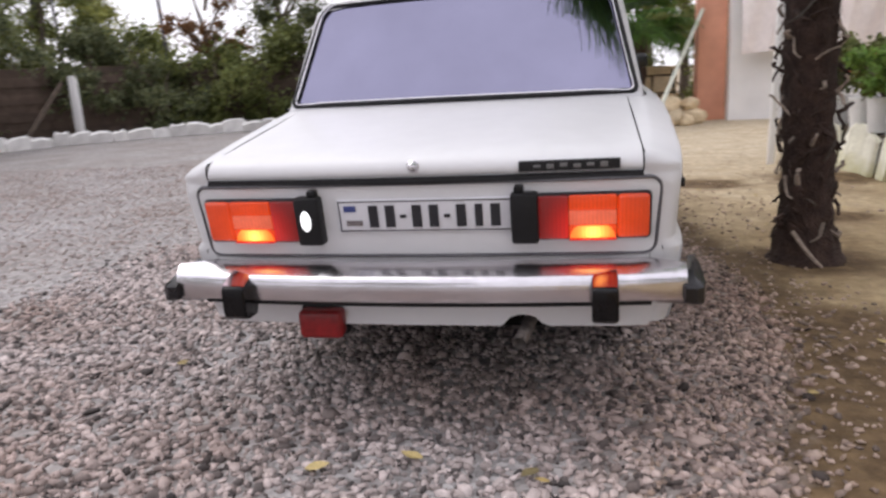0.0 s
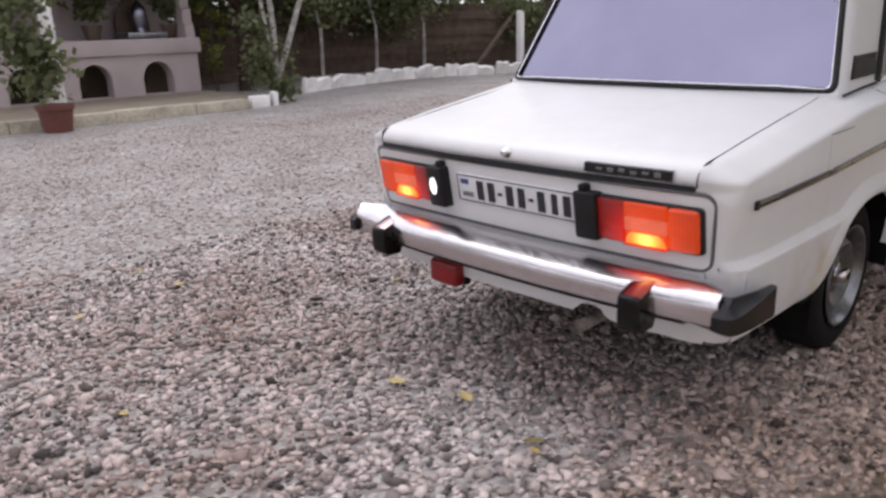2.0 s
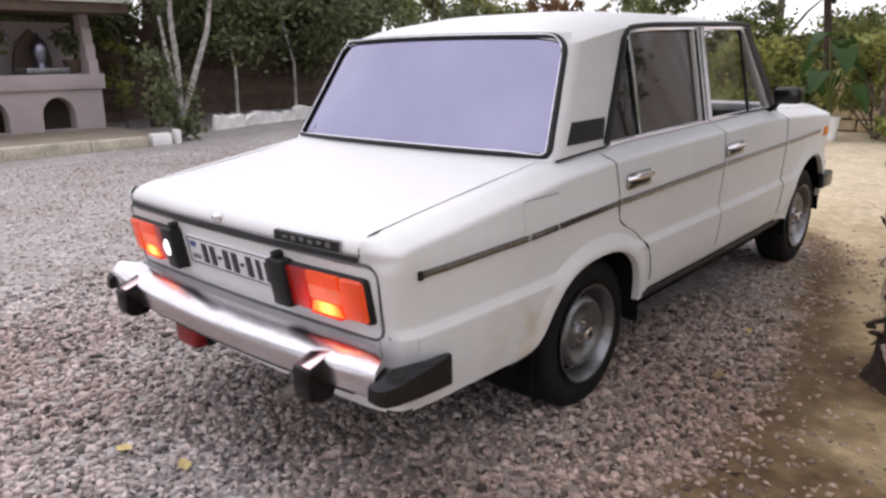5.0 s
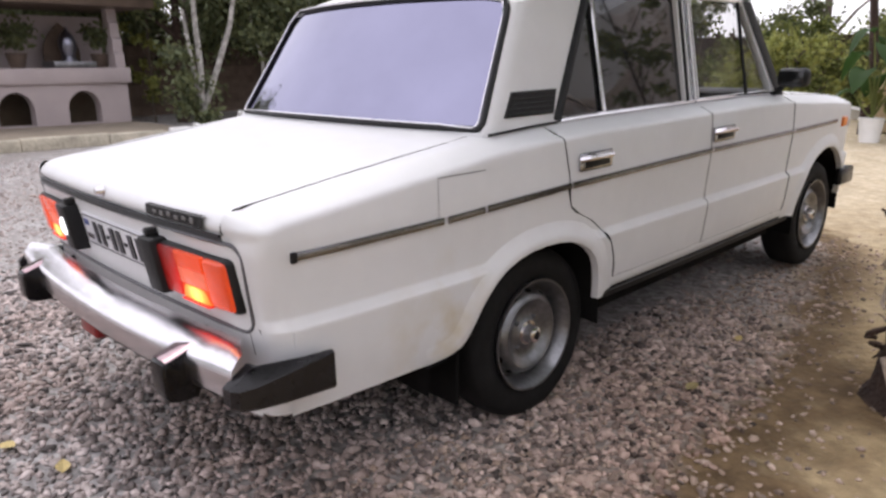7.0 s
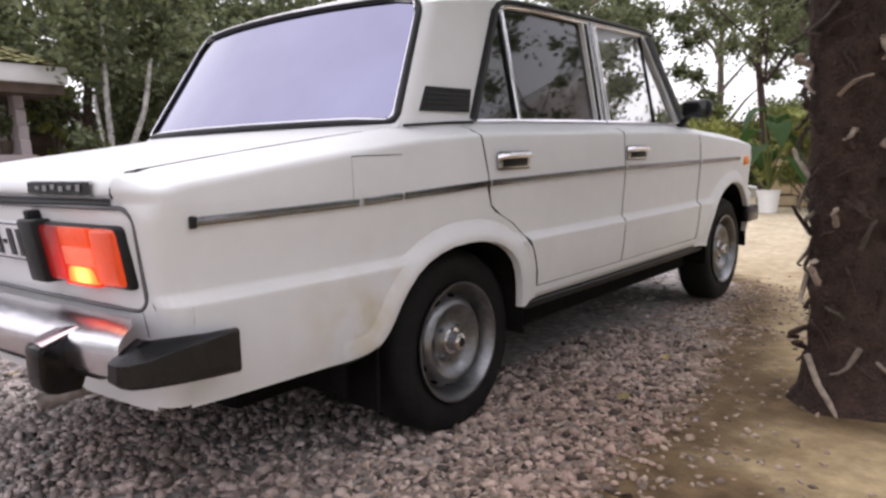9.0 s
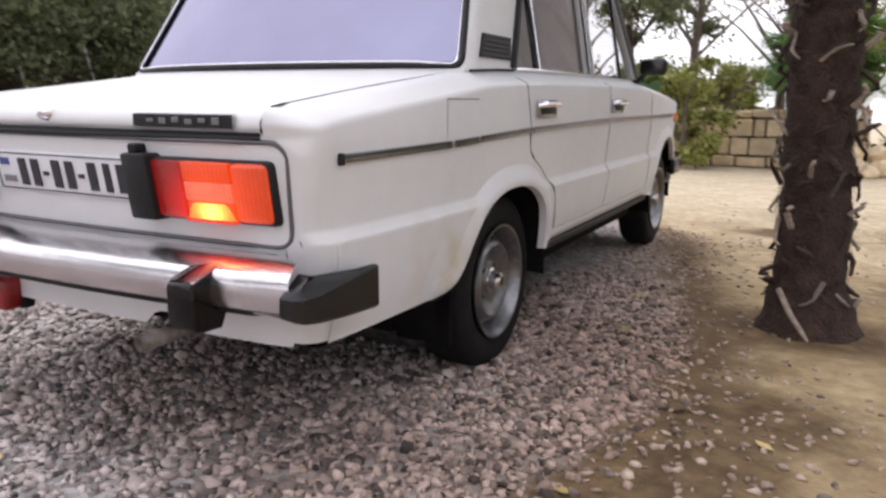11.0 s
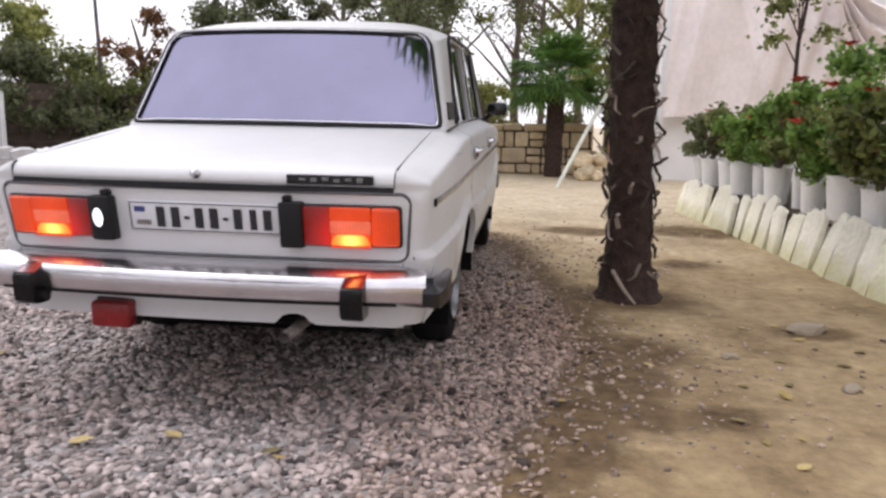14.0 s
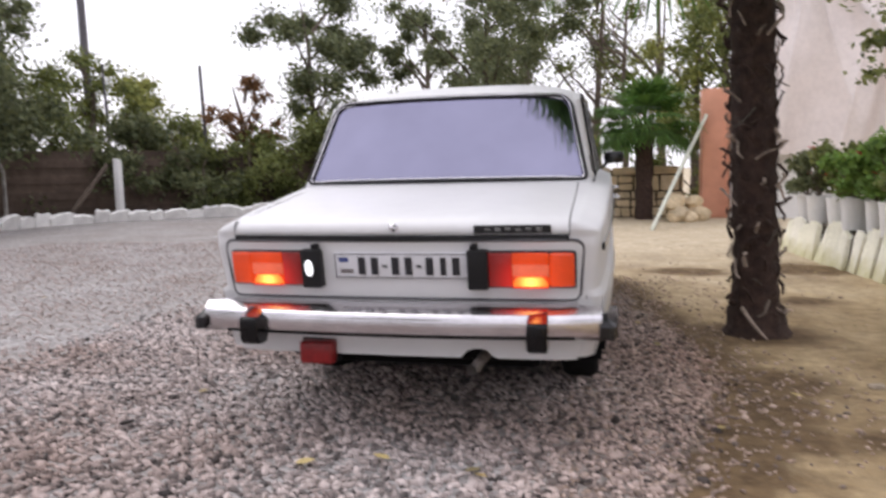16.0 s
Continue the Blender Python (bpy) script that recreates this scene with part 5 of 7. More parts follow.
STONE_FAR.name = "fine_trodden_gravel"
for node in STONE_FAR.node_tree.nodes:
    if node.type == "VALTORGB" and node.inputs[0].links and node.inputs[0].links[0].from_node.type == "NEW_GEOMETRY":
        e = node.color_ramp.elements
        e[0].color, e[2].color = (0.62, 0.61, 0.60, 1), (1.22, 1.20, 1.18, 1)
rng = np.random.default_rng(5)
ico = bmesh.new()
bmesh.ops.create_icosphere(ico, subdivisions=1, radius=1.0)
IV = np.array([v.co[:] for v in ico.verts])
IF = np.array([[v.index for v in f.verts] for f in ico.faces])
ico.free()


def stones(name, pts, size, flat, mat, lab, z_extra=0.0):
    k = len(pts)
    sc = size[:, None] * rng.uniform(0.5, 1.4, (k, 3))
    sc[:, 2] *= flat
    yaw, tilt = rng.uniform(0, 2 * np.pi, k), rng.normal(0, 0.35, k)
    V = IV[None] * rng.uniform(0.52, 1.34, (k, len(IV), 1)) * sc[:, None, :]
    c, s = np.cos(tilt)[:, None], np.sin(tilt)[:, None]
    V = np.stack([V[..., 0], V[..., 1] * c - V[..., 2] * s, V[..., 1] * s + V[..., 2] * c], -1)
    c, s = np.cos(yaw)[:, None], np.sin(yaw)[:, None]
    V = np.stack([V[..., 0] * c - V[..., 1] * s, V[..., 0] * s + V[..., 1] * c, V[..., 2]], -1)
    V += pts[:, None, :]
    V[..., 2] += (size * flat * 0.35)[:, None] + z_extra
    F = IF[None] + (np.arange(k) * len(IV))[:, None, None]
    V, F = V.reshape(-1, 3).astype(np.float32), F.reshape(-1).astype(np.int32)
    me = bpy.data.meshes.new(name)
    me.vertices.add(len(V))
    me.vertices.foreach_set("co", V.ravel())
    me.loops.add(len(F))
    me.loops.foreach_set("vertex_index", F)
    me.polygons.add(len(F) // 3)
    me.polygons.foreach_set("loop_start", np.arange(0, len(F), 3, dtype=np.int32))
    me.update(calc_edges=True)
    me.materials.append(mat)
    return tagged(new(name, me), label=lab, category="gravel", kind="stuff")


def scatter(count, x0, x1, y0, y1, keep):
    x, y = rng.uniform(x0, x1, count), rng.uniform(y0, y1, count)
    pick = keep(x, y)
    x, y = x[pick], y[pick]
    return np.array([(a, b, ground_z(a, b)) for a, b in zip(x, y)])


EDGE = np.vectorize(edge_x)
near = scatter(50000, -2.6, 1.35, -2.3, 2.6, lambda x, y: (x < EDGE(y) + rng.normal(0, 0.07, len(x))) & ~((abs(x) < 0.45) & (y > 1.0)) & (x > -2.6 + np.abs(rng.normal(0, 0.35, len(x)))) & (y > -2.3 + np.abs(rng.normal(0, 0.25, len(x)))) & (y < 2.6 - np.abs(rng.normal(0, 0.3, len(x)))))
stones("gravel_near", near, rng.uniform(0.0075, 0.0175, len(near)) * (1 + 0.5 * (rng.uniform(0, 1, len(near)) > 0.93)), 0.7, STONE_MAT, "loose grey gravel stones on the yard")
mid = scatter(24000, -8.0, 1.0, -2.5, 7.5, lambda x, y: (x < EDGE(y) + rng.normal(0, 0.1, len(x))) & ~((x > -2.6) & (y < 2.6)))
stones("gravel_far", mid, rng.uniform(0.009, 0.019, len(mid)), 0.5, STONE_FAR, "loose grey gravel stones farther off")
strays = scatter(23000, 0.6, 3.0, -1.5, 7, lambda x, y: rng.uniform(0, 1, len(x)) < 0.010 + 0.95 * np.exp(-np.maximum(0, x - EDGE(y)) / (0.23 + 0.13 * np.sin(y * 2.3))))
stones("gravel_strays", strays, rng.uniform(0.006, 0.016, len(strays)), 0.6, material("earthy_pebbles", (0.40, 0.315, 0.265), rough=0.9, vary=0.2, scale=30, fine=200, island=0.6, hue=(1.0, 0.93, 0.85)), "stray pebbles on bare earth")

# fallen leaves
LEAF_ROWS = ((1.036, 1.532, 0.05), (0.0, -0.25, 0.05), (0.335, -0.31, 0.05), (-1.055, 0.36, 0.05), (-0.25, -0.33, 0.05), (2.04, 0.51, 0.06), (1.80, 0.23, 0.05), (2.55, 1.11, 0.06), (2.3, 1.5, 0.035), (1.9, -0.1, 0.04), (0.95, 2.1, 0.04),
             (2.4, 0.9, 0.05), (1.5, 3.9, 0.03), (-3.9, 2.6, 0.05), (-1.8, -0.4, 0.04), (0.1, -0.95, 0.045), (1.9, 2.9, 0.03), (2.6, 1.8, 0.035), (1.2, 0.3, 0.03))
lm = bmesh.new()
grid(lm, [[(u * w, v, 0.25 * abs(u * w) + 0.1 * v * v) for u in (-1, -0.5, 0, 0.5, 1)] for v, w in ((-1, 0.06), (-0.6, 0.45), (-0.1, 0.62), (0.4, 0.45), (0.8, 0.2), (1.0, 0.03))])
leaf_me = bpy.data.meshes.new("fallen_leaf")
lm.to_mesh(leaf_me)
lm.free()
leaf_me.materials.append(FALLEN)
leaf_r = random.Random(17)
MORE = [(leaf_r.uniform(1.3, 3.0), leaf_r.uniform(-1.2, 5.5), leaf_r.uniform(0.014, 0.032)) for _ in range(48)] + [(leaf_r.uniform(-2.5, 1.0), leaf_r.uniform(-2.0, -0.3), leaf_r.uniform(0.014, 0.03)) for _ in range(14)]
for i, (x, y, s) in enumerate([(a, b, c * 0.7) for a, b, c in LEAF_ROWS] + MORE):
    ob = new("fallen_leaf", leaf_me)
    ob.matrix_basis = pose(x, y, ground_z(x, y) + (0.024 if x < edge_x(y) else 0.006), 6, 5, i * 73) @ Matrix.Diagonal((s, s, s, 1))
    tagged(ob, label="dry yellow leaf fallen on the ground", category="leaf", group="fallen leaves")


# ---------- plants ----------
def leaves(name, centres, radius, count, size, mat, parent, squash=0.8, droop=0.3, seed=1):
    """A crown of many small bent leaves scattered through clumps."""
    r = np.random.default_rng(seed)
    C = np.array(centres)
    idx = r.integers(0, len(C), count)
    d = r.normal(size=(count, 3))
    d /= np.linalg.norm(d, axis=1)[:, None]
    rad = np.array(radius) if np.ndim(radius) else np.full(len(C), radius)
    rr = rad[idx] * np.minimum(1.3, np.abs(r.normal(0, 0.66, count)))
    pos = C[idx] + d * rr[:, None] * np.array([1, 1, squash])
    a = r.normal(size=(count, 3))
    a[:, 2] -= droop
    a /= np.linalg.norm(a, axis=1)[:, None]
    b = np.cross(a, r.normal(size=(count, 3)))
    b /= np.linalg.norm(b, axis=1)[:, None] + 1e-9
    s = size * r.uniform(0.6, 1.3, count)
    a, b = a * s[:, None], b * (s * 0.33)[:, None]
    V = np.stack([pos - a * 0.5, pos + b, pos + a * 0.6, pos - b], 1)
    return quads(name, V, 4, mat, parent)


def tree(name, x, y, height, spread, mat, lab, count=5000, leaf=0.13, trunk=0.14, clear=0.35, seed=0, bark=None, z=0.0, clumps=26, group="", squash=0.8):
    r = random.Random(seed)
    t = thing(name, lab, "tree", group=group, at=pose(x, y, z))
    bm = bmesh.new()
    base = [(0, 0, -0.1), (0.02, 0.01, height * clear * 0.5), (r.uniform(-.1, .1), r.uniform(-.1, .1), height * clear), (r.uniform(-.25, .25), r.uniform(-.25, .25), height * 0.75), (r.uniform(-.3, .3), r.uniform(-.3, .3), height * 0.95)]
    tube(bm, base, [trunk * 1.25, trunk, trunk * 0.8, trunk * 0.4, trunk * 0.12], seg=9)
    cs, rs = [], []
    for k in range(clumps):
        h = height * (clear + (1 - clear) * r.random() ** 0.8)
        f = (h / height - clear) / (1 - clear)
        lim = spread * (0.35 + 1.0 * math.sin(math.pi * min(0.97, 0.12 + f * 0.85)))
        a = r.uniform(0, 2 * math.pi)
        d = lim * r.random() ** 0.5
        c = (d * math.cos(a), d * math.sin(a), h)
        cs.append(c)
        rs.append(spread * r.uniform(0.22, 0.42))
        if k < 14:
            z0 = max(height * clear * 0.9, h - d * 0.9)
            z0 = min(z0, height * 0.85)
            tube(bm, [(0, 0, z0 - 0.05), (c[0] * 0.5, c[1] * 0.5, (z0 + h) / 2 + 0.1), c], [trunk * 0.38, trunk * 0.22, trunk * 0.06], seg=6)
    part("trunk", bm, bark or BARK, t)
    leaves("crown", cs, rs, int(count * 2.3), leaf * 0.8, mat, t, seed=seed + 7, squash=squash)
    return t


# the palm beside the car
PX, PY = 1.64, 2.03
palm = thing("palm_tree", "shaggy dark palm trunk with dry curling leaf stubs", "palm tree", at=pose(PX, PY, 0))
bm = bmesh.new()
r = random.Random(3)
rows = []
for i in range(90):
    z = -0.05 + i * 0.045
    flare = 0.07 * math.exp(-max(0, z) / 0.09) + 0.012 * math.exp(-max(0, z) / 0.5)
    rad = 0.121 + flare + 0.006 * math.sin(i * 2.1)
    row = []
    for k in range(31):
        a = 2 * math.pi * (k % 30) / 30
        d = rad * (1 + 0.13 * noise.noise((math.cos(a) * 2.2, math.sin(a) * 2.2, z * 6)) + 0.10 * noise.noise((math.cos(a) * 7, math.sin(a) * 7, z * 17)))
        row.append((d * math.cos(a) - 0.035 * z, d * math.sin(a) - 0.01 * z, z))
    rows.append(row)
grid(bm, rows)
bmesh.ops.remove_doubles(bm, verts=bm.verts, dist=0.0005)
part("trunk", bm, PALM_BARK, palm, angle=80)
for k in range(250):
    z = 0.12 + 3.3 * (k / 250) + r.uniform(-0.05, 0.05)
    a = k * 2.39996 + r.uniform(-0.3, 0.3)
    L = r.uniform(0.09, 0.19) * (1.35 if k % 7 == 0 else 1.0)
    outw = Vector((math.cos(a), math.sin(a), 0))
    tang = Vector((-math.sin(a), math.cos(a), 0))
    base = outw * 0.116 + Vector((-0.035 * z, -0.01 * z, z))
    swing = r.uniform(-0.7, 0.7)
    rise = r.choice((1, 1, -1, -0.6, 0.5))
    pts, rad = [], []
    for t in lin(0, 1, 5):
        pts.append(base + outw * (0.012 + (0.062 if k % 4 == 0 else 0.034) * math.sin(t * 2.4) * r.uniform(0.6, 1.1)) + tang * (swing * L * t) + Vector((0, 0, rise * L * t * (1 - 0.45 * t))))
        rad.append((0.0085 if k % 4 else 0.0125) * (1 - 0.4 * t) * r.uniform(0.7, 1.15))
    bm = bmesh.new()
    tube(bm, pts, rad, seg=5, squash=1.5 if k % 3 else 1.0)
    part("leaf_stub", bm, STUB if k % 5 < 2 else PALM_BARK, palm)
# fibre hair between the stubs
H = []
for k in range(5200):
    z = r.uniform(0.0, 3.4)
    a = r.uniform(0, 6.283)
    o = Vector((math.cos(a), math.sin(a), 0))
    t = Vector((-math.sin(a), math.cos(a), 0))
    p = o * r.uniform(0.118, 0.138) + Vector((-0.035 * z, -0.01 * z, z))
    e = p + o * r.uniform(0.0, 0.035) + t * r.uniform(-0.05, 0.05) + Vector((0, 0, r.uniform(-0.11, 0.05)))
    w = t * 0.0025
    H += [p - w, p + w, e]
quads("fibre", np.array([v[:] for v in H]), 3, PALM_BARK, palm)
# the stick curling out of the foot
bm = bmesh.new()
tube(bm, [(-0.11, -0.14, 0.18), (-0.06, -0.2, 0.10), (-0.02, -0.22, 0.05), (0.01, -0.26, 0.02)], [0.012, 0.011, 0.010, 0.006], seg=6)
part("leaf_stub", bm, STUB, palm)


def fan_leaf(length, width, blades, mat, parent, m, seed):
    rr = random.Random(seed)
    V = []
    for k in range(blades):
        a = radians(-105 + 210 * k / (blades - 1))
        d = Vector((math.sin(a), math.cos(a), 0))
        nrm = Vector((d.y, -d.x, 0)) * width
        L = length * (0.75 + 0.25 * math.cos(a * 0.8)) * rr.uniform(0.92, 1.05)
        p0, p1, p2 = Vector((0, 0, 0)), d * L * 0.55 + Vector((0, 0, 0.05 * L)), d * L + Vector((0, 0, -0.22 * L))
        V += [p0 - nrm * 0.25, p0 + nrm * 0.25, p1 + nrm, p1 - nrm]
        V += [p1 - nrm, p1 + nrm, p2 + nrm * 0.1, p2 - nrm * 0.1]
    V = [m @ v for v in V]
    return quads("fan_leaf", np.array([v[:] for v in V]), 4, mat, parent)


for k in range(34):
    a, e = (k * 137.5, r.uniform(-38, 50)) if k < 24 else (142 + 3.6 * (k - 24), -26 + 12 * ((k - 24) % 3))
    reach = 1.1 if k < 24 else 1.35
    mm = pose(-0.12, -0.035, 3.2) @ pose(0, 0, 0, 0, 0, a) @ pose(0, 0, 0, e, 0, 0)
    bm = bmesh.new()
    tube(bm, [mm @ Vector((0, 0, 0)), mm @ Vector((0, 0.5, 0.03)), mm @ Vector((0, reach, 0))], [0.018, 0.012, 0.009], seg=6)
    part("leaf_stalk", bm, LEAF_PALM, palm)
    fan_leaf(0.75, 0.02, 26, LEAF_PALM, palm, mm @ pose(0, reach, 0, -20, 0, 0), k)

# second palm at the stone wall
palm2 = thing("palm_tree", "young palm with a full green fan crown by the stone wall", "palm tree", at=pose(1.42, 12.0, 0))
bm = bmesh.new()
grid(bm, [[((0.165 + 0.03 * noise.noise((math.cos(a) * 3, math.sin(a) * 3, z * 5))) * math.cos(a), (0.165 + 0.03 * noise.noise((math.cos(a) * 3, math.sin(a) * 3, z * 5))) * math.sin(a), z) for a in lin(0, 2 * math.pi, 25)] for z in lin(-0.05, 1.8, 30)])
part("trunk", bm, PALM_BARK, palm2, angle=80)
for k in range(46):
    a, e = k * 137.5, r.uniform(-22, 80)
    mm = pose(0, 0, 1.72) @ pose(0, 0, 0, 0, 0, a) @ pose(0, 0, 0, e, 0, 0)
    bm = bmesh.new()
    tube(bm, [mm @ Vector((0, 0, 0)), mm @ Vector((0, 0.3, 0.02)), mm @ Vector((0, 0.6, 0))], [0.02, 0.014, 0.01], seg=5)
    part("leaf_stalk", bm, LEAF_PALM, palm2)
    fan_leaf(0.62, 0.022, 22, LEAF_PALM, palm2, mm @ pose(0, 0.6, 0, -15, 0, 0), k)

# ---------- right side: slab edging, pots, cloth, pavilion ----------
EDGE_PTS = [(3.28, -2.2), (3.20, 0.0), (3.13, 2.3), (3.03, 3.5), (2.95, 4.6), (2.84, 5.9), (2.79, 6.7)]


def along(points, step):
    P = [Vector(p) for p in points]
    out = []
    carry = 0.0
    for a, b in zip(P, P[1:]):
        L = (b - a).length
        d = carry
        while d < L:
            out.append((a + (b - a) * (d / L), (b - a).normalized()))
            d += step
        carry = d - L
    return out


edging = thing("slab_edging", "row of leaning whitewashed slabs edging a flower bed", "edging", kind="structure")
slab_meshes = []
for k in range(4):
    bm = bmesh.new()
    rr = random.Random(k)
    prof = [(-0.128, -0.06), (0.128, -0.06)] + [(0.132 * math.cos(a) * (1.0 if abs(math.cos(a)) > 0.5 else 1.0), 0.355 + 0.045 * math.sin(a)) for a in lin(0.0, math.pi, 7)]
    faces2 = [[bm.verts.new((x, y, z)) for y, z in prof] for x in (-0.024, 0.024)]
    bm.faces.new(faces2[0])
    bm.faces.new(faces2[1][::-1])
    for j in range(len(prof)):
        q = (j + 1) % len(prof)
        bm.faces.new((faces2[0][j], faces2[0][q], faces2[1][q], faces2[1][j]))
    bmesh.ops.bevel(bm, geom=list(bm.edges), offset=0.007, segments=1, affect="EDGES")
    for v in bm.verts:
        v.co += Vector((rr.uniform(-.006, .006), rr.uniform(-.018, .018), rr.uniform(-.025, .025)))
    finish(bm, False)
    me = bpy.data.meshes.new("slab")
    bm.to_mesh(me)
    bm.free()
    me.materials.append(SLAB)
    slab_meshes.append(me)
for i, (p, d) in enumerate(along(EDGE_PTS, 0.275)):
    o = new("slab", slab_meshes[i % 4])
    o.parent = edging
    o.matrix_basis = pose(p.x, p.y, 0, 0, 0, math.degrees(math.atan2(d.y, d.x)) - 90) @ pose(0, 0, 0, r.uniform(-11, 11), 13 + r.uniform(-7, 7), r.uniform(-11, 11)) @ Matrix.Diagonal((1, r.uniform(0.86, 1.08), r.uniform(0.85, 1.1), 1))
# raised bed
bm = bmesh.new()
rows = []
for p, d in along(EDGE_PTS, 0.6) + [(Vector((2.79, 6.9)), None)]:
    rows.append([(p.x + 0.08, p.y, -0.05), (p.x + 0.12, p.y, 0.34 + r.uniform(-.02, .02)), (p.x + 0.5, p.y, 0.37 + r.uniform(-.02, .02)), (p.x + 1.9, p.y, 0.37), (p.x + 2.0, p.y, -0.05)])
grid(bm, rows)
tagged(part("flower_bed", bm, material("bed_soil", (0.10, 0.075, 0.05), rough=0.95, vary=0.3, bump=0.6)), label="raised bed of dark soil", category="flower bed", kind="structure")


def potted(x, y, z, rad, high, plant_h, spread, count, mat, seed, leaf=0.085, flowers=0):
    rr = random.Random(seed)
    t = thing("potted_plant", "leafy green plant in a white plastic bucket", "potted plant", group="pots on the bed", at=pose(x, y, z, 0, 0, rr.uniform(0, 360)))
    bm = bmesh.new()
    lathe(bm, [(0, 0), (rad * 0.78, 0), (rad * 0.8, 0.01), (rad, high * 0.93), (rad * 1.06, high * 0.94), (rad * 1.06, high), (rad * 0.97, high), (rad * 0.95, high * 0.9), (0, high * 0.9)], seg=22)
    part("pot", bm, POT_WHITE, t)
    cs = []
    for k in range(11):
        a = rr.uniform(0, 6.28)
        d = spread * 0.85 * rr.random() ** 0.5
        h = high + plant_h * rr.uniform(0.16, 0.95)
        c = (d * math.cos(a), d * math.sin(a), h)
        cs.append(c)
        bm = bmesh.new()
        tube(bm, [(0, 0, high * 0.9), (c[0] * 0.4, c[1] * 0.4, (high + h) / 2), c], [0.009, 0.007, 0.003], seg=5)
        part("stem", bm, BARK, t)
    leaves("foliage", cs, spread * 0.38, int(count * 2.4), leaf * 0.55, mat, t, seed=seed, squash=0.8, droop=0.5)
    for k in range(flowers):
        c = cs[k % len(cs)]
        bm = bmesh.new()
        for j in range(6):
            a = j * 1.05
            grid(bm, [[(0, 0, 0), (0.045 * math.cos(a - .5), 0.045 * math.sin(a - .5), 0.03)], [(0.045 * math.cos(a + .5), 0.045 * math.sin(a + .5), 0.03), (0.085 * math.cos(a), 0.085 * math.sin(a), 0.04)]])
        bmesh.ops.translate(bm, verts=bm.verts, vec=(c[0] * 1.25, c[1] * 1.25, c[2] + spread * 0.30))
        part("flower", bm, PETAL, t)


i = 0
for y, dx, rad, hi, ph, sp, cnt, mt, fl in ((6.55, .30, .15, .30, .45, .24, 900, LEAF_DARK, 0), (6.1, .26, .15, .32, .5, .26, 1000, LEAF_DARK, 2), (5.6, .30, .17, .32, .55, .3, 1000, LEAF_MID, 0), (5.1, .24, .16, .34, .6, .3, 1000, LEAF_POT, 1),
                                          (4.7, .28, .13, .32, .6, .32, 1100, LEAF_POT, 0), (4.3, .24, .14, .33, .65, .32, 1100, LEAF_POT, 0), (3.95, .30, .10, .27, .6, .32, 1000, LEAF_MID, 1), (3.6, .24, .12, .26, .65, .34, 1100, LEAF_POT, 0), (3.2, .28, .17, .34, .7, .36, 1200, LEAF_POT, 1), (2.75, .28, .15, .28, .7, .36, 1100, LEAF_MID, 1), (2.3, .30, .16, .3, .7, .38, 1100, LEAF_POT, 0), (1.8, .35, .16, .3, .7, .38, 900, LEAF_POT, 0),
                                          (5.8, .8, .16, .3, .75, .4, 1200, LEAF_DARK, 0), (4.9, .85, .16, .3, .95, .42, 1300, LEAF_POT, 1), (4.0, .85, .16, .3, 1.05, .45, 1400, LEAF_POT, 2), (3.1, .9, .16, .3, 1.05, .45, 1300, LEAF_MID, 1), (2.3, .95, .16, .3, 1.0, .45, 1200, LEAF_POT, 0)):
    ex = float(np.interp(y, [p[1] for p in EDGE_PTS], [p[0] for p in EDGE_PTS]))
    potted(ex + dx - 0.08, y, 0.36, rad * 0.80, hi * 0.92, ph * 0.95, sp * 0.95, int(cnt * 0.85), mt, 40 + i, leaf=0.11, flowers=fl + (4 if i % 3 == 1 else 1))
    i += 1

# pavilion: wall, orange pillar, draped cloth
WY = 11.9
bm = bmesh.new()
box(bm, 3.0, 13.0, WY, WY + 0.25, -0.05, 4.6)
tagged(part("wall_pavilion", bm, WHITE_WALL, smooth=False), label="white plastered pavilion wall", category="wall", kind="structure")
bm = bmesh.new()
box(bm, 2.50, 3.0, 12.2, 12.65, -0.05, 2.45, bevel=0.015)
tagged(part("orange_pillar", bm, ORANGE), label="orange painted square pillar beside the white wall", category="pillar", kind="structure")
bm = bmesh.new()
rows = []
for x in lin(3.12, 6.5, 120):
    row = []
    low = 1.12 + 0.05 * math.sin(x * 2.1) + 0.25 * max(0, x - 5.4)
    for q in lin(0, 1, 40):
        z = low + (4.4 - low) * q
        slant = x - 0.20 * (z - 1.1)
        fan = math.atan2(x - 3.95, 5.0 - z)
        fold = 0.27 * abs(math.sin(slant * 2.7)) ** 0.8 * (1.0 - 0.45 * q) + 0.20 * abs(math.sin(fan * 9.0 + 0.5)) ** 0.7 * (0.4 + 0.6 * q) + (0.05 + 0.06 * q) * math.sin(slant * 9 + 2.6 * math.sin(slant * 2.3)) + 0.1 * noise.noise((slant * 1.1, z * 0.5, 2.0))
        row.append((x, min(WY - 0.62 + fold, WY - 0.012) if q < 0.999 else WY - 0.001, z))
    rows.append(row)
grid(bm, rows)
tagged(part("draped_cloth", bm, CLOTH, angle=80), label="pale pink-white cloth hung in folds over the wall", category="cloth")
# gathered swag of the same cloth
bm = bmesh.new()
rows = []
for t in lin(0, 1, 40):
    row = []
    for k in lin(0, 1, 26):
        sag = 4 * t * (1 - t)
        x = 6.0 + 1.9 * t
        z = 3.5 - 0.5 * k - sag * (0.55 + 1.0 * k)
        row.append((x, WY - 0.72 - 0.16 * math.sin(k * 22 + 2 * t) - 0.12 * sag, z))
    rows.append(row)
grid(bm, rows)
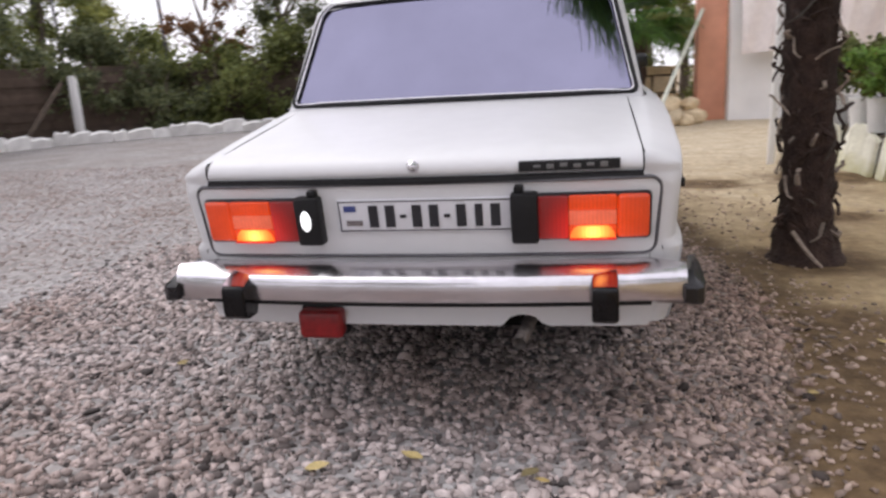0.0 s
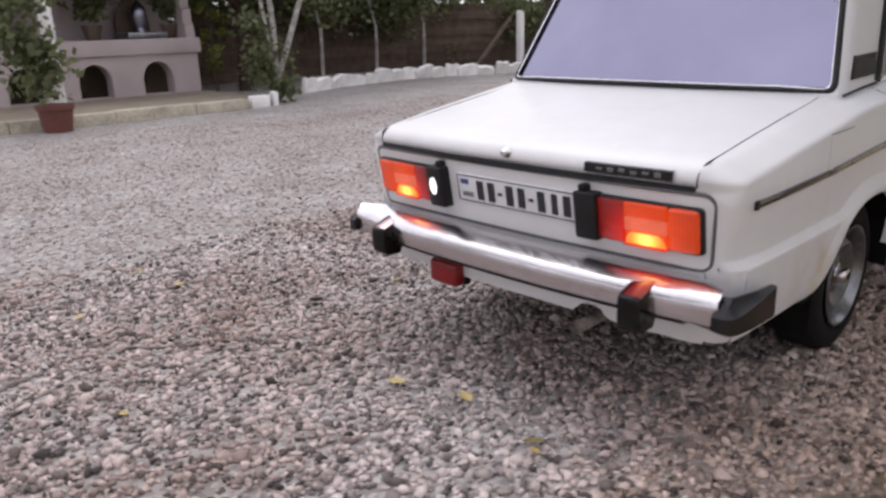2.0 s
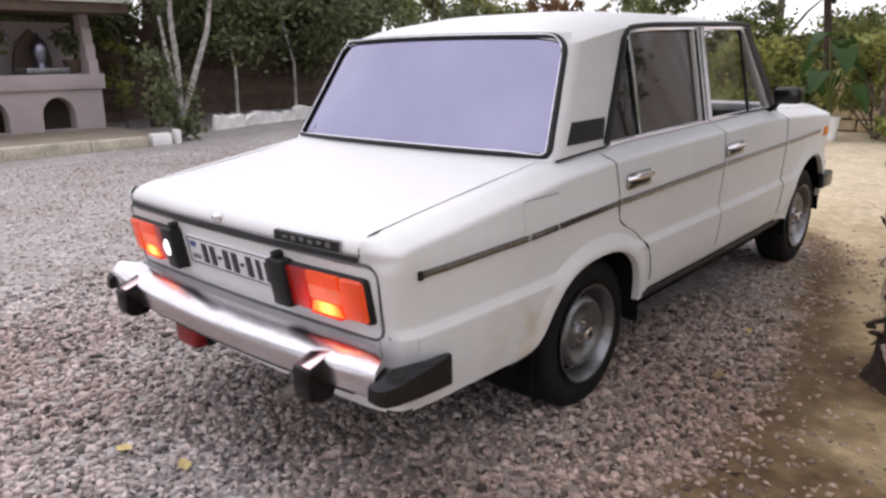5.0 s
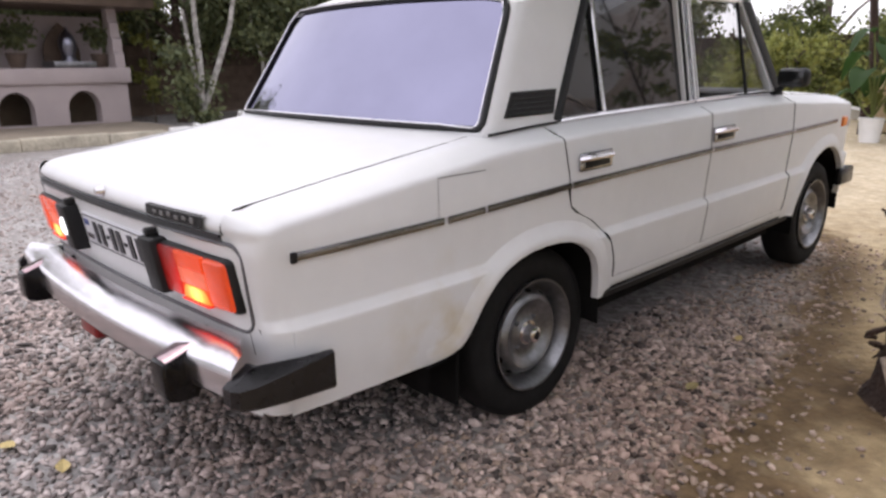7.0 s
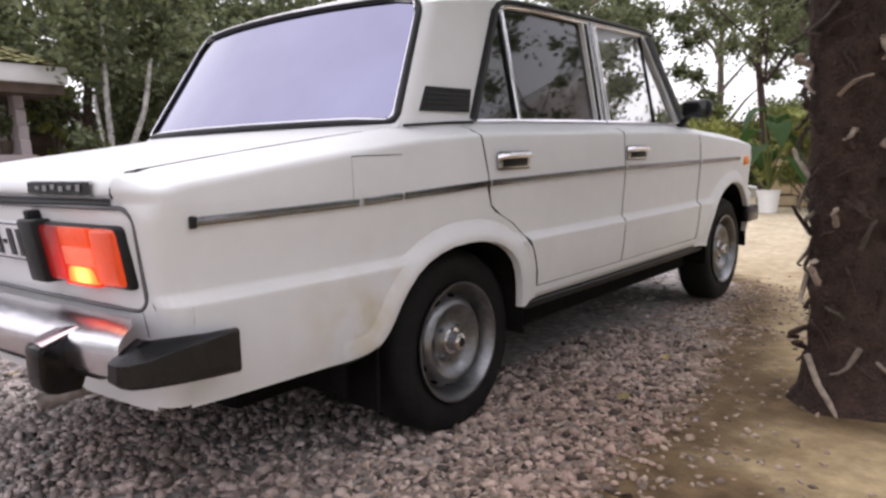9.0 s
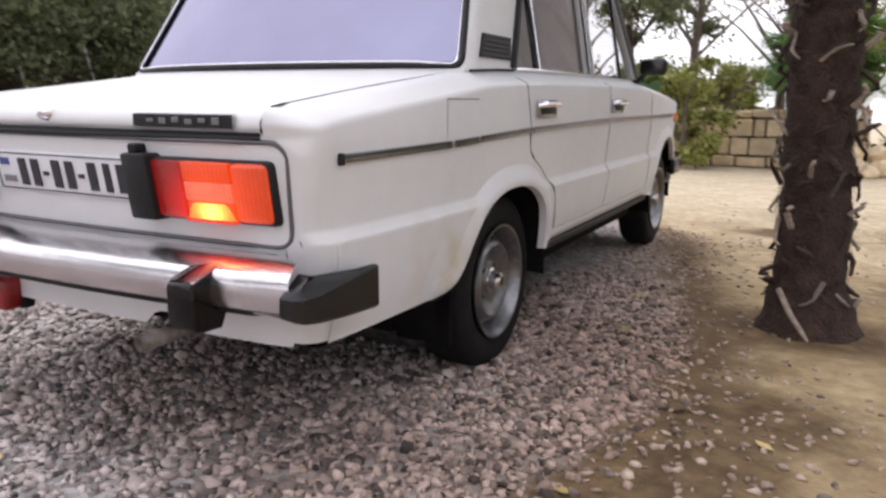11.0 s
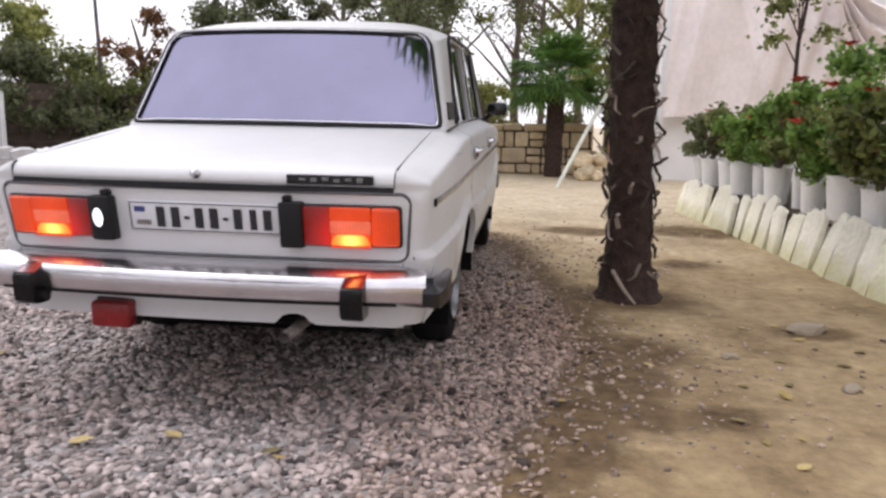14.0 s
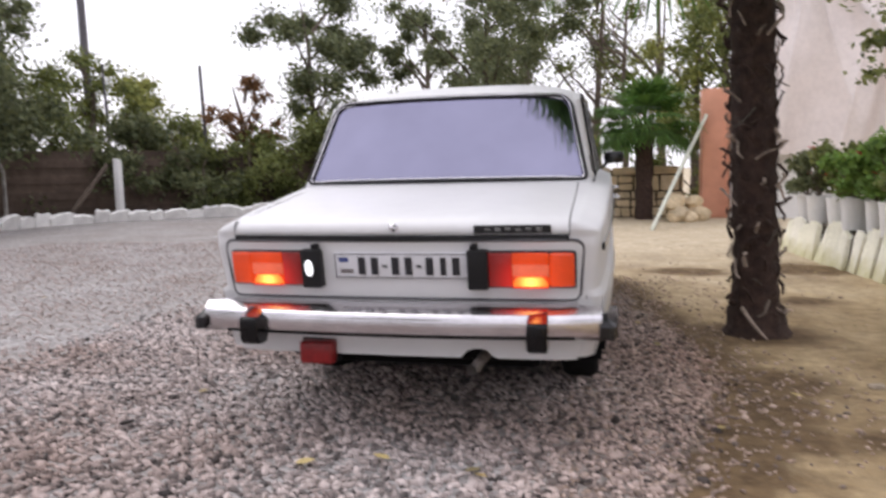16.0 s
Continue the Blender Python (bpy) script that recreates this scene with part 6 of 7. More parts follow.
tagged(part("cloth_swag", bm, CLOTH, angle=80), label="gathered swag of beige cloth on the wall", category="cloth")

# white post at the bed
bm = bmesh.new()
box(bm, -0.032, 0.032, -0.032, 0.032, -0.05, 2.6, bevel=0.006)
post = part("white_post", bm, WHITE_WALL)
post.matrix_basis = pose(2.36, 5.95, 0, 0, 1.0, 0)
tagged(post, label="thin white-painted wooden post at the flower bed", category="post")
bm = bmesh.new()
tube(bm, [(1.43, 9.5, -0.02), (1.98, 10.85, 0.95), (2.56, 12.17, 1.95)], 0.034, seg=8)
tagged(part("leaning_pole", bm, POLE_GREEN), label="pale green pole leaning against the pillar", category="pole")

# heap of stones by the pole
heap_r = random.Random(4)
for k in range(9):
    bm = bmesh.new()
    bmesh.ops.create_icosphere(bm, subdivisions=2, radius=0.5)
    for v in bm.verts:
        v.co *= 1 + 0.4 * noise.noise(v.co * 2.2 + Vector((k * 5, 1, 0)))
    s0 = heap_r.uniform(0.22, 0.42)
    o = part("boulder", bm, STONE, smooth=False)
    o.matrix_basis = pose(2.15 + heap_r.uniform(-0.28, 0.3), 11.3 + heap_r.uniform(-0.3, 0.3), s0 * 0.33 + (0.22 if k > 6 else 0), 0, 0, k * 40) @ Matrix.Diagonal((s0, s0, s0 * 0.8, 1))
    tagged(o, label="rough beige stone in a small heap", category="stone", group="stone heap")

# stone wall at the back
wall = thing("stone_wall", "low wall of beige limestone blocks with dark joints", "wall", kind="structure")
bm = bmesh.new()
box(bm, -1.55, 2.2, 12.66, 12.94, -0.1, 0.95)
part("wall_core", bm, MORTAR, wall, smooth=False)
rr = random.Random(8)
z = 0.0
while z < 0.9:
    h = rr.choice((0.2, 0.26, 0.32))
    if z + h > 0.85:
        h = 1.0 - z
    x = -1.55 - rr.uniform(0, 0.15)
    while x < 2.2:
        w = rr.choice((0.2, 0.3, 0.4, 0.5))
        split = rr.random() < 0.3 and h > 0.25
        for z0, z1 in (((z, z + h * 0.5), (z + h * 0.5, z + h)) if split else ((z, z + h),)):
            bm = bmesh.new()
            box(bm, x + 0.016, min(x + w, 2.22) - 0.016, 12.61 + rr.uniform(-.025, .012), 12.96, z0 + 0.016, z1 - 0.016 + (rr.uniform(-0.02, .05) if z1 > 0.98 else 0), bevel=0.022, seg=1)
            for v in bm.verts:
                v.co += Vector((rr.uniform(-.012, .012), rr.uniform(-.008, .008), rr.uniform(-.012, .012)))
            part("stone", bm, STONE, wall, smooth=False)
        x += w
    z += h

# ---------- left side: whitewashed rocks, fence, oven pavilion, trees ----------
ROCK = [(-10.75, 6.45), (-11.1, 7.4), (-11.5, 9.2), (-11.35, 10.8), (-10.6, 12.2), (-9.2, 13.5), (-7.4, 14.5), (-4.8, 15.4), (-2.0, 15.9)]
rocks = thing("rock_edging", "row of broken whitewashed slabs edging the yard", "edging", kind="structure")
rock_meshes = []
for k in range(5):
    bm = bmesh.new()
    jag = random.Random(60 + k)
    w = 0.26 + 0.04 * k
    prof = [(-w, -0.08), (w, -0.08), (w * jag.uniform(0.96, 1.08), 0.23 + jag.uniform(-0.03, 0.03)), (w * jag.uniform(0.55, 0.75), 0.28 + jag.uniform(-0.03, 0.03)), (w * jag.uniform(-0.2, 0.15), 0.26 + jag.uniform(-0.03, 0.05)), (-w * jag.uniform(0.6, 0.8), 0.28 + jag.uniform(-0.04, 0.03)), (-w * jag.uniform(0.97, 1.08), 0.24 + jag.uniform(-0.03, 0.04))]
    sides = [[bm.verts.new((x + jag.uniform(-0.02, 0.02), yy, z)) for x, z in prof] for yy in (-0.10, 0.07)]
    bm.faces.new(sides[0])
    bm.faces.new(sides[1][::-1])
    for j in range(len(prof)):
        q = (j + 1) % len(prof)
        bm.faces.new((sides[0][j], sides[0][q], sides[1][q], sides[1][j]))
    bmesh.ops.bevel(bm, geom=list(bm.edges), offset=0.007, segments=1, affect="EDGES")
    finish(bm, False)
    me = bpy.data.meshes.new("rock")
    bm.to_mesh(me)
    bm.free()
    me.materials.append(WHITEWASH)
    rock_meshes.append(me)
for i, (p, d) in enumerate(along(ROCK, 0.42)):
    o = new("rock", rock_meshes[(i * 3 + i // 4) % 5])
    o.parent = rocks
    o.matrix_basis = pose(p.x, p.y, 0, 0, 0, math.degrees(math.atan2(d.y, d.x)) + r.uniform(-12, 12)) @ pose(0, 0, 0, r.uniform(4, 26), r.uniform(-12, 12), 0) @ Matrix.Diagonal((r.uniform(0.55, 0.8), r.uniform(0.5, 0.8), r.uniform(0.75, 1.1), 1))

fence = thing("board_fence", "dark weathered horizontal board fence", "fence", kind="structure")
FP = [(-13.2, 5.2), (-13.6, 8.4), (-13.3, 11.3), (-12.0, 13.6), (-10.0, 15.2), (-6.0, 16.8), (0.0, 17.6)]
for a, b in zip(FP, FP[1:]):
    a, b = Vector(a), Vector(b)
    L = (b - a).length
    ang = math.degrees(math.atan2(b.y - a.y, b.x - a.x))
    for k in range(8):
        bm = bmesh.new()
        box(bm, 0, L, -0.015, 0.015, 0.10 + k * 0.2, 0.10 + k * 0.2 + 0.212, bevel=0.006, seg=1)
        o = part("board", bm, WOOD_DARK, fence, smooth=False)
        o.matrix_basis = pose(a.x, a.y, 0, 0, 0, ang) @ pose(0, 0.034 * (k % 2), 0, 0, r.uniform(-0.07, 0.07), 0)
    for k in range(int(L // 2.0) + 1):
        bm = bmesh.new()
        box(bm, k * 2.0 - 0.05, k * 2.0 + 0.05, 0.052, 0.14, -0.1, 1.8, bevel=0.008, seg=1)
        o = part("post", bm, WOOD_DARK, fence, smooth=False)
        o.matrix_basis = pose(a.x, a.y, 0, 0, 0, ang)

bm = bmesh.new()
box(bm, -0.075, 0.075, -0.075, 0.075, -0.1, 1.48, bevel=0.015)
wp = part("white_post", bm, WHITE_WALL)
wp.matrix_basis = pose(-10.75, 12.85, 0)
tagged(wp, label="white-painted post among the shrubs", category="post")
bm = bmesh.new()
tube(bm, [(-11.55, 11.9, 0), (-10.95, 12.75, 1.35)], 0.05, seg=8)
tagged(part("leaning_pole", bm, BARK), label="weathered pole leaning towards the white post", category="pole")
for x, y, hgt, rad in ((-14.1, 16.3, 9.0, 0.125), (-10.0, 15.7, 4.0, 0.055), (-12.5, 15.0, 4.1, 0.04)):
    bm = bmesh.new()
    tube(bm, [(x, y, -0.2), (x - 0.05, y, hgt * 0.5), (x - 0.12, y, hgt)], [rad, rad * 0.9, rad * 0.75], seg=10)
    tagged(part("utility_pole", bm, METAL_POLE), label="dark upright pole behind the hedge", category="pole", group="poles")

# oven pavilion
OX, OY0, OY1, OT = -11.3, -0.6, 4.5, 0.84
oven = thing("oven_pavilion", "pale plastered outdoor oven counter with arched recesses and roof", "pavilion")
bm = bmesh.new()
es = []
loops = [[(OY0, 0.1), (OY1, 0.1), (OY1, OT), (OY0, OT)]]
for c in (1.63, 2.68, 3.74):
    loops.append([(c - 0.27, 0.17)] + [(c - 0.27 * math.cos(a), 0.42 + 0.30 * math.sin(a)) for a in lin(0, math.pi, 13)] + [(c + 0.27, 0.17)])
for pts in loops:
    vs = [bm.verts.new((OX, y, z)) for y, z in pts]
    es += [bm.edges.new((vs[k], vs[(k + 1) % len(vs)])) for k in range(len(vs))]
bmesh.ops.triangle_fill(bm, use_beauty=True, edges=es)
ext = bmesh.ops.extrude_face_region(bm, geom=list(bm.faces))
bmesh.ops.translate(bm, verts=[v for v in ext["geom"] if isinstance(v, bmesh.types.BMVert)], vec=(-0.3, 0, 0))
part("arched_front", bm, PINK_WALL, oven, smooth=False)
bm = bmesh.new()
box(bm, OX - 1.2, OX - 0.75, OY0, OY1, 0.1, OT - 0.002)
part("recess_back", bm, MORTAR, oven, smooth=False)
bm = bmesh.new()
box(bm, OX - 1.2, OX + 0.06, OY0 - 0.05, OY1 + 0.06, OT, 1.10, bevel=0.02)
part("counter", bm, PINK_WALL, oven)
bm = bmesh.new()
box(bm, OX - 1.2, OX - 1.02, OY0, OY1, 1.1, 1.99)
part("back_wall", bm, PINK_WALL, oven, smooth=False)
bm = bmesh.new()
secs = []
for y in (OY1 - 0.16, OY1):
    secs.append([bm.verts.new((OX + x, y, z)) for x, z in ((-0.42, 1.1), (0.0, 1.1), (-0.02, 1.32), (-0.07, 1.36), (-0.06, 1.58), (-0.12, 1.62), (-0.14, 1.86), (-0.18, 1.90), (-0.20, 2.10), (-0.42, 2.10))])
bm.faces.new(secs[0])
bm.faces.new(secs[1])
for k in range(10):
    bm.faces.new((secs[0][k], secs[0][(k + 1) % 10], secs[1][(k + 1) % 10], secs[1][k]))
part("side_wall", bm, PINK_WALL, oven, smooth=False)
bm = bmesh.new()
box(bm, OX - 1.5, OX + 0.45, OY0 - 0.6, OY1 + 0.42, 2.10, 2.26)
part("roof_soffit", bm, WOOD_DARK, oven, smooth=False)
bm = bmesh.new()
box(bm, OX - 1.5, OX + 0.55, OY0 - 0.6, OY1 + 0.46, 2.26, 2.55, bevel=0.02)
part("roof_fascia", bm, WHITE_WALL, oven)
tile_r = random.Random(90)
tile_meshes = []
for k in range(3):
    bm = bmesh.new()
    rows = []
    for u in lin(-0.5, 0.5, 7):
        arch = 0.035 * math.cos(u * math.pi) + tile_r.uniform(-0.006, 0.006)
        rows.append([(0.0, u * 0.27, arch), (0.02, u * 0.27, arch + 0.012), (-0.42, u * 0.25, arch + 0.095)])
    grid(bm, [[row[1], row[0]] for row in rows])
    grid(bm, [[row[1], row[2]] for row in rows])
    finish(bm, True, 40)
    me = bpy.data.meshes.new("roof_tile")
    bm.to_mesh(me)
    bm.free()
    me.materials.append(MOSSY)
    tile_meshes.append(me)
for k in range(6):
    y = OY0 - 0.5
    while y < OY1 + 0.5:
        o = new("roof_tile", tile_meshes[tile_r.randrange(3)])
        o.parent = oven
        o.matrix_basis = pose(OX + 0.6 - k * 0.34 + tile_r.uniform(-0.03, 0.03), y, 2.545 + k * 0.085 + tile_r.uniform(-0.012, 0.012), tile_r.uniform(-4, 4), tile_r.uniform(-3, 3), tile_r.uniform(-5, 5))
        y += 0.255
bm = bmesh.new()
grid(bm, [[(OX + 0.5 - t * 2.0, y, 2.54 + t * 0.5) for t in (0, 1)] for y in (OY0 - 0.6, OY1 + 0.45)])
part("roof_deck", bm, WOOD_DARK, oven, smooth=False)
# dark arched niche behind the urn
bm = bmesh.new()
for x in (OX - 0.78, OX - 0.72):
    ring = [bm.verts.new((x, y, z)) for y, z in [(3.40, 1.102), (3.40, 1.40), (3.44, 1.54), (3.52, 1.68), (3.62, 1.79), (3.70, 1.86), (3.78, 1.79), (3.88, 1.68), (3.96, 1.54), (4.0, 1.40), (4.0, 1.102)]]
    bm.faces.new(ring)
vs = list(bm.verts)
n_half = len(vs) // 2
for k in range(n_half):
    bm.faces.new((vs[k], vs[(k + 1) % n_half], vs[n_half + (k + 1) % n_half], vs[n_half + k]))
part("niche", bm, WOOD_DARK, oven, "dark arched niche", smooth=False)
bm = bmesh.new()
box(bm, OX, OX + 2.06, OY0 - 1.5, OY1 + 0.1, -0.05, 0.16, bevel=0.03)
tagged(part("platform", bm, material("concrete_platform", (0.27, 0.225, 0.175), rough=0.9, vary=0.15, scale=2, bump=0.3)), label="low concrete platform before the oven", category="platform", kind="structure")
kerb = thing("platform_kerb", "row of whitewashed kerb stones along the platform", "kerb", kind="structure")
y = OY0 - 1.5
while y < OY1 - 0.34:
    bm = bmesh.new()
    w = r.uniform(1.1, 1.7)
    box(bm, OX + 2.08, OX + 2.26 + r.uniform(-.02, .02), y + 0.003, min(y + w, OY1 - 0.34) - 0.003, -0.05, 0.165 + r.uniform(-.008, .008), bevel=0.02)
    part("kerb_stone", bm, KERB, kerb)
    y += w
for ya, yb, h, mt in ((OY1 - 0.27, OY1 + 0.06, 0.19, WHITEWASH), (OY1 + 0.13, OY1 + 0.22, 0.23, WHITEWASH)):
    bm = bmesh.new()
    box(bm, OX + 2.09, OX + 2.25, ya, yb, -0.05, h, bevel=0.025)
    part("kerb_stone", bm, mt, kerb, "broken whitewashed end stone")
# things on the counter
bm = bmesh.new()
lathe(bm, [(0.0, 0.58), (0.02, 0.56), (0.035, 0.50), (0.09, 0.45), (0.13, 0.36), (0.14, 0.22), (0.10, 0.08), (0.13, 0.0), (0, 0)], seg=20)
o = part("urn", bm, SILVER)
o.matrix_basis = pose(OX - 0.45, 3.72, 1.212)
tagged(o, label="polished silver urn with a pointed lid on a tray", category="urn")
bm = bmesh.new()
box(bm, OX - 0.75, OX - 0.12, 3.36, 4.06, 1.102, 1.21, bevel=0.02)
tagged(part("tray", bm, STEEL), label="grey metal tray on the counter", category="tray")
for y, s0 in ((2.9, 1.0), (4.25, 0.7), (1.6, 0.9)):
    t = thing("potted_plant", "dark leafy plant in a dark pot on the counter", "potted plant", group="counter pots", at=pose(OX - 0.45, y, 1.102))
    bm = bmesh.new()
    lathe(bm, [(0, 0), (0.11, 0), (0.16, 0.2), (0.17, 0.24), (0, 0.22)], seg=16)
    part("pot", bm, WOOD_DARK, t)
    leaves("foliage", [(0, 0, 0.45), (0.08, 0.08, 0.55), (-0.08, -0.08, 0.6)], 0.26 * s0, 420, 0.11, LEAF_DARK, t, seed=int(y * 10))
# red tub, shrub and white post at the platform's edge
t = thing("flower_tub", "dull red round tub with a dark leafy shrub", "flower pot", at=pose(-8.80, 1.24, 0))
bm = bmesh.new()
lathe(bm, [(0, 0), (0.17, 0), (0.21, 0.28), (0.235, 0.29), (0.235, 0.35), (0.20, 0.35), (0, 0.32)], seg=24)
part("tub", bm, TERRACOTTA, t)
leaves("foliage", [(0, -0.1, 0.7), (0, -0.3, 1.2), (0.1, -0.2, 1.7), (-0.1, -0.1, 1.0)], 0.36, 1600, 0.12, LEAF_DARK, t, seed=77)
bm = bmesh.new()
box(bm, -0.07, 0.07, -0.07, 0.07, 0, 2.3, bevel=0.01)
o = part("white_post", bm, WHITE_WALL)
o.matrix_basis = pose(-9.15, 1.42, 0.15)
tagged(o, label="white post on the platform's kerb", category="post")
tree("tree", -12.4, 6.0, 5.2, 1.4, LEAF_DARK, "dark-stemmed tree beside the oven pavilion", count=6000, leaf=0.13, trunk=0.11, clear=0.36, seed=71, bark=PALM_BARK)

tree("shrub", -12.75, 5.55, 2.7, 0.42, LEAF_PALE, "narrow pale yellow-green climbing shrub before the fence", count=1500, leaf=0.10, trunk=0.03, clear=0.08, seed=72, clumps=22)

# lime-washed trunks
for x, y, h, fork in ((-9.55, 5.0, 2.3, True), (-11.6, 7.4, 2.0, False), (-12.0, 9.2, 1.9, False), (-11.9, 10.6, 1.8, False)):
    t = thing("garden_tree", "garden tree with a lime-washed trunk and dark leaves", "tree", group="garden trees", at=pose(x, y, 0))
    bm = bmesh.new()
    k = 1.0 if fork else 0.62
    lean = 0.0 if fork else -0.1
    tube(bm, [(0, 0, -0.1), (0.03, 0, 0.6), (0.0, 0.03, 1.2), (lean, lean, 1.9), (lean * 1.8, lean * 2, h + 0.9)], [0.075 * k, 0.06 * k, 0.052 * k, 0.043 * k, 0.025], seg=9)
    if fork:
        tube(bm, [(0.02, 0, 0.35), (0.15, 0.22, 1.0), (0.25, 0.5, 1.8), (0.3, 0.62, 2.6)], [0.06, 0.05, 0.042, 0.03], seg=9)
        tube(bm, [(0.0, 0, 0.4), (0.05, -0.12, 1.1), (0.0, -0.2, 2.0)], [0.04, 0.034, 0.025], seg=9)
    part("trunk", bm, LIMED, t)
    rr = random.Random(int(x * 10))
    leaves("crown", [(rr.uniform(-1.2, 0.9), rr.uniform(-0.35 if fork else -1.2, 1.6), h + rr.uniform(0.25 if fork else -0.45, 1.9)) for _ in range(18)], 0.6, 6500, 0.12, LEAF_DARK, t, seed=int(abs(x * 7)))
    if fork:
        leaves("undergrowth", [(0.1, 0.05, 0.25), (0.0, -0.25, 0.5), (-0.1, 0.1, 0.75), (0.1, -0.3, 0.9), (0.0, -0.35, 1.3)], 0.30, 1700, 0.1, LEAF_DARK, t, seed=3)

# background trees and shrubs: x, y, height, spread, leaves, count, leaf size, clear stem, seed
for x, y, h, sp, mt, cnt, lf, cl, sd in ((-16.0, 8.0, 6.6, 2.3, LEAF_DARK, 8000, .2, .2, 1), (-15.6, 11.5, 5.6, 2.1, LEAF_DARK, 8000, .2, .15, 2), (-14.6, 14.4, 3.9, 1.7, LEAF_MID, 3600, .15, .12, 3), (-13.1, 17.0, 3.8, 1.4, LEAF_PALE, 4200, .15, .12, 4),
                                       (-11.3, 16.0, 2.5, 1.2, LEAF_MID, 4200, .14, .12, 5), (-11.4, 14.6, 2.5, 1.2, LEAF_DARK, 4000, .14, .1, 6), (-8.6, 15.4, 2.0, 1.3, LEAF_MID, 4200, .13, .06, 7), (-9.0, 16.0, 3.6, 0.8, LEAF_AUTUMN, 1500, .12, .45, 8),
                                       (-7.5, 17.3, 6.2, 1.75, LEAF_DARK, 9500, .14, .2, 9), (-4.3, 18.0, 5.6, 1.1, LEAF_DARK, 4200, .15, .25, 10), (-6.6, 16.1, 2.3, 1.5, LEAF_MID, 4500, .14, .06, 11), (-4.2, 16.4, 1.9, 1.3, LEAF_MID, 4000, .13, .06, 12),
                                       (3.0, 18.0, 5.4, 1.7, LEAF_PALE, 2200, .13, .3, 13), (4.0, 15.0, 2.8, 1.3, LEAF_MID, 4500, .14, .1, 14), (-0.62, 11.6, 1.5, 0.58, LEAF_PALE, 3200, .12, .06, 15), (2.9, 14.2, 2.2, 1.1, LEAF_MID, 3600, .12, .08, 16), (-0.3, 13.7, 1.9, 0.8, LEAF_PALE, 3000, .12, .10, 17),
                                       (-17.5, 4.0, 6.4, 2.3, LEAF_DARK, 6500, .2, .15, 18), (-17, 0.0, 6.4, 2.4, LEAF_DARK, 5000, .22, .15, 19), (6.2, 18.5, 6.6, 2.2, LEAF_PALE, 2600, .16, .3, 20), (-14.9, 5.6, 3.6, 1.6, LEAF_DARK, 6500, .16, .06, 21), (-15.2, 3.2, 4.2, 1.6, LEAF_DARK, 4500, .17, .06, 22), (-14.8, 9.6, 3.2, 1.5, LEAF_DARK, 6000, .16, .06, 23), (-14.0, 12.6, 2.8, 1.3, LEAF_DARK, 5000, .15, .06, 24),
                                       (-9.6, 14.6, 1.7, 1.0, LEAF_DARK, 3600, .12, .06, 25), (-2.4, 16.6, 2.0, 1.3, LEAF_MID, 3600, .13, .06, 26), (-14.3, 12.4, 6.6, 1.3, LEAF_DARK, 4800, .14, .5, 29), (-14.4, 7.2, 3.5, 1.5, LEAF_DARK, 6500, .15, .05, 61), (-13.9, 4.4, 3.2, 1.2, LEAF_DARK, 5000, .14, .05, 62), (-1.6, 18.6, 7.2, 1.8, LEAF_DARK, 7500, .15, .35, 63), (3.6, 17.0, 5.6, 1.6, LEAF_MID, 4200, .13, .35, 64), (0.4, 19.5, 7.4, 1.9, LEAF_MID, 3000, .12, .3, 65), (2.3, 20.5, 8.0, 2.0, LEAF_PALE, 2600, .12, .3, 66), (-13.6, 15.6, 4.4, 1.2, LEAF_MID, 2200, .13, .4, 67), (-3.6, 14.2, 1.5, 1.1, LEAF_PALE, 2600, .13, .06, 27)):
    low = h < 3.3
    tree("shrub" if low else "tree", x, y, h, sp, mt, "small tree with reddish autumn leaves" if mt is LEAF_AUTUMN else ("leafy garden shrub with a ragged outline" if low else "leafy garden tree with an uneven crown"),
         count=cnt, leaf=lf, clear=cl, seed=sd, group="background shrubs" if low else "background trees", trunk=0.06 if low else 0.13)
# tree with drooping twigs beyond the car's nose
tree("tree", -1.62, 12.35, 5.3, 1.6, LEAF_DARK, "dark-leaved tree with drooping twigs near the stone wall", bark=PALM_BARK, count=7000, leaf=0.09, trunk=0.07, clear=0.45, seed=31, clumps=26)
# thin tree before the cloth
tree("tree", 4.45, 8.2, 5.0, 0.8, LEAF_MID, "thin tree with yellow-green leaves before the cloth", count=1300, leaf=0.11, trunk=0.032, clear=0.42, seed=33, clumps=30, bark=PALM_BARK)
# bare twiggy tree against the sky
bt = thing("bare_tree", "bare grey tree with thin branches", "tree", at=pose(1.1, 16.6, 0))
bm = bmesh.new()
rr = random.Random(12)
tube(bm, [(0, 0, -0.1), (0.1, 0, 1.5), (0, 0.1, 3.0), (0.1, 0, 5.2)], [0.1, 0.08, 0.06, 0.02], seg=7)
for k in range(26):
    z0 = rr.uniform(1.3, 4.6)
    a = rr.uniform(0, 6.28)
    L = rr.uniform(0.7, 1.7)
    e = Vector((math.cos(a) * L, math.sin(a) * L, z0 + L * rr.uniform(0.4, 1.0)))
    mid_p = Vector((e.x * 0.5, e.y * 0.5, z0 + (e.z - z0) * 0.35))
    tube(bm, [(0.05, 0, z0), mid_p, e], [0.03, 0.018, 0.006], seg=5)
    for j in range(3):
        b2 = mid_p.lerp(e, rr.uniform(0, 0.9))
        tube(bm, [b2, b2 + Vector((rr.uniform(-.4, .4), rr.uniform(-.4, .4), rr.uniform(0.1, .6)))], [0.01, 0.003], seg=4)
part("branch_work", bm, BARK, bt)

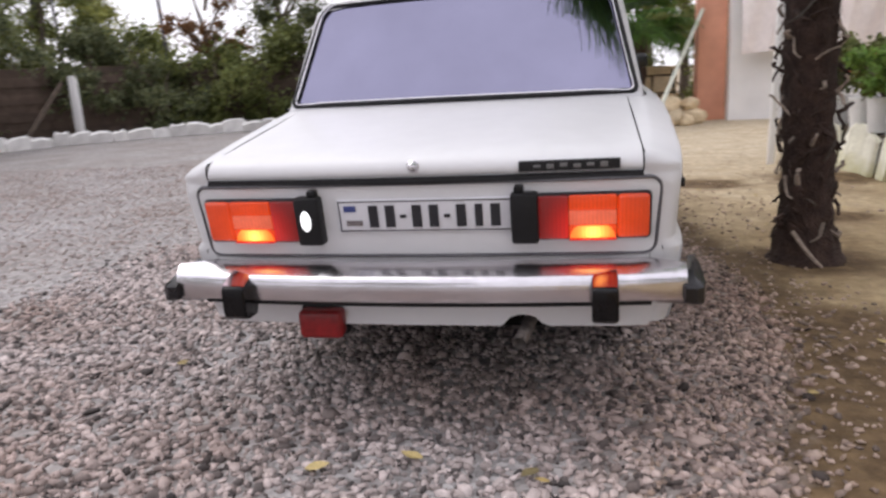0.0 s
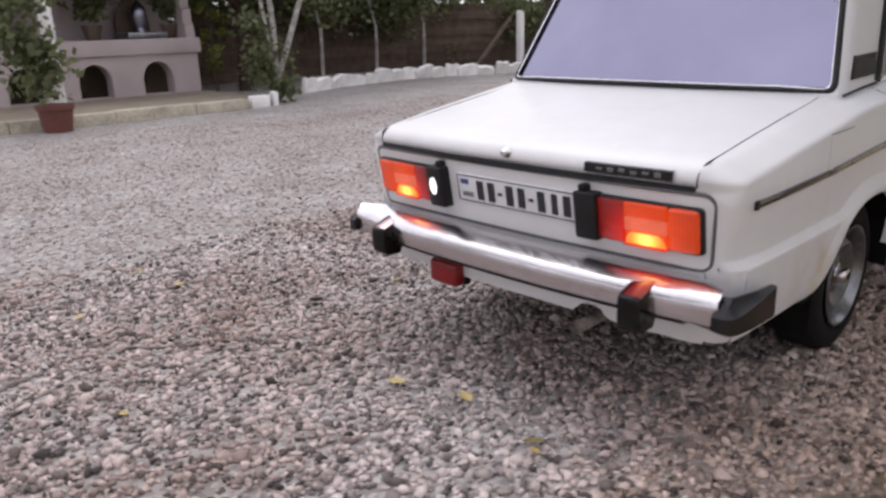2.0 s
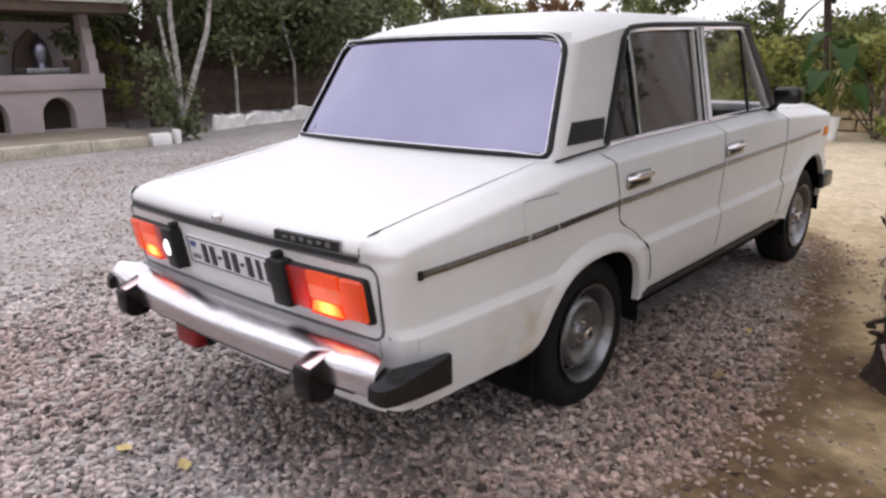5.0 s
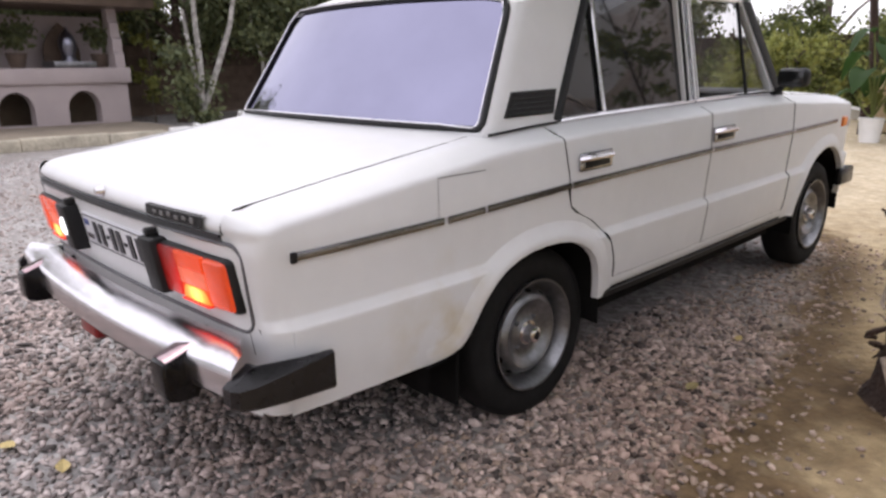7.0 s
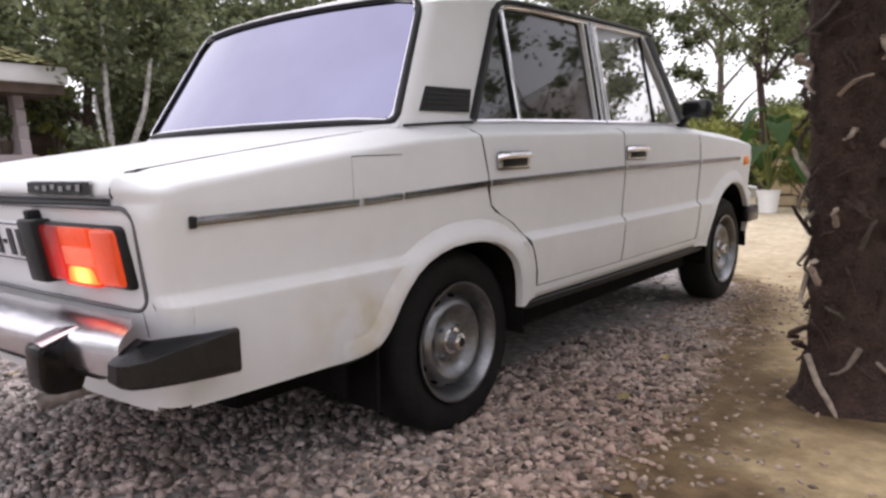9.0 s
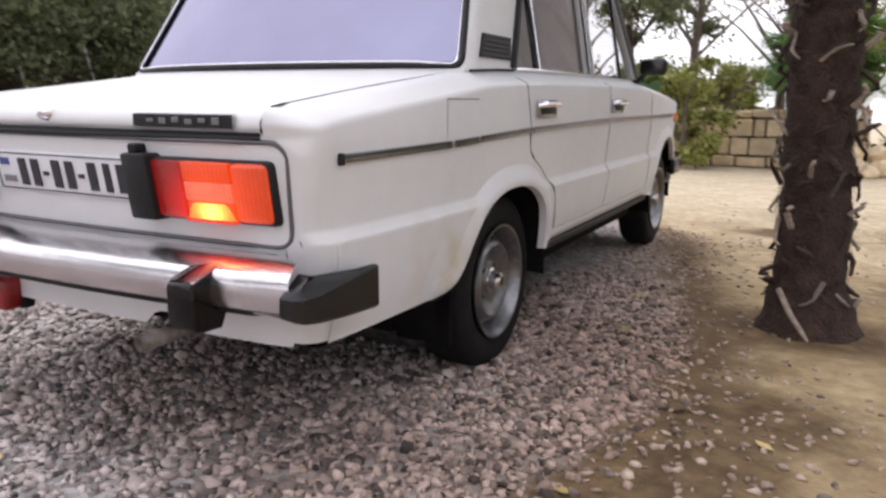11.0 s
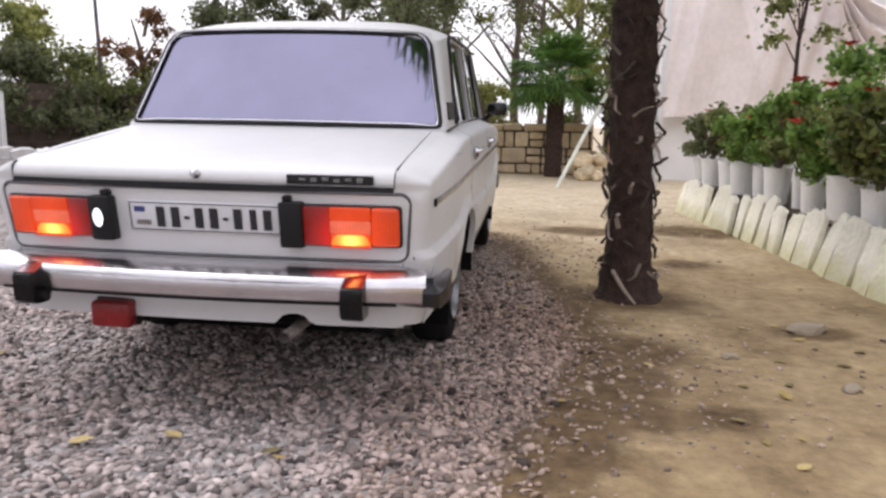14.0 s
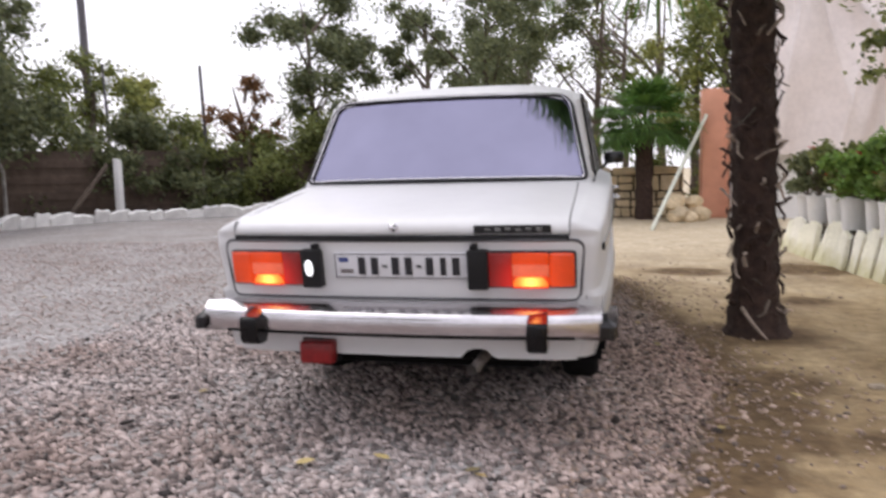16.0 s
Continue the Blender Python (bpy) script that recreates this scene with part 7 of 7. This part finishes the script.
# unseen trees added right and behind, to darken reflections and side light
for x, y, h, sp, sd in ((8.6, 1.0, 5.0, 2.0, 51), (8.9, 5.2, 5.4, 2.1, 52), (8.2, -3.6, 5.0, 2.1, 53), (4.5, -9.0, 5.2, 2.2, 54), (-2.5, -10, 5.0, 2.2, 55), (-8.5, -9, 5.5, 2.3, 56)):
    tree("tree", x, y, h, sp, LEAF_DARK, "dark leafy tree out of view, added to darken reflections", count=2600, leaf=0.26, clear=0.12, seed=sd, group="boundary trees")

# broad-leaved plant in a white bucket at the end of the stone wall
bl = thing("broad_leaf_plant", "broad-leaved green plant in a white bucket by the wall", "potted plant", at=pose(-1.16, 11.1, 0))
bm = bmesh.new()
lathe(bm, [(0, 0), (0.13, 0), (0.165, 0.31), (0.175, 0.32), (0.175, 0.35), (0.155, 0.35), (0, 0.31)], seg=22)
part("bucket", bm, POT_WHITE, bl)
leaf_rr = random.Random(6)
for k in range(9):
    a = k * 137.5 + 200
    hgt = 0.68 + 0.85 * (k / 8)
    out_d = 0.45 - 0.25 * (k / 8)
    ca, sa = math.cos(radians(a)), math.sin(radians(a))
    top = Vector((ca * out_d * 0.6, sa * out_d * 0.6, hgt))
    bm = bmesh.new()
    tube(bm, [(0, 0, 0.36), (top.x * 0.3, top.y * 0.3, hgt * 0.6), top], [0.02, 0.016, 0.011], seg=6)
    part("leaf_stalk", bm, LEAF_MID, bl)
    bm = bmesh.new()
    L = leaf_rr.uniform(0.45, 0.7)
    rows = []
    for v in lin(0, 1, 9):
        w = 0.19 * math.sin(math.pi * min(0.98, 0.10 + v * 0.88)) ** 0.7
        c = top + Vector((ca * L * v * 0.55, sa * L * v * 0.55, 0.18 * math.sin(v * 2.2) * L - 0.75 * L * v * v))
        rows.append([c + Vector((-sa * u * w, ca * u * w, 0.05 * abs(u) + 0.012 * math.sin(v * 20) * u)) for u in lin(-1, 1, 7)])
    grid(bm, rows)
    part("broad_leaf", bm, LEAF_BROAD, bl)

# flat stones lying on the bare earth
for x, y, sx, sy, hgt, turn in ((2.43, 1.42, 0.10, 0.055, 0.05, 20), (2.78, 1.30, 0.06, 0.035, 0.02, -30), (2.32, 0.62, 0.06, 0.03, 0.018, 55), (1.95, 0.95, 0.04, 0.026, 0.022, 10)):
    bm = bmesh.new()
    bmesh.ops.create_icosphere(bm, subdivisions=2, radius=1.0)
    for v in bm.verts:
        v.co *= 1 + 0.35 * noise.noise(v.co * 1.7 + Vector((x * 9, y * 7, 0)))
        v.co.z = max(-0.5, min(0.6, v.co.z))
    st = part("flat_stone", bm, material("grey_flat_stone", (0.40, 0.33, 0.25), rough=0.9, vary=0.2, scale=20, bump=0.4), smooth=False)
    st.matrix_basis = pose(x, y, ground_z(x, y) + hgt * 0.3, 0, 0, turn) @ Matrix.Diagonal((sx, sy, hgt, 1))
    tagged(st, label="flat grey-brown stone lying on bare earth", category="stone", group="loose stones")
